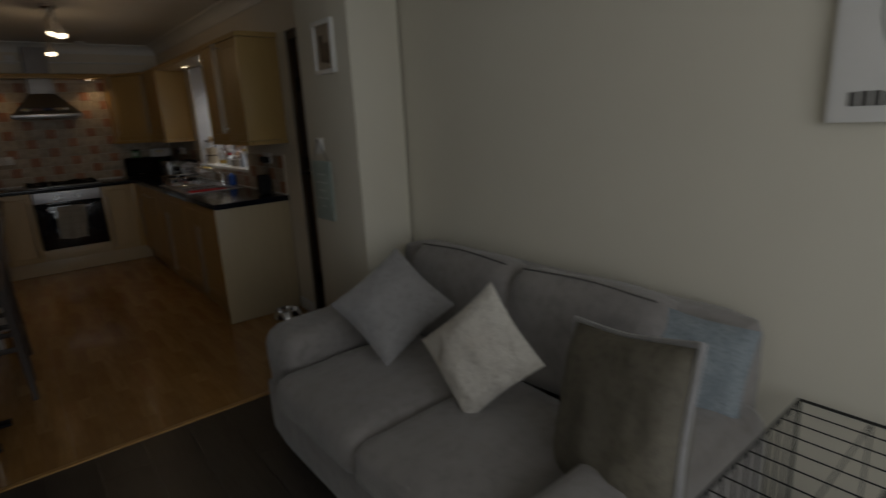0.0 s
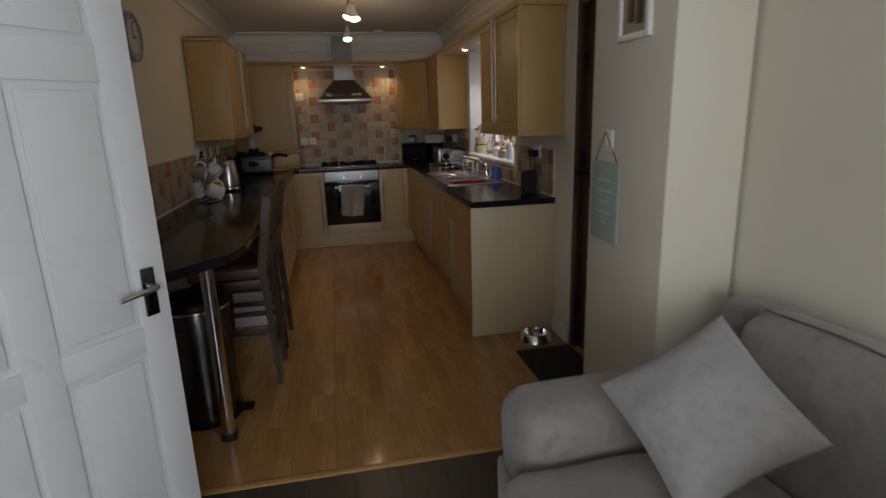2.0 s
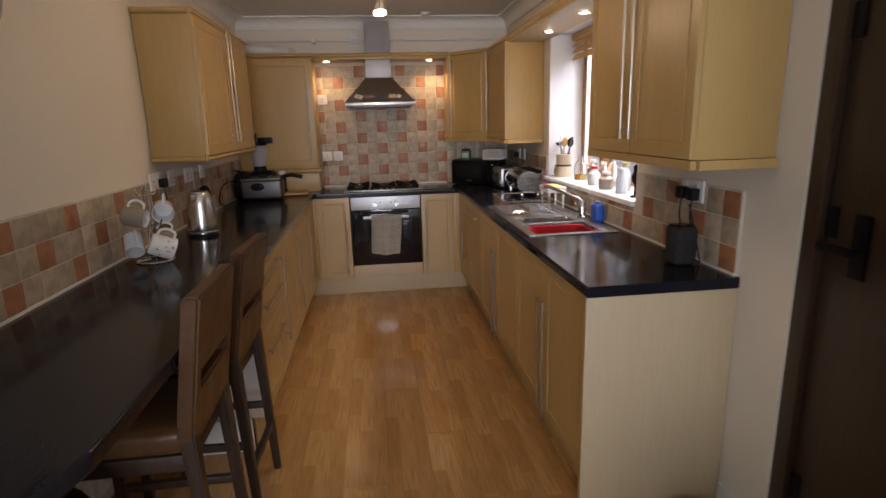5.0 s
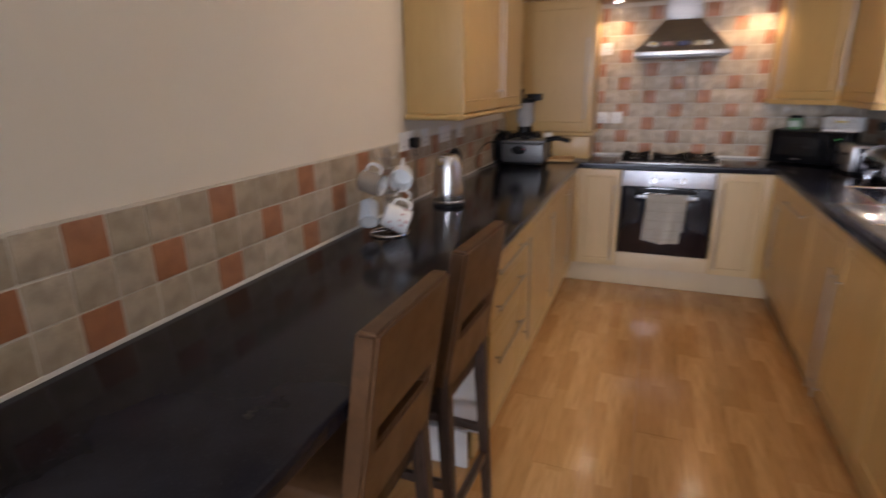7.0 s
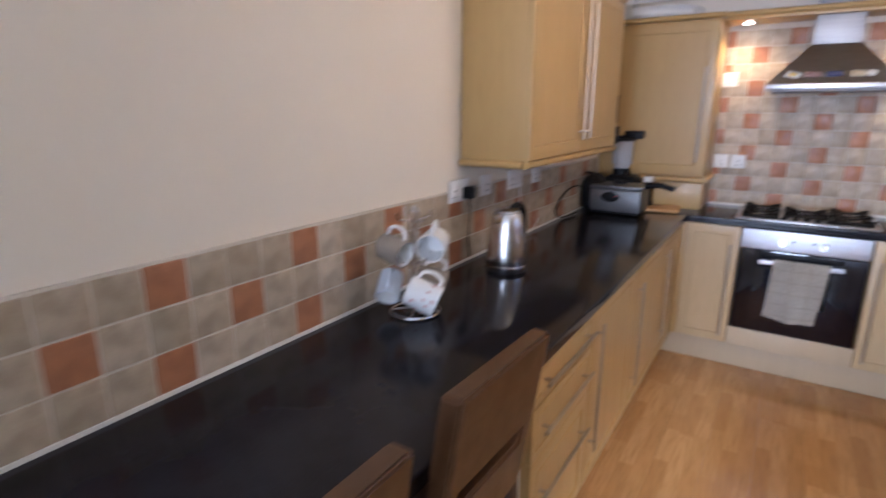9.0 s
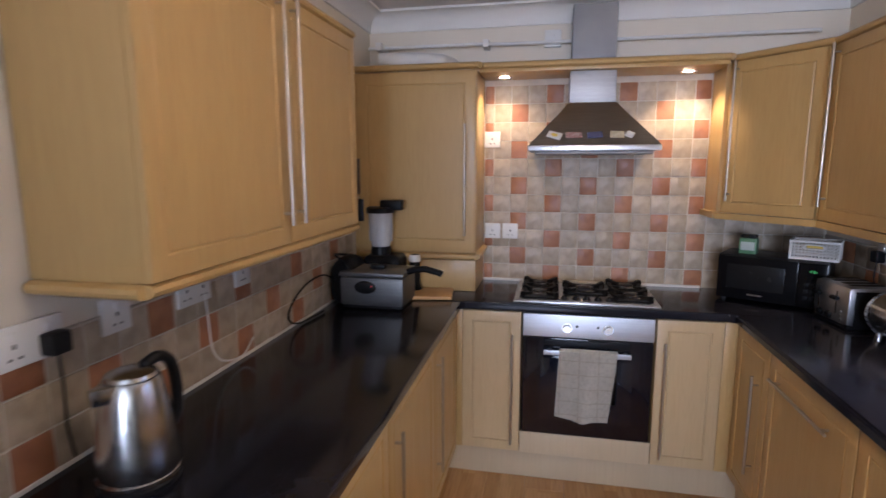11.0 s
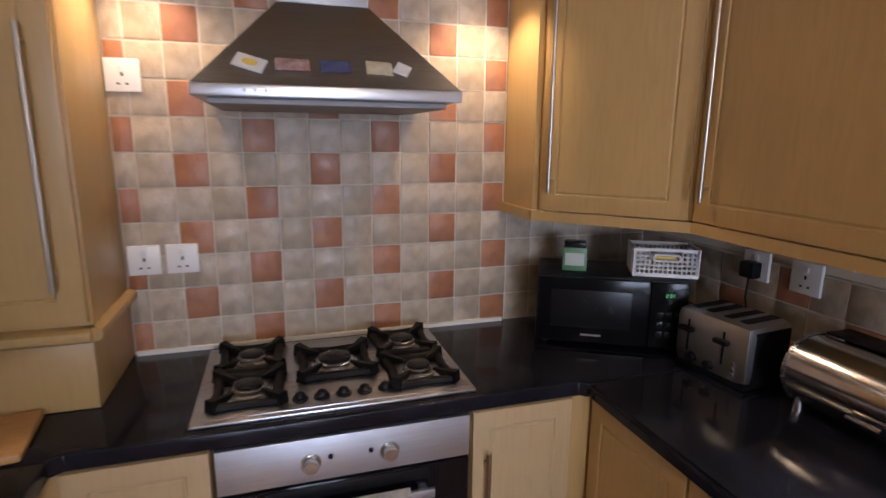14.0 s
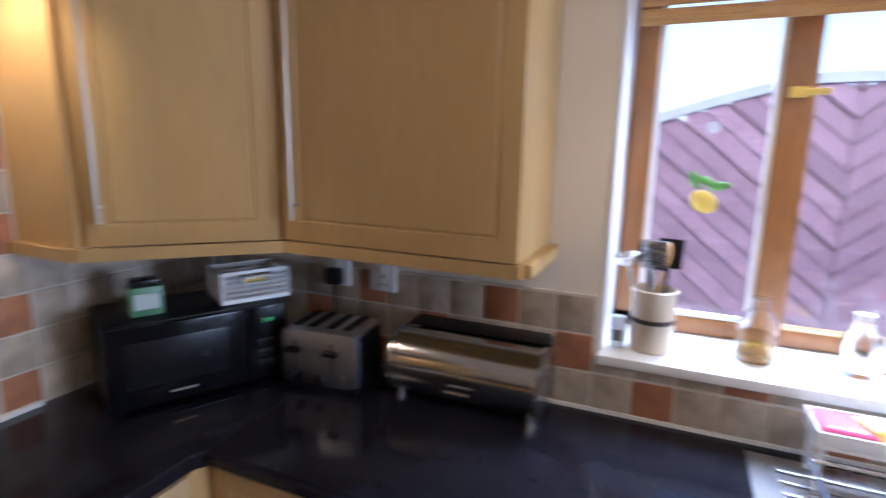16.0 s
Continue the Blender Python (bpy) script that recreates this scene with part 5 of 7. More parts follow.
mug(hung(-0.245, 5.075, 0.205, (1, -0.05, -0.22), (0, 0, 1), 0.092), CERAMIC_TAUPE, "taupe patterned mug with a white inside hanging on the tree", 0.043, 0.092)
mug(hung(-0.160, 5.160, 0.215, (0.30, -0.9, -0.10), (0.1, 0.1, 1), 0.086), CERAMIC, "white mug hanging mouth outwards on the tree", 0.044, 0.086)
mug(hung(-0.268, 5.080, 0.088, (0.30, -0.7, -0.62), (0, 0.3, 1), 0.090), CERAMIC_BLUE, "pale blue mug hanging low on the tree", 0.038, 0.090)
mug(hung(-0.165, 5.105, 0.068, (0.85, 0.40, -0.42), (-0.55, -0.2, 1), 0.100), CERAMIC, "white floral mug hanging low on the tree", 0.048, 0.100, decor=RUST_INK)
mug(hung(-0.195, 5.200, 0.088, (0.8, 0.55, -0.3), (0, 0.1, 1), 0.088), CERAMIC_TAUPE, "dark mug at the back of the tree", 0.040, 0.088)

# framed certificate and basket near the end of the bar
ct = thing("framed_certificate", pose(LX + 0.045, 3.55, CT + 0.001, 0, -8, 0), "white certificate with a patterned border leaning on the tiles", "picture")
part("card", new_bm((-0.003, 0.003, 0, 0.190, 0, 0.215), bevel=0.001), CARD, ct)
bd = bmesh.new()
for y0, y1, z0, z1 in ((0.008, 0.182, 0.194, 0.207), (0.008, 0.182, 0.008, 0.021), (0.008, 0.021, 0.022, 0.193), (0.169, 0.182, 0.022, 0.193)):
    box(bd, 0.0031, 0.0040, y0, y1, z0, z1)
part("border", bd, VIOLET, ct, "patterned violet-grey border")
scroll = bmesh.new()
for k in range(16):
    for y, z in ((0.0145, 0.028 + k * 0.0105), (0.1755, 0.028 + k * 0.0105), (0.018 + k * 0.0103, 0.2005), (0.018 + k * 0.0103, 0.0145)):
        bmesh.ops.create_icosphere(scroll, subdivisions=1, radius=1, matrix=Matrix.LocRotScale((0.0041, y, z), Euler((0.8 * (1 if k % 2 else -1), 0, 0)), (0.0006, 0.0046, 0.0020)))
part("border_scroll", scroll, CARD, ct, "pale scrollwork along the border")
tx = bmesh.new()
for y, z in ((0.045, 0.17), (0.15, 0.165), (0.05, 0.05), (0.145, 0.045), (0.10, 0.10), (0.12, 0.175)):
    bmesh.ops.create_icosphere(tx, subdivisions=1, radius=1, matrix=Matrix.LocRotScale((0.0031, y, z), None, (0.0005, 0.008, 0.006)))
for k, (a, b, h) in enumerate(((0.06, 0.13, 0.014), (0.07, 0.12, 0.004), (0.065, 0.125, 0.004), (0.08, 0.11, 0.004))):
    box(tx, 0.0031, 0.0038, a, b, 0.155 - k * 0.026, 0.155 - k * 0.026 + h * 0.8)
part("lettering", tx, CLOCK_GREY, ct)
bk = thing("wicker_basket", pose(-0.225, 3.560, CT), "oval woven basket holding odds and ends on the bar", "basket")
wb = bmesh.new()
lathe(wb, [(0, 0.002), (0.100, 0.002), (0.118, 0.025), (0.130, 0.064), (0.134, 0.070), (0.128, 0.074), (0.121, 0.066), (0.108, 0.025), (0.095, 0.010), (0, 0.010)], 36)
part("body", wb, WICKER, bk)
for z in (0.025, 0.042, 0.060):
    part("weave_band", bent(bmesh.new(), [((0.112 + z * 0.28) * math.cos(a), (0.112 + z * 0.28) * math.sin(a), z + 0.002 * (k % 2)) for k, a in enumerate([j * math.pi / 15 for j in range(31)])], 0.005, 6), WICKER, bk)
solid("phone_dock", new_bm((-0.07, 0.06, -0.05, 0.05, 0.0, 0.085), bevel=0.012), BLACK, "black plastic gadget lying in the basket", "gadget", m=pose(-0.22, 3.545, CT + 0.024, 12, 20, 25))
solid("tissue_ball", soft(0.075, 0.075, 0.06, 0.028, crown=0.01, wobble=0.012, cuts=6, seed=31.0), PAPER, "crumpled white tissue in the basket", "tissue", m=pose(-0.250, 3.500, CT + 0.080))

# ---- kitchen: back corner by the boiler cupboard ----
fy = thing("deep_fat_fryer", pose(-0.130, 7.165, CT), "steel deep fat fryer with a black dial and folding handle", "fryer")
part("body", new_bm((-0.150, 0.150, -0.112, 0.112, 0.018, 0.150), bevel=0.014), FRYER, fy)
part("base", new_bm((-0.140, 0.140, -0.104, 0.104, 0.004, 0.020), bevel=0.006), BLACK, fy)
part("lid", new_bm((-0.152, 0.152, -0.114, 0.114, 0.152, 0.172), bevel=0.006), FRYER, fy)
part("lid_knob", new_bm((-0.035, 0.035, -0.020, 0.020, 0.173, 0.192), bevel=0.006), BLACK, fy)
dial = bmesh.new()
bmesh.ops.create_uvsphere(dial, u_segments=24, v_segments=10, radius=1, matrix=Matrix.LocRotScale((-0.028, -0.112, 0.105), None, (0.052, 0.008, 0.030)))
part("dial_plate", dial, BLACK, fy)
part("indicator", rod(bmesh.new(), (0.004, -0.1195, 0.112), (0.004, -0.1215, 0.112), 0.004), RED, fy)
part("basket_handle", bent(bmesh.new(), [(0.150, -0.03, 0.168), (0.185, -0.03, 0.180), (0.235, -0.03, 0.184), (0.300, -0.03, 0.168), (0.312, -0.03, 0.162)], 0.0155, 12), BLACK, fy)
part("control_box", new_bm((-0.205, -0.152, -0.060, 0.070, 0.03, 0.185), bevel=0.012), BLACK, fy)
part("cable", bent(bmesh.new(), smooth_path([(-0.19, -0.05, 0.12), (-0.21, -0.16, 0.165), (-0.226, -0.30, 0.150), (-0.228, -0.42, 0.100), (-0.226, -0.46, 0.045), (-0.218, -0.40, 0.010), (-0.205, -0.28, 0.006), (-0.20, -0.18, 0.006)]), 0.004, 8), BLACK, fy)

bl = thing("blender", pose(-0.190, 7.395, CT), "black blender with a frosted jug and black lid", "blender")
part("motor_base", soft(0.195, 0.165, 0.205, 0.03, cuts=7, wobble=0.003), BLACK, bl, m=pose(0.02, 0, 0.001))
part("collar", lathe(bmesh.new(), [(0.050, 0.201), (0.054, 0.205), (0.050, 0.245), (0, 0.245)], 28), BLACK, bl)
part("jug", lathe(bmesh.new(), [(0.046, 0.246), (0.050, 0.26), (0.063, 0.415), (0.0605, 0.415), (0.047, 0.262), (0.043, 0.25), (0, 0.25)], 32), JUG, bl)
for q in ((-0.004, 0.004, -0.066, -0.056), (0.052, 0.062, -0.004, 0.004), (-0.062, -0.052, -0.004, 0.004)):
    part("jug_rib", new_bm((*q, 0.27, 0.40)), JUG, bl)
part("lid", lathe(bmesh.new(), [(0, 0.416), (0.072, 0.416), (0.072, 0.440), (0.060, 0.446), (0, 0.446)], 32), BLACK, bl)
part("lid_grip", new_bm((0.005, 0.118, -0.030, 0.030, 0.430, 0.480), bevel=0.008), BLACK, bl)
part("dial", rod(bmesh.new(), (0.02, -0.084, 0.10), (0.02, -0.100, 0.10), 0.022, 0.018, seg=20), STEEL, bl)
gr = thing("stick_blender", pose(-0.02, 7.425, CT), "black and white stick blender standing behind the fryer", "hand blender")
part("body", lathe(bmesh.new(), [(0, 0.001), (0.034, 0.001), (0.034, 0.02), (0.026, 0.06), (0.028, 0.16), (0.022, 0.20), (0, 0.205)], 24), BLACK, gr)
part("collar", lathe(bmesh.new(), [(0.029, 0.165), (0.031, 0.17), (0.027, 0.195), (0.023, 0.20)], 24), PLASTIC_W, gr)
gb = thing("food_processor", pose(-0.296, 7.215, CT), "black appliance with a lead tucked beside the fryer", "appliance")
part("body", soft(0.12, 0.24, 0.205, 0.05, crown=0.02, wobble=0.006, cuts=7, seed=41.0), BLACK, gb)
part("lead", bent(bmesh.new(), smooth_path([(0.03, -0.10, 0.16), (0.02, -0.12, 0.21), (-0.03, -0.09, 0.235), (-0.05, 0.0, 0.225), (-0.02, 0.08, 0.21)]), 0.006, 8), BLACK, gb)
solid("chopping_board", new_bm((-0.13, 0.13, -0.100, 0.100, 0.0, 0.018), bevel=0.006), BEECH, "beech chopping board lying behind the fryer", "chopping board", m=pose(0.055, 7.375, CT + 0.001, 0, 0, 8))
sp = thing("spatula", pose(-0.10, 6.845, 1.36), "dark spatula hanging beside the wall cabinet", "spatula")
part("handle", new_bm((-0.008, 0.008, -0.006, 0.004, 0.09, 0.23), bevel=0.003), WENGE, sp)
part("blade", new_bm((-0.020, 0.020, -0.003, 0.002, -0.02, 0.07), bevel=0.0015), BLACK, sp)
part("neck", new_bm((-0.004, 0.004, -0.003, 0.002, 0.065, 0.092)), STEEL, sp)
part("hook", bent(bmesh.new(), [(0, 0, 0.222), (0, -0.03, 0.232), (0, -0.046, 0.226)], 0.003, 8), CHROME, sp)

# tea towel over the oven rail
def towel(m):
    bm = bmesh.new()
    nx, nz = 22, 30
    w, drop = 0.262, 0.335
    verts = {}
    for i in range(nx + 1):
        for j in range(nz + 1):
            u, v = i / nx, j / nz
            s = v * (drop + 0.30)
            if s < 0.29:
                z, y = 0.711 - (0.29 - s) * 0.9, -0.046
            elif s < 0.31:
                a = (s - 0.29) / 0.02 * math.pi
                z, y = 0.711 + 0.004 * math.sin(a), -0.055 + 0.009 * math.cos(a)
            else:
                z, y = 0.711 - (s - 0.31), -0.064
            k = max(0.0, s - 0.31) / drop
            y += (0.013 * math.sin(u * 8 + 0.5) * k + 0.005 * math.sin(u * 17 + 3 * k) * k - 0.016 * k) if s > 0.31 else 0.0
            x = 0.172 + u * w * (1 - 0.03 * k) - 0.016 * k + 0.010 * k * math.sin(u * 5)
            z -= (0.010 * math.sin(u * 5) + 0.030 * u) * k
            y = min(y, -0.052) if s > 0.31 else y
            verts[i, j] = bm.verts.new((x, y, z))
    for i in range(nx):
        for j in range(nz):
            bm.faces.new((verts[i, j], verts[i + 1, j], verts[i + 1, j + 1], verts[i, j + 1]))
    g = bmesh.ops.solidify(bm, geom=list(bm.faces), thickness=0.0025)
    t = thing("tea_towel", m, "cream checked tea towel hung over the oven rail", "tea towel")
    part("cloth", bm, TOWEL, t)
    return t


TOWEL_N = TOWEL.node_tree
_chk = TOWEL_N.nodes.new("ShaderNodeTexBrick")
_tc = TOWEL_N.nodes.new("ShaderNodeTexCoord")
_mp = TOWEL_N.nodes.new("ShaderNodeMapping")
_mp.inputs["Rotation"].default_value = (radians(90), 0, 0)
TOWEL_N.links.new(_tc.outputs["Object"], _mp.inputs[0])
TOWEL_N.links.new(_mp.outputs[0], _chk.inputs["Vector"])
_chk.offset = 0.0
_chk.inputs["Color1"].default_value = (1, 1, 1, 1)
_chk.inputs["Color2"].default_value = (1, 1, 1, 1)
_chk.inputs["Mortar"].default_value = (0.86, 0.83, 0.78, 1)
_chk.inputs["Scale"].default_value = 1.0
_chk.inputs["Mortar Size"].default_value = 0.003
_chk.inputs["Brick Width"].default_value, _chk.inputs["Row Height"].default_value = 0.088, 0.066
_src = TOWEL_N.nodes["Principled BSDF"].inputs["Base Color"].links[0].from_socket
put(TOWEL, mixed(TOWEL, _src, _chk.outputs["Color"], 1.0, "MULTIPLY"), "Base Color")
towel(pose(0.545, BF, 0))

# fridge magnets on the hood's sloping face
def magnet(x, w, h, material, label, tilt=0):
    z = 1.70
    y = 7.395 + (z - 1.655) / 0.211 * 0.195
    mg = solid("magnet", new_bm((-w / 2, w / 2, -0.006, -0.001, -h / 2, h / 2), bevel=0.002), material, label, "magnet", m=pose(x, y, z, -42.7, 0, 0) @ pose(0, 0, 0, 0, tilt, 0), group="magnets on the hood")
    return mg


lemon_magnet = magnet(0.665, 0.068, 0.042, PLASTIC_W, "white magnet with a yellow oval on the hood", 22)
oval = bmesh.new()
bmesh.ops.create_uvsphere(oval, u_segments=16, v_segments=8, radius=1, matrix=Matrix.LocRotScale((0, -0.0062, 0), None, (0.017, 0.0012, 0.011)))
part("oval", oval, YELLOW, lemon_magnet, "yellow oval")
magnet(0.755, 0.075, 0.035, MUTED_RED, "red lettered magnet on the hood")
magnet(0.850, 0.070, 0.036, MUTED_BLUE, "dark blue magnet on the hood", -4)
magnet(0.950, 0.062, 0.042, MUTED_CREAM, "cream picture magnet on the hood", 3)
magnet(1.005, 0.036, 0.036, PLASTIC_W, "small white magnet on the hood", 30)

# ---- kitchen: right-hand worktop ----
mw = thing("microwave", pose(1.470, 7.600, CT, 0, 0, -29), "black microwave in the corner with green digits", "microwave")
part("body", new_bm((0, 0.448, 0.004, 0.235, 0.012, 0.226), bevel=0.008), BLACK, mw)
mdoor = part("door", new_bm((0.004, 0.335, -0.016, 0.003, 0.016, 0.222), bevel=0.005), GLOSS_BLACK, mw)
part("window", new_bm((0.045, 0.285, -0.0185, -0.0155, 0.065, 0.185), bevel=0.003), COFFEE, mdoor, "smoked window")
part("trim", new_bm((0.14, 0.20, -0.0195, -0.0165, 0.040, 0.045)), SATIN, mdoor)
part("control_panel", new_bm((0.338, 0.444, -0.014, 0.003, 0.016, 0.222), bevel=0.004), GLOSS_BLACK, mw)
dg = bmesh.new()
for k, segs in enumerate(("abged", "abgcd", "fgbc")):
    x0 = 0.368 + k * 0.016 + (0.006 if k > 0 else 0)
    lay = {"a": (0.0, 0.009, 0.019, 0.021), "b": (0.008, 0.010, 0.011, 0.020), "c": (0.008, 0.010, 0.001, 0.010), "d": (0.0, 0.009, 0.0, 0.002), "e": (-0.001, 0.001, 0.001, 0.010), "f": (-0.001, 0.001, 0.011, 0.020), "g": (0.0, 0.009, 0.0095, 0.0115)}
    for c in segs:
        a, b, p, q = lay[c]
        box(dg, x0 + a, x0 + b, -0.0152, -0.0142, 0.172 + p, 0.172 + q)
box(dg, 0.3825, 0.3845, -0.0152, -0.0142, 0.177, 0.179), box(dg, 0.3825, 0.3845, -0.0152, -0.0142, 0.186, 0.188)
bmesh.ops.scale(dg, vec=(0.50, 1, 0.50), space=Matrix.Translation((-0.392, 0, -0.183)), verts=dg.verts)
part("digits", dg, LED, mw, "lit green digits reading 2:34")
for i in range(3):
    for j in range(3):
        part("button", new_bm((0.358 + i * 0.025, 0.376 + i * 0.025, -0.0155, -0.0138, 0.050 + j * 0.030, 0.070 + j * 0.030), bevel=0.001), COFFEE, mw)
for x in (0.03, 0.41):
    for y in (0.03, 0.21):
        part("foot", rod(bmesh.new(), (x, y, 0.0), (x, y, 0.013), 0.012), RUBBER, mw)

bs = thing("storage_basket", pose(1.470, 7.600, CT + 0.227, 0, 0, -29) @ pose(0.285, 0.03, 0), "white pierced plastic basket on the microwave", "basket")
BWD, BDP, BH = 0.190, 0.140, 0.088


def pierced(w, hole=False):
    """One wall of the basket in the x, z plane: two bands joined by a mesh of rings, with room for a grip hole."""
    bm = bmesh.new()
    box(bm, -0.003, w + 0.003, 0, 0.005, BH - 0.010, BH, bevel=0.0015)
    box(bm, 0, w, 0, 0.004, 0.0, 0.010, bevel=0.001)
    box(bm, 0, 0.006, 0, 0.004, 0.010, BH - 0.010), box(bm, w - 0.006, w, 0, 0.004, 0.010, BH - 0.010)
    n, rows_, r = max(5, round(w / 0.0145)), 5, 0.0072
    for i in range(n):
        for k in range(rows_):
            cx, cz = 0.008 + (w - 0.016) * (i + 0.5) / n, 0.010 + (BH - 0.020) * (k + 0.5) / rows_
            if hole and abs(cx - w / 2) < 0.042 and cz > 0.044:
                continue
            ring_ = [(cx + r * math.cos(a), 0.002, cz + r * math.sin(a)) for a in [q * math.pi / 4 for q in range(9)]]
            for a, b in zip(ring_, ring_[1:]):
                rod(bm, a, b, 0.0021, seg=5, caps=False)
    return bm


part("front_wall", pierced(BWD, True), PLASTIC_W, bs, m=pose(0, 0, 0, -6))
part("back_wall", pierced(BWD), PLASTIC_W, bs, m=pose(0, BDP - 0.004, 0, 6))
part("side_wall", pierced(BDP), PLASTIC_W, bs, m=pose(0.004, 0, 0, 0, 0, 90))
part("side_wall", pierced(BDP), PLASTIC_W, bs, m=pose(BWD, 0, 0, 0, 0, 90))
part("floor_plate", new_bm((0.001, BWD - 0.001, 0.001, BDP - 0.001, 0.0, 0.003)), PLASTIC_W, bs)
part("grip", bent(bmesh.new(), [(0.060, -0.005, 0.052), (0.056, -0.006, 0.061), (0.062, -0.007, 0.071), (0.128, -0.007, 0.071), (0.134, -0.006, 0.061), (0.130, -0.005, 0.052), (0.060, -0.005, 0.052)], 0.004, 8), PLASTIC_W, bs)
part("label", new_bm((0.066, 0.126, 0.010, 0.014, 0.046, 0.072)), YELLOW, bs)
tn = thing("tea_tin", pose(1.470, 7.600, CT + 0.227, 0, 0, -29) @ pose(0.075, 0.05, 0), "green and white tin standing on the microwave", "tin")
part("body", new_bm((0, 0.075, 0, 0.06, 0, 0.075), bevel=0.004), GREEN_PLASTIC, tn)
part("lid", new_bm((0.004, 0.071, 0.004, 0.056, 0.0755, 0.092), bevel=0.004), COFFEE, tn)
part("label", new_bm((0.008, 0.067, -0.0015, 0.0, 0.018, 0.058)), PALE_INK, tn, "pale label")

ts = thing("toaster", pose(1.890, 7.246, CT, 0, 0, 7), "four-slice polished steel toaster with black ends", "toaster")
part("body", new_bm((-0.088, 0.088, -0.116, 0.116, 0.012, 0.176), bevel=0.030), TOASTER_STEEL, ts)
part("base", new_bm((-0.080, 0.080, -0.110, 0.110, 0.002, 0.020), bevel=0.005), BLACK, ts)
for y in (-0.1185, 0.1105):
    part("end_panel", new_bm((-0.062, 0.070, y, y + 0.008, 0.020, 0.158), bevel=0.004), BLACK, ts)
for y in (-0.045, 0.066):
    part("lever_slot", new_bm((-0.0905, -0.0875, y - 0.0025, y + 0.0025, 0.055, 0.145)), BLACK, ts)
    part("lever", new_bm((-0.108, -0.089, y - 0.022, y + 0.022, 0.112, 0.127), bevel=0.006), BLACK, ts)
for y in (-0.008, 0.048):
    part("dial", rod(bmesh.new(), (-0.088, y, 0.040), (-0.101, y, 0.040), 0.015, 0.012, seg=20), BLACK, ts)
for z in (0.036, 0.052, 0.068):
    part("button", rod(bmesh.new(), (-0.088, -0.078, z), (-0.0915, -0.078, z), 0.005, seg=12), STEEL, ts)
for y in (-0.075, -0.028, 0.028, 0.075):
    part("slot", new_bm((-0.060, 0.066, y - 0.013, y + 0.013, 0.1752, 0.1774)), BLACK, ts)

bb = thing("bread_bin", pose(1.930, 6.845, CT), "polished steel roll-top bread bin with chrome feet", "bread bin")
prof = [(0.100, 0.028), (-0.055, 0.028)] + [(-0.004 - 0.088 * math.cos(a), 0.100 + 0.082 * math.sin(a)) for a in [math.radians(v) for v in range(-45, 136, 9)]] + [(0.100, 0.182)]
body = bmesh.new()
e0 = [body.verts.new((x, -0.190, z)) for x, z in prof]
e1 = [body.verts.new((x, 0.190, z)) for x, z in prof]
for i in range(len(prof)):
    j = (i + 1) % len(prof)
    body.faces.new((e0[i], e0[j], e1[j], e1[i]))
body.faces.new(e0[::-1]), body.faces.new(e1)
part("roll_top", body, POLISHED, bb)
for y in (-0.197, 0.191):
    cap = bmesh.new()
    c0 = [cap.verts.new((x * 1.04, y, 0.1 + (z - 0.1) * 1.04)) for x, z in prof]
    c1 = [cap.verts.new((x * 1.04, y + 0.007, 0.1 + (z - 0.1) * 1.04)) for x, z in prof]
    for i in range(len(prof)):
        j = (i + 1) % len(prof)
        cap.faces.new((c0[i], c0[j], c1[j], c1[i]))
    cap.faces.new(c0[::-1]), cap.faces.new(c1)
    part("end_cap", cap, STEEL, bb)
part("top_strip", new_bm((0.02, 0.100, -0.188, 0.188, 0.1825, 0.188), bevel=0.002), BLACK, bb)
for y in (-0.175, 0.175):
    for x in (-0.052, 0.07):
        part("foot", rod(bmesh.new(), (x, y, 0.0), (x, y, 0.028), 0.013, 0.010, seg=16), CHROME, bb)
part("handle", new_bm((-0.104, -0.092, -0.035, 0.035, 0.060, 0.072), bevel=0.004), CHROME, bb)

# inset sink: bowl, half bowl and drainer
sk = thing("sink", pose(0, 0, CT), "stainless steel sink with one and a half bowls and a drainer", "sink")


def bowl_bm(x0, x1, y0, y1, depth, r):
    """An open-topped pressed bowl with rounded corners."""
    bm = bmesh.new()
    rings = []
    for inset, z in ((-0.004, 0.004), (0.004, 0.0), (0.012, -0.02), (0.020, -depth + 0.02), (0.035, -depth)):
        ring = []
        a0, a1, b0, b1 = x0 + inset, x1 - inset, y0 + inset, y1 - inset
        for cx, cy, s in ((a1 - r, b1 - r, 0), (a0 + r, b1 - r, 90), (a0 + r, b0 + r, 180), (a1 - r, b0 + r, 270)):
            for k in range(5):
                a = radians(s + k * 22.5)
                ring.append(bm.verts.new((cx + r * math.cos(a), cy + r * math.sin(a), z)))
        rings.append(ring)
    n = len(rings[0])
    for p, q in zip(rings, rings[1:]):
        for i in range(n):
            bm.faces.new((p[i], p[(i + 1) % n], q[(i + 1) % n], q[i]))
    bm.faces.new(rings[-1])
    bmesh.ops.solidify(bm, geom=list(bm.faces), thickness=0.0015)
    return bm


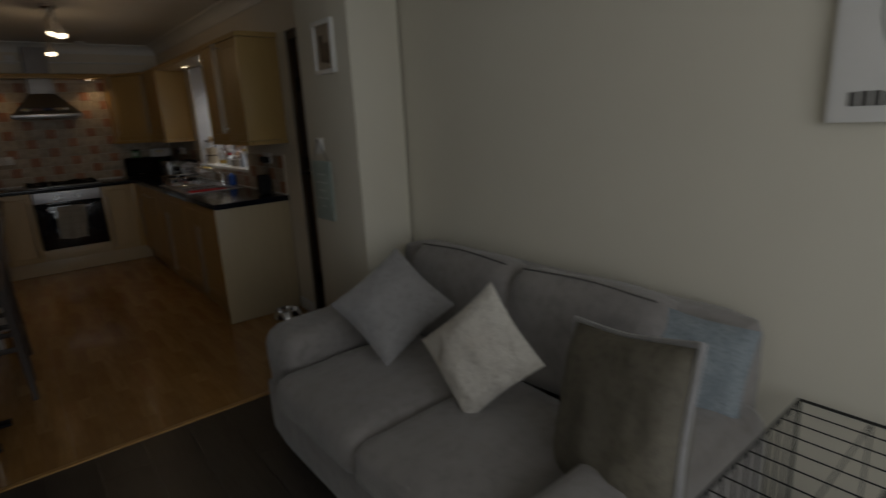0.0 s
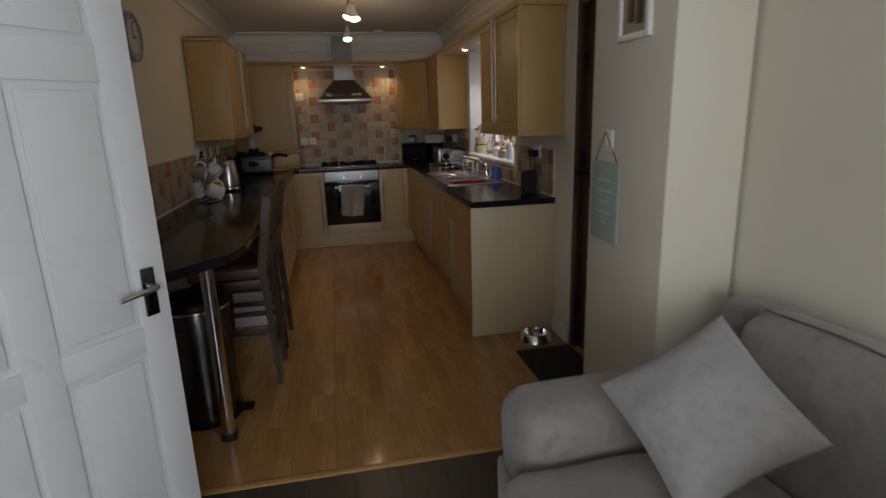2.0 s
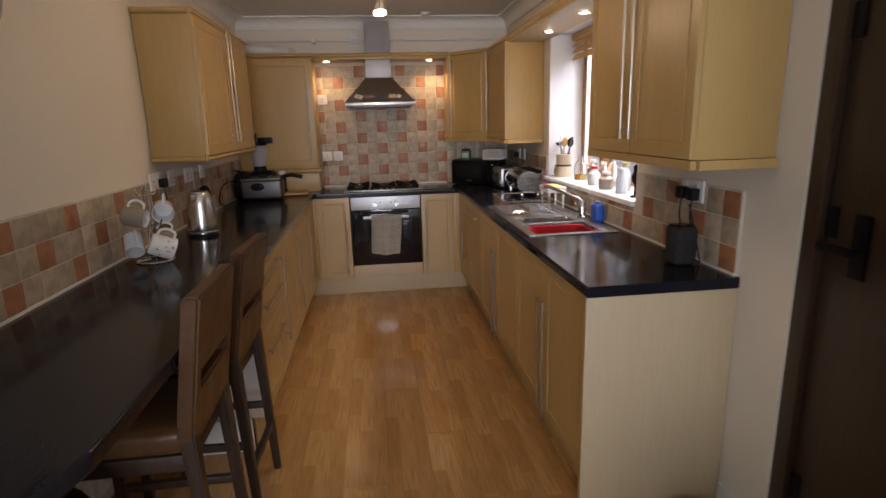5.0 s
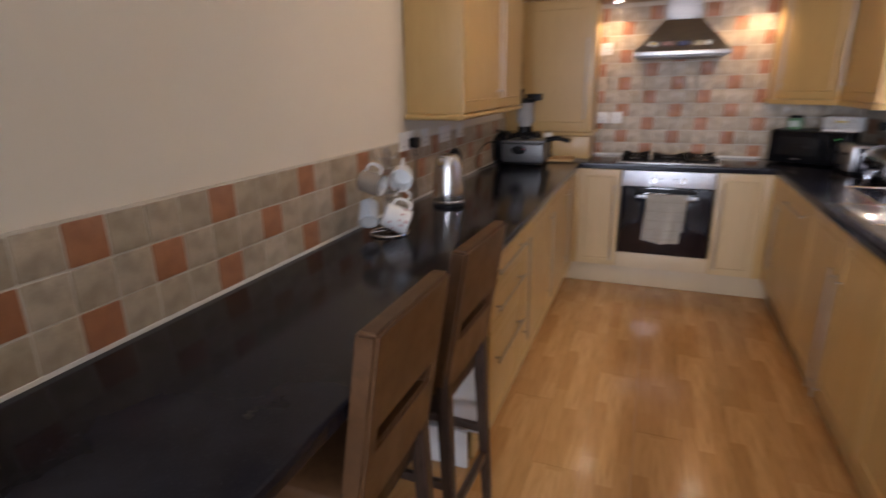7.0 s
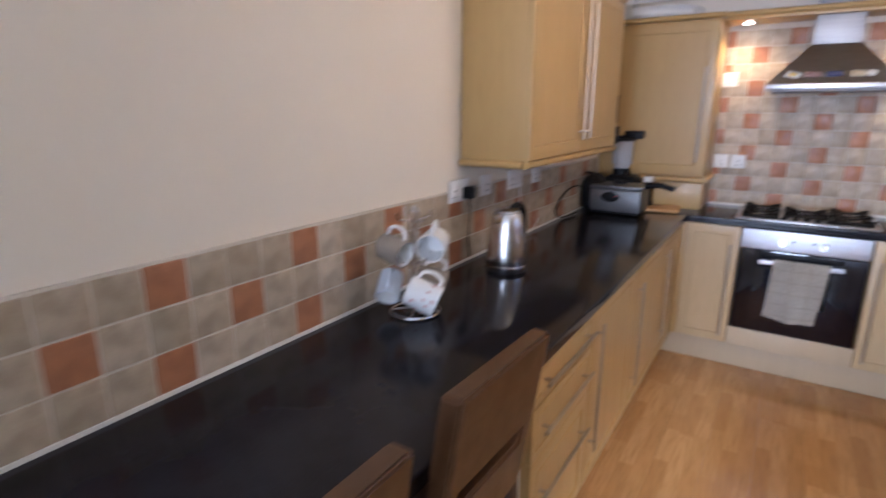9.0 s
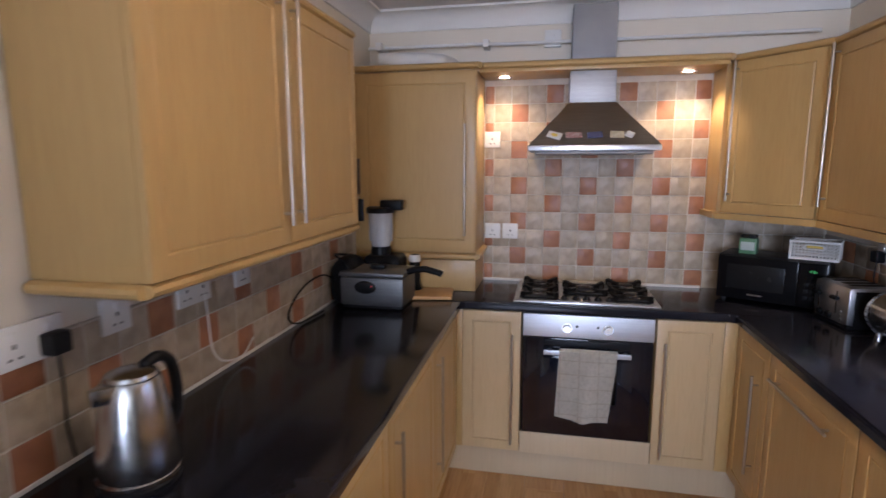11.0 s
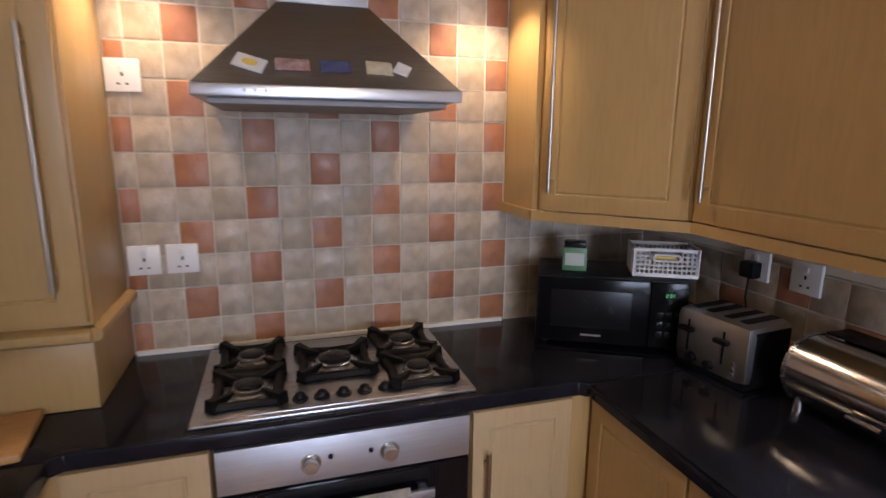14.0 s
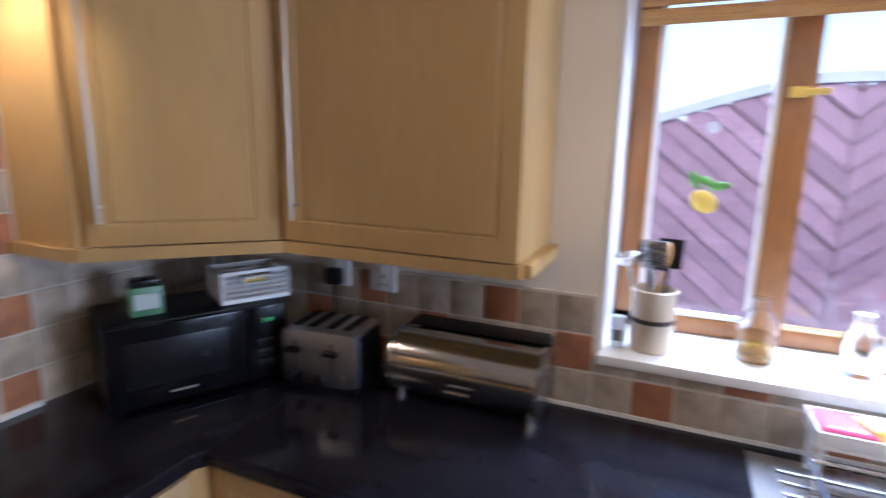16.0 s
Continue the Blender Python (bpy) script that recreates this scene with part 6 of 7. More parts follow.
F0, F1, G0, G1 = SKX0 - 0.014, SKX1 + 0.012, SKY0 - 0.014, SKY1 + 0.014
part("rim", new_bm((F0, F1, G0, 5.235, 0.0005, 0.006), (F0, F1, 5.505, 5.540, 0.0005, 0.006), (F0, 1.555, 5.235, 5.505, 0.0005, 0.006), (1.905, F1, 5.235, 5.505, 0.0005, 0.006), (F0, 1.575, 5.540, 5.690, 0.0005, 0.006), (1.885, F1, 5.540, 5.690, 0.0005, 0.006), bevel=0.0022), STEEL_H, sk)
part("bowl", bowl_bm(1.555, 1.905, 5.235, 5.505, 0.17, 0.05), STEEL, sk)
part("half_bowl", bowl_bm(1.575, 1.885, 5.540, 5.690, 0.12, 0.04), STEEL, sk)
part("drainer", new_bm((F0, F1, 5.690, G1, 0.0005, 0.006), bevel=0.0022), STEEL_H, sk)
for i in range(9):
    x = 1.575 + i * 0.042
    part("drainer_rib", new_bm((x, x + 0.016, 5.74, 6.15, 0.0062, 0.0105), bevel=0.002), STEEL_H, sk)
wb = thing("washing_up_bowl", pose(0, 0, CT), "red plastic washing-up bowl in the sink", "bowl")
part("tub", bowl_bm(1.578, 1.882, 5.256, 5.484, 0.135, 0.045), RED, wb, m=pose(0, 0, -0.008))
tp = thing("mixer_tap", pose(1.935, 5.60, CT + 0.006), "chrome mixer tap with a swan spout", "tap")
part("body", lathe(bmesh.new(), [(0, 0), (0.030, 0), (0.030, 0.008), (0.022, 0.014), (0.021, 0.09), (0.016, 0.10), (0, 0.10)], 24), CHROME, tp)
part("spout", bent(bmesh.new(), smooth_path([(0, 0, 0.085), (-0.015, 0.012, 0.105), (-0.06, 0.05, 0.130), (-0.12, 0.10, 0.158), (-0.16, 0.135, 0.172), (-0.175, 0.147, 0.162)]), 0.011, 12), CHROME, tp)
for s in (-1, 1):
    part("lever", bent(bmesh.new(), [(0, s * 0.018, 0.055), (0, s * 0.045, 0.06), (-0.01, s * 0.075, 0.075)], 0.007, 10), CHROME, tp)
rk = thing("dish_rack", pose(0, 0, CT + 0.011), "chrome wire dish rack on the drainer", "dish rack")
for z in (0.008, 0.085):
    part("rail", bent(bmesh.new(), [(1.53, 5.73, z), (1.82, 5.73, z), (1.82, 6.12, z), (1.53, 6.12, z), (1.53, 5.73, z)], 0.004, 8), CHROME, rk)
for i in range(10):
    y = 5.75 + i * 0.039
    part("wire", bent(bmesh.new(), [(1.53, y, 0.085), (1.535, y, 0.010), (1.66, y, 0.010), (1.665, y, 0.050), (1.67, y, 0.010), (1.815, y, 0.010), (1.82, y, 0.085)], 0.0022, 6), CHROME, rk)
so = thing("washing_up_liquid", pose(1.985, 5.50, CT), "blue plastic bottle behind the sink", "bottle")
part("bottle", soft(0.058, 0.080, 0.100, 0.016, cuts=6, wobble=0.0), BLUE, so, m=pose(0, 0, 0.001))
part("cap", lathe(bmesh.new(), [(0, 0.099), (0.016, 0.099), (0.015, 0.110), (0.010, 0.114), (0, 0.115)], 16), BLUE, so)
bsn = thing("sink_caddy", pose(1.90, 6.02, CT + 0.011), "white sink caddy with pink and yellow cloths", "caddy")
part("tray", new_bm((-0.06, 0.06, -0.09, 0.09, 0.10, 0.108), (-0.06, -0.055, -0.09, 0.09, 0.108, 0.135), (0.055, 0.06, -0.09, 0.09, 0.108, 0.135), (-0.055, 0.055, -0.09, -0.085, 0.108, 0.135), (-0.055, 0.055, 0.085, 0.09, 0.108, 0.135), (-0.05, -0.04, -0.08, -0.07, 0, 0.1), (0.04, 0.05, -0.08, -0.07, 0, 0.1), (-0.05, -0.04, 0.07, 0.08, 0, 0.1), (0.04, 0.05, 0.07, 0.08, 0, 0.1), bevel=0.002), PLASTIC_W, bsn)
solid("cleaning_cloth", soft(0.09, 0.10, 0.032, 0.014, wobble=0.008, cuts=7, seed=51.0), PINK, "bright pink cloth in the sink caddy", "cloth", m=pose(1.895, 6.055, CT + 0.120))
solid("sponge", soft(0.065, 0.105, 0.034, 0.010, wobble=0.004, cuts=6, seed=53.0), YELLOW, "yellow sponge in the sink caddy", "sponge", m=pose(1.905, 5.985, CT + 0.120, 6, 0, 20))
spk = thing("smart_speaker", pose(1.940, 4.59, CT), "black cloth-covered speaker on the worktop", "speaker")
part("body", soft(0.092, 0.092, 0.148, 0.018, cuts=8, wobble=0.0), MATTING, spk, m=pose(0, 0, 0.002))
part("top_plate", new_bm((-0.036, 0.036, -0.036, 0.036, 0.1502, 0.153), bevel=0.001), GLOSS_BLACK, spk)
part("lead", bent(bmesh.new(), [(0.046, -0.01, 0.02), (0.060, -0.04, 0.008), (0.066, -0.01, 0.05), (0.058, 0.06, 0.22)], 0.003, 8), BLACK, spk)

# ---- window sill ----
SZ = WZ0 + 0.0145
pot = thing("utensil_pot", pose(2.115, 6.425, SZ), "beige stoneware jar full of cooking utensils", "utensil pot")
part("jar", lathe(bmesh.new(), [(0, 0), (0.050, 0), (0.053, 0.01), (0.053, 0.150), (0.056, 0.157), (0.051, 0.160), (0.048, 0.15), (0.047, 0.01), (0, 0.008)], 32), STONEWARE, pot)
part("band", lathe(bmesh.new(), [(0.0535, 0.075), (0.0545, 0.077), (0.0545, 0.085), (0.0535, 0.087)], 32), WENGE, pot)


def utensil(name, x, y, rz, tilt, head, material, label):
    u = thing(name, pose(2.115 + x, 6.425 + y, SZ + 0.012, tilt, 0, rz), label, "utensil", "utensils in the pot")
    part("shaft", rod(bmesh.new(), (0, 0, 0), (0, 0, 0.21), 0.005, seg=10), material, u)
    if head == "ladle":
        part("cup", lathe(bmesh.new(), [(0, 0.205), (0.022, 0.212), (0.034, 0.235), (0.030, 0.236), (0.020, 0.217), (0, 0.211)], 20), CHROME, u)
    elif head == "turner":
        part("blade", new_bm((-0.030, 0.030, -0.002, 0.002, 0.20, 0.275), bevel=0.0012), material, u)
    else:
        bm = bmesh.new()
        bmesh.ops.create_uvsphere(bm, u_segments=18, v_segments=10, radius=1, matrix=Matrix.LocRotScale((0, 0, 0.235), None, (0.024, 0.008, 0.036)))
        part("bowl", bm, material, u)


utensil("ladle", 0.018, 0.022, 30, -14, "ladle", CHROME, "steel ladle standing in the pot")
utensil("fish_slice", -0.012, -0.018, 80, 13, "turner", BLACK, "black fish slice standing in the pot")
utensil("serving_spoon", 0.015, -0.018, 140, 16, "spoon", BLACK, "black serving spoon standing in the pot")
utensil("wooden_spoon", -0.015, 0.015, 200, -9, "spoon", BEECH, "wooden spoon standing in the pot")
utensil("palette_knife", 0.0, 0.0, 250, 6, "turner", STEEL, "steel slice standing in the pot")
clk = thing("sill_timer", pose(2.090, 6.503, SZ), "small pale blue-grey timer on the sill", "timer")
part("body", soft(0.028, 0.040, 0.085, 0.010, cuts=5, wobble=0), CERAMIC_BLUE, clk)
part("face", new_bm((-0.0165, -0.0140, -0.012, 0.012, 0.020, 0.050), bevel=0.001), INK, clk)
ob = thing("oil_bottle", pose(2.150, 6.185, SZ), "clear glass bottle a third full of golden oil", "bottle")
part("glass", lathe(bmesh.new(), [(0, 0.001), (0.040, 0.001), (0.044, 0.01), (0.044, 0.095), (0.030, 0.118), (0.019, 0.128), (0.019, 0.155), (0.024, 0.158), (0.0165, 0.158), (0.0165, 0.128), (0.028, 0.114), (0.0415, 0.093), (0.0415, 0.006), (0, 0.004)], 32), GLASS, ob)
part("oil", lathe(bmesh.new(), [(0, 0.0045), (0.0405, 0.0065), (0.0405, 0.040), (0, 0.040)], 32), OIL, ob)
sc = thing("suncatcher", pose(RX + 0.262, 6.345, 0), "yellow lemon suncatcher with green leaves stuck to the pane", "suncatcher")
lm = bmesh.new()
bmesh.ops.create_uvsphere(lm, u_segments=20, v_segments=12, radius=1, matrix=Matrix.LocRotScale((0, -0.015, 1.435), Euler((0.6, 0, 0)), (0.004, 0.036, 0.028)))
part("lemon", lm, YELLOW, sc)
lf = bmesh.new()
for dy, dz, rot in ((-0.02, 1.488, 0.5), (-0.05, 1.478, -0.2), (0.012, 1.492, 1.2)):
    bmesh.ops.create_uvsphere(lf, u_segments=12, v_segments=8, radius=1, matrix=Matrix.LocRotScale((0, dy, dz), Euler((rot, 0, 0)), (0.003, 0.026, 0.011)))
part("leaf", lf, LEAF, sc)
part("sucker", rod(bmesh.new(), (-0.003, -0.02, 1.63), (0.004, -0.02, 1.63), 0.016, seg=18), JUG, sc)
random.seed(11)
for k, (y, x, r, h, mtl, what) in enumerate(((5.98, 2.15, 0.032, 0.13, GLASS, "clear glass jar"), (5.86, 2.11, 0.036, 0.10, JUG, "frosted plastic tub"), (5.74, 2.17, 0.030, 0.16, GLASS, "clear glass bottle"), (5.66, 2.10, 0.040, 0.085, CERAMIC_TAUPE, "dark stoneware dish"), (5.55, 2.16, 0.033, 0.14, JUG, "frosted plastic bottle"), (5.46, 2.10, 0.030, 0.12, CERAMIC_BLUE, "pale blue bottle"), (5.90, 2.19, 0.027, 0.12, GLASS, "clear glass bottle"))):
    j = thing("jar" if r > 0.031 else "bottle", pose(x, y, SZ), what + " on the window sill", "jar" if r > 0.031 else "bottle", "jars on the sill")
    part("body", lathe(bmesh.new(), [(0, 0.001), (r, 0.001), (r * 1.05, 0.01), (r * 1.05, h * 0.7), (r * 0.6, h * 0.86), (r * 0.55, h), (0, h)], 24), mtl, j)
    part("cap", lathe(bmesh.new(), [(r * 0.58, h + 0.0005), (r * 0.60, h + 0.016), (0, h + 0.018)], 20), (PLASTIC_W, RED, STEEL, PLASTIC_W, YELLOW, PLASTIC_W, PLASTIC_W)[k], j)
figure = thing("bird_ornament", pose(2.10, 5.30, SZ), "small black wrought ornament on the sill", "ornament")
part("body", lathe(bmesh.new(), [(0, 0), (0.026, 0), (0.026, 0.006), (0.008, 0.012), (0.007, 0.06), (0.022, 0.085), (0.024, 0.11), (0.012, 0.13), (0.016, 0.15), (0.010, 0.165), (0, 0.168)], 20), IRON, figure)

# ---- ceiling: bar of spotlights, sensor; things above the cupboards ----
cl = thing("ceiling_spotlight_bar", pose(0.868, 0, 0), "chrome ceiling bar with lit swivel spotlights", "ceiling light")
part("rose", lathe(bmesh.new(), [(0, 0), (0.055, 0), (0.055, -0.018), (0.045, -0.028), (0, -0.028)], 28, (0, 5.66, CZ - 0.0005)), CHROME, cl)
part("bar", rod(bmesh.new(), (0, 5.30, 2.345), (0, 6.0, 2.345), 0.011, seg=14), CHROME, cl)
part("stem", rod(bmesh.new(), (0, 5.66, 2.345), (0, 5.66, 2.373), 0.012), CHROME, cl)
for y, z, tx_, ty in ((5.40, 2.17, 0.12, -0.35), (5.44, 2.19, -0.3, -0.15), (5.90, 2.10, 0.0, -0.30)):
    h = thing("head", pose(0, 0, 0), "", "")
    h.parent = cl
    d = Vector((tx_, ty, -1)).normalized()
    c = Vector((0.02 * (1 if tx_ > 0 else -1), y, z))
    bm = bmesh.new()
    rod(bm, c - d * 0.075, c - d * 0.015, 0.016, 0.024, seg=18)
    rod(bm, c - d * 0.015, c + d * 0.030, 0.024, 0.040, seg=22, caps=False)
    q = part("shade", bm, CHROME, h)
    part("arm", bent(bmesh.new(), [(0, y, 2.345), tuple(c - d * 0.085), tuple(c - d * 0.06)], 0.006, 8), CHROME, h)
    b = bmesh.new()
    bmesh.ops.create_uvsphere(b, u_segments=20, v_segments=12, radius=0.031, matrix=Matrix.Translation(c + d * 0.016))
    part("bulb", b, BULB, h, "lit bulb")
sd = thing("smoke_alarm", pose(1.27, 7.62, CZ - 0.0005), "small white disc alarm on the ceiling", "smoke alarm")
part("body", lathe(bmesh.new(), [(0, 0), (0.045, 0), (0.045, -0.012), (0.036, -0.024), (0, -0.026)], 28), PLASTIC_W, sd)
tb = thing("fused_switch", pose(0.60, BY - 0.001, 2.18), "white switch box on the wall above the cupboards", "switch")
part("box", new_bm((0, 0.086, -0.032, 0, 0, 0.086), bevel=0.004), PLASTIC_W, tb)
part("rocker", new_bm((0.032, 0.054, -0.036, -0.032, 0.025, 0.061), bevel=0.002), PLASTIC_W, tb)
pipe = thing("flue_pipe", pose(0, 0, 0), "pale flue and pipes lying on top of the cupboards", "pipe")
part("flue", bent(bmesh.new(), [(-0.25, 7.62, 2.106), (-0.05, 7.64, 2.106), (0.06, 7.70, 2.106), (0.10, 7.81, 2.106)], 0.042, 16), PLASTIC_W, pipe)
part("pipe", bent(bmesh.new(), [(-0.36, 7.76, 2.20), (0.25, 7.76, 2.20), (0.40, 7.79, 2.20), (1.9, 7.79, 2.20)], 0.009, 10), PLASTIC_W, pipe)
part("bracket", new_bm((0.28, 0.31, 7.74, 7.839, 2.18, 2.22)), PLASTIC_W, pipe)
part("bracket", new_bm((-0.30, -0.27, 7.70, 7.839, 2.18, 2.22)), PLASTIC_W, pipe)
tray = thing("oven_tray", pose(-0.22, 5.98, UZ1 + 0.006), "dark tray stored on top of the wall cabinet", "tray")
part("tray", new_bm((-0.14, 0.10, -0.20, 0.20, 0.0, 0.010), (-0.14, -0.13, -0.20, 0.20, 0.010, 0.045), (0.09, 0.10, -0.20, 0.20, 0.010, 0.045), (-0.13, 0.09, -0.20, -0.19, 0.010, 0.045), (-0.13, 0.09, 0.19, 0.20, 0.010, 0.045), bevel=0.002), BLACK, tray)

# ---- outdoors, seen through the kitchen window ----
structure("ground", new_bm((-60, 80, -60, 80, -0.40, -0.145)), PAVING, "concrete paving and ground outside")
gw = thing("garden_fence", pose(5.0, 5.39, 0), "arched purple-stained timber fence of chevron boards", "fence")


def arch_top(d):
    """Height of the fence's arched top at a distance from its middle."""
    return 2.02 if d < 0.16 else 2.02 - 0.30 * ((d - 0.16) / 1.15) ** 1.35 if d < 1.31 else max(0.9, 1.72 - 0.33 * (d - 1.31))


back = bmesh.new()
for k in range(40):
    y = -4.0 + k * 0.2
    box(back, 0.012, 0.030, y, y + 0.2, -0.145, arch_top(abs(y + 0.1)) - 0.04)
part("backing", back, FENCE_DARK, gw)
for k in range(26):
    y0, y1 = -2.6 + k * 0.2, -2.4 + k * 0.2
    z0, z1 = arch_top(abs(y0)), arch_top(abs(y1))
    bm = bmesh.new()
    vs = [bm.verts.new((x, y, z + d)) for y, z in ((y0 + 0.001, z0), (y1 - 0.001, z1)) for x in (-0.035, 0.06) for d in (-0.02, 0.045)]
    for q in ((0, 1, 3, 2), (4, 6, 7, 5), (0, 4, 5, 1), (2, 3, 7, 6), (0, 2, 6, 4), (1, 5, 7, 3)):
        bm.faces.new([vs[i] for i in q])
    part("capping", bm, COPING, gw)
random.seed(12)
for side in (-1, 1):
    for k in range(26):
        c0 = -2.35 + k * 0.172
        gap = 0.008 + random.uniform(0, 0.010)
        lean = random.uniform(-0.006, 0.006)
        span = []
        for i in range(66):
            d = i * 0.04
            top = arch_top(d) - 0.022
            lo, hi = max(-0.14, min(top, c0 + d * 0.84)), max(-0.14, min(top, c0 + 0.172 - gap + d * 0.84))
            if hi - lo > 0.004:
                span.append((side * max(d, 0.004), lo, hi))
        if len(span) < 2:
            continue
        bm = bmesh.new()
        front = [[bm.verts.new((x, y, z)) for z, x in ((lo, -0.022 + lean), (hi, -0.008 + lean), (hi, 0.011), (lo, 0.011))] for y, lo, hi in span]
        for r0, r1 in zip(front, front[1:]):
            for e in range(4):
                bm.faces.new((r0[e], r1[e], r1[(e + 1) % 4], r0[(e + 1) % 4]))
        bm.faces.new(front[0]), bm.faces.new(front[-1][::-1])
        bmesh.ops.recalc_face_normals(bm, faces=bm.faces[:])
        part("board", bm, FENCE, gw)
nb = thing("neighbour_wall", pose(0, 8.35, 0), "pale painted brick side wall next door", "wall", kind="structure")
part("wall", new_bm((2.36, 4.9, 0.012, 0.25, -0.145, 4.2)), MORTAR, nb)
pale_me = mesh_of("pale_brick", new_bm((0.0, 0.215, 0.0, 0.05, 0.0, 0.065), bevel=0.003), RENDER_GREY)
prest = bmesh.new()
for row in range(56):
    z = -0.14 + row * 0.075
    for k in range(11):
        x = 2.37 + k * 0.225 + (0.1125 if row % 2 else 0)
        if 1.0 < z < 2.4:
            b = new("brick", pale_me)
            b.parent, b.location = nb, (x, 0, z)
        else:
            box(prest, x, x + 0.215, 0, 0.05, z, z + 0.065)
tagged(part("other_bricks", prest, RENDER_GREY, nb), "pale painted bricks", kind="stuff")

# ---- wall tiles: 100 mm tumbled tiles, one terracotta in four ----
PITCH = 0.0985


def tile_mesh(name, material, seed):
    """One tumbled tile, face towards -y, centred on x and z, with a soft uneven edge."""
    bm = box(bmesh.new(), -0.0475, 0.0475, -0.007, 0.0, -0.0475, 0.0475)
    bmesh.ops.bevel(bm, geom=[e for e in bm.edges if any(v.co.y < -0.005 for v in e.verts)], offset=0.0045, segments=2, affect="EDGES", profile=0.6)
    random.seed(seed)
    for v in bm.verts:
        v.co.x += random.uniform(-0.0009, 0.0009)
        v.co.z += random.uniform(-0.0009, 0.0009)
        if v.co.y < -0.005:
            v.co.y += random.uniform(-0.0007, 0.0007)
    return mesh_of(name, bm, material)


BEIGE_ME = [tile_mesh("tile", TILE_BEIGE, k) for k in range(5)]
TERRA_ME = [tile_mesh("tile", TILE_TERRA, 20 + k) for k in range(3)]


def tile_run(parent, place, turn, cols, z_of, rows, terra, skip=None, pitch=PITCH):
    """Tiles as pieces of a wall panel; place(c) is the ground point of column c, terra(c, r) tells the red ones."""
    random.seed(77)
    for c in cols:
        for r in rows:
            if skip and skip(c, r):
                continue
            t = new("tile", random.choice(TERRA_ME if terra(c, r) else BEIGE_ME))
            t.parent = parent
            x, y = place(c)
            t.matrix_basis = pose(x, y, z_of(r), random.uniform(-0.5, 0.5), random.uniform(-0.4, 0.4), turn) @ Matrix.Diagonal((pitch / PITCH, 1, random.choice((1, -1)), 1))


ROW0 = CT + 0.052
# left wall: three courses from the worktop
tl = thing("tiled_splashback_left", pose(0, 0, 0), "beige and terracotta tumbled wall tiles", "wall tiles", kind="structure")
part("grout", new_bm((LX + 0.0005, LX + 0.0105, 3.225, 7.51, CT + 0.0005, CT + 0.302)), GROUT, tl)
tile_run(tl, lambda c: (LX + 0.0065, 4.0565 + c * PITCH), 90, range(-8, 35), lambda r: ROW0 + r * PITCH, range(3), lambda c, r: (c % 4 == 0 and r != 1) or (c % 4 == 2 and r == 1))
# back wall behind the hob, and low in the corner
tb2 = thing("tiled_splashback_back", pose(0, 0, 0), "beige and terracotta tumbled wall tiles behind the hob", "wall tiles", kind="structure")
part("grout", new_bm((0.284, 1.447, BY - 0.0105, BY - 0.0005, CT + 0.0005, 2.029), (1.448, RX - 0.008, BY - 0.0105, BY - 0.0005, CT + 0.0005, 1.30)), GROUT, tb2)
BP = 0.0937
tile_run(tb2, lambda c: (0.478 + c * BP, BY - 0.0065), 0, range(-1, 10), lambda r: 0.957 + r * PITCH, range(11), lambda c, r: c % 2 == 0 and (c // 2 + r) % 2 == 1, pitch=BP)
half = thing("tiled_splashback_corner", pose(0, 0, 0), "beige wall tiles behind the microwave", "wall tiles", kind="structure")
tile_run(half, lambda c: (0.478 + c * BP, BY - 0.0065), 0, range(10, 17), lambda r: 0.957 + r * PITCH, range(4), lambda c, r: c % 2 == 0 and (c // 2 + r) % 2 == 1 and c < 12, pitch=BP)
for r in range(4, 11):
    t = new("tile", TERRA_ME[r % 3] if r % 2 == 0 else BEIGE_ME[r % 5])
    t.parent = tb2
    t.matrix_basis = pose(1.4075, BY - 0.0064, 0.957 + r * PITCH) @ Matrix.Diagonal((0.77, 1, 1, 1))
random.seed(9)
for r in range(11):
    t = new("tile", TERRA_ME[r % 3] if r % 2 == 0 else BEIGE_ME[r % 5])
    t.parent = tb2
    t.matrix_basis = pose(0.3115, BY - 0.0064, 0.957 + r * PITCH) @ Matrix.Diagonal((0.52, 1, 1, 1))
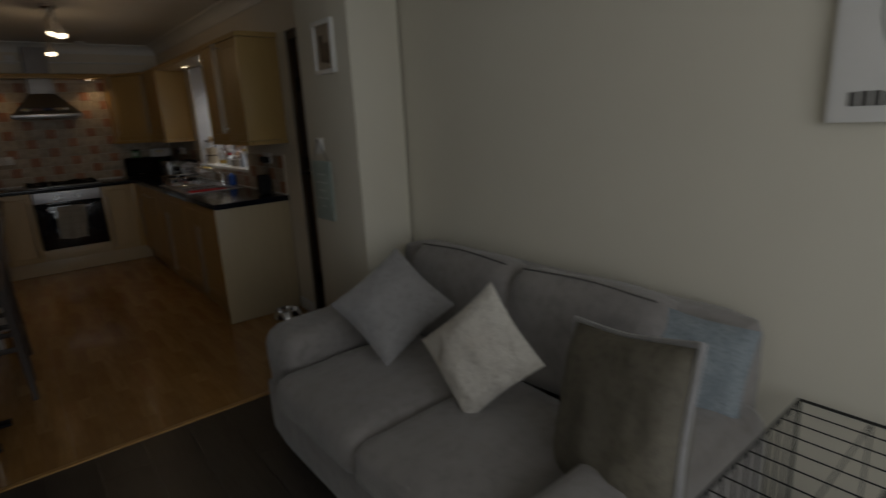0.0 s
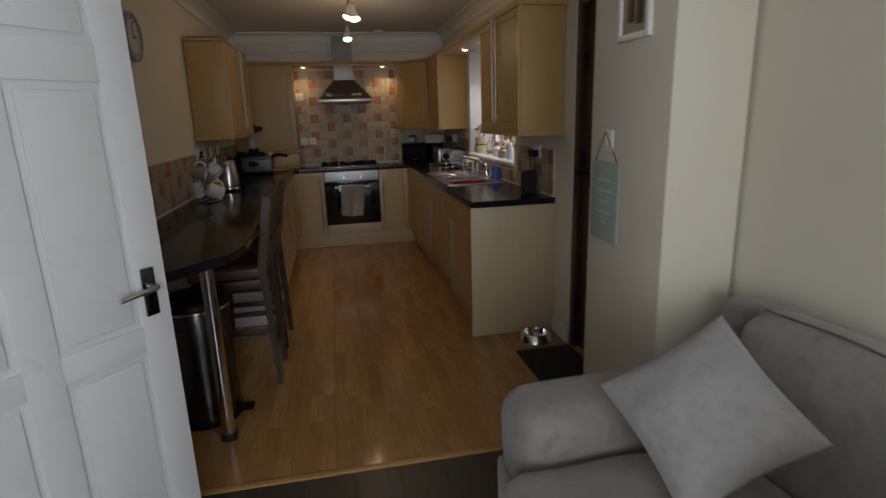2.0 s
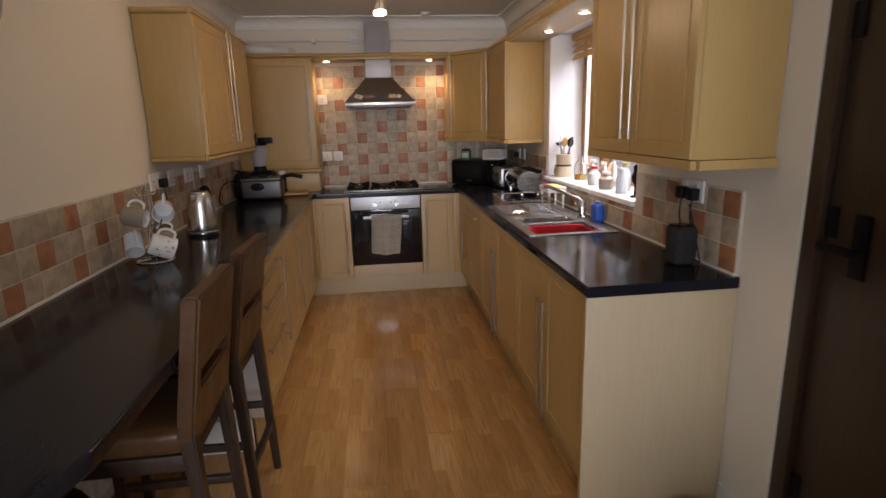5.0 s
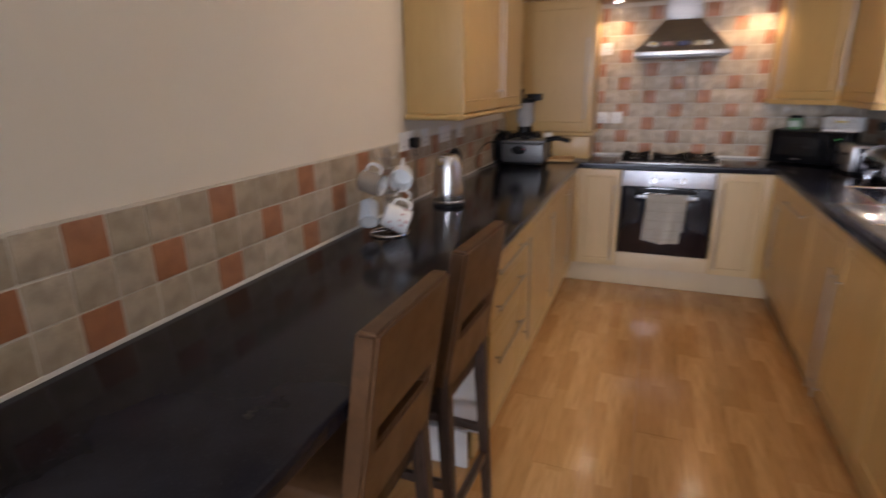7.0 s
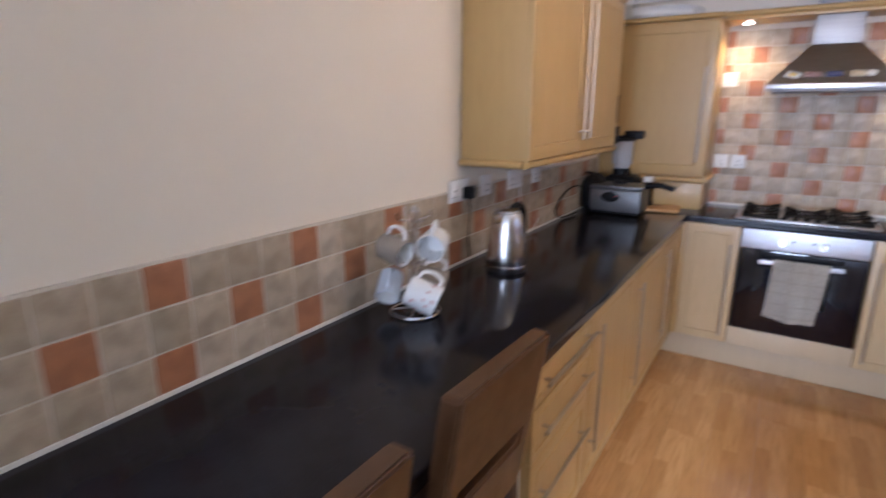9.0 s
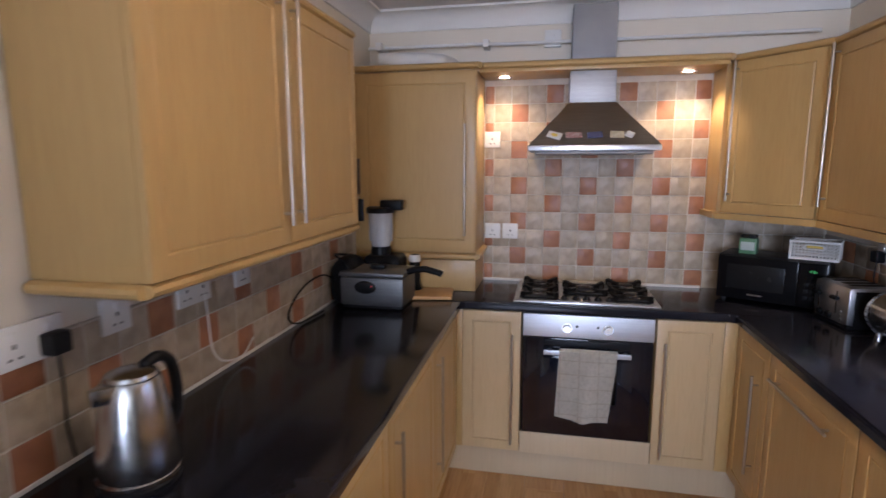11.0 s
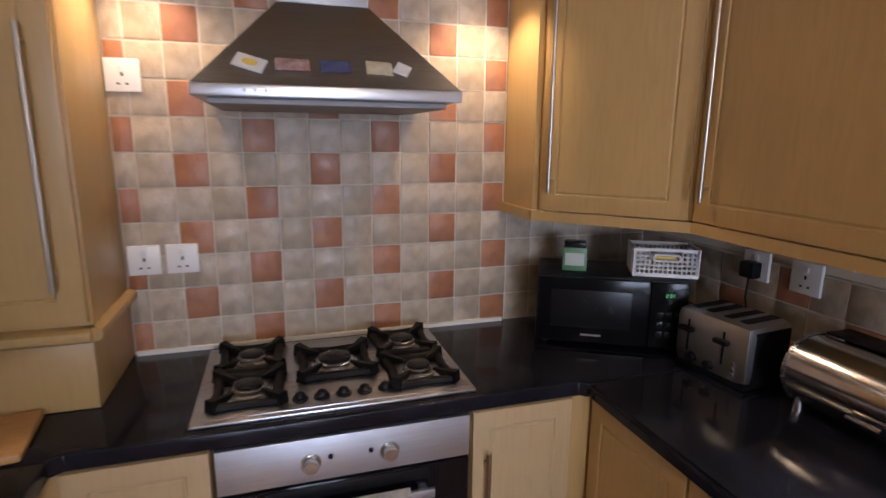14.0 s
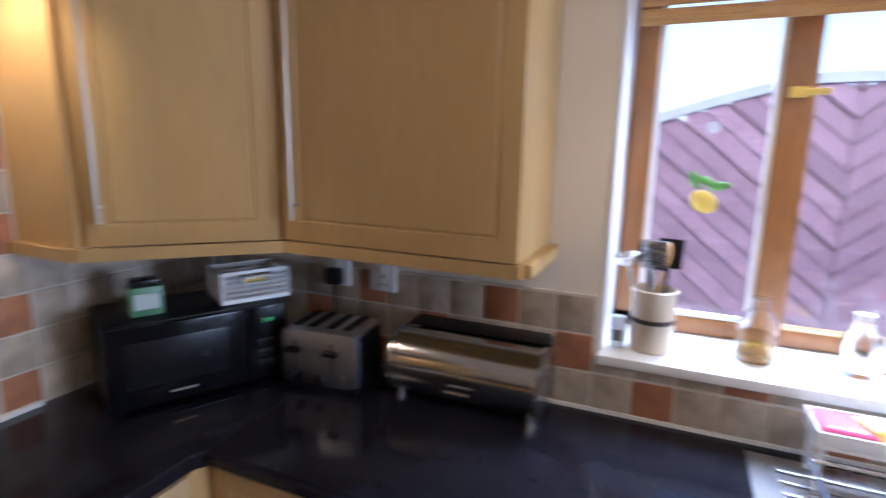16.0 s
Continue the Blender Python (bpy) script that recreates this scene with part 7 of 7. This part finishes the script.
# right wall either side of and below the window
tr = thing("tiled_splashback_right", pose(0, 0, 0), "beige and terracotta tumbled wall tiles round the window", "wall tiles", kind="structure")
part("grout", new_bm((RX - 0.0105, RX - 0.0005, 4.385, WY0 - 0.005, CT + 0.0005, CT + 0.302), (RX - 0.0105, RX - 0.0005, WY1 + 0.005, 7.832, CT + 0.0005, CT + 0.302), (RX - 0.0105, RX - 0.0005, WY0 - 0.005, WY1 + 0.005, CT + 0.0005, WZ0 - 0.014)), GROUT, tr)
tile_run(tr, lambda c: (RX - 0.0065, 4.436 + c * PITCH), -90, range(0, 34), lambda r: ROW0 + r * PITCH, range(3), lambda c, r: (c % 4 == 0 and r != 1) or (c % 4 == 2 and r == 1), skip=lambda c, r: r >= 1 and WY0 - 0.045 < 4.436 + c * PITCH < WY1 + 0.045)
random.seed(13)
for c in range(8, 22):
    y = 4.436 + c * PITCH
    if WY0 - 0.045 < y < WY1 + 0.045:
        t = new("tile", TERRA_ME[c % 3] if c % 4 == 2 else BEIGE_ME[c % 5])
        t.parent = tr
        t.matrix_basis = pose(RX - 0.0064, y, ROW0 + 0.0755, 0, 0, -90) @ Matrix.Diagonal((1, 1, 0.46, 1))

# ---- floors laid board by board ----
def boards(name, label, material, x0, x1, y0, y1, w, length, stagger):
    th = thing(name, pose(0, 0, 0), label, "floor", kind="structure")
    meshes = {}
    x, col = x0, 0
    while x < x1 - 0.005:
        ww = min(w, x1 - x)
        y = y0 - (col * stagger) % length
        while y < y1:
            a, b = max(y, y0), min(y + length, y1)
            if b - a > 0.01:
                key = (round(ww, 4), round(b - a, 4))
                if key not in meshes:
                    bm = bmesh.new()
                    box(bm, 0.0004, ww - 0.0004, 0.0004, b - a - 0.0004, -0.012, 0.0)
                    bmesh.ops.bevel(bm, geom=[e for e in bm.edges if all(v.co.z > -0.001 for v in e.verts)], offset=0.0007, segments=1, affect="EDGES")
                    meshes[key] = mesh_of("floorboard", bm, material)
                ob = new("floorboard", meshes[key])
                ob.parent, ob.location = th, (x, a, 0)
            y += length
        x += w
        col += 1


boards("floor_kitchen", "golden oak strip laminate floor", OAK_FLOOR, LX, RX + 0.03, 3.163, BY, 0.19, 1.285, 0.47)
boards("floor_living", "dark grey-brown laminate floor", DARK_FLOOR, LX - 0.12, SX, -0.9, 3.163, 0.19, 1.285, 0.52)
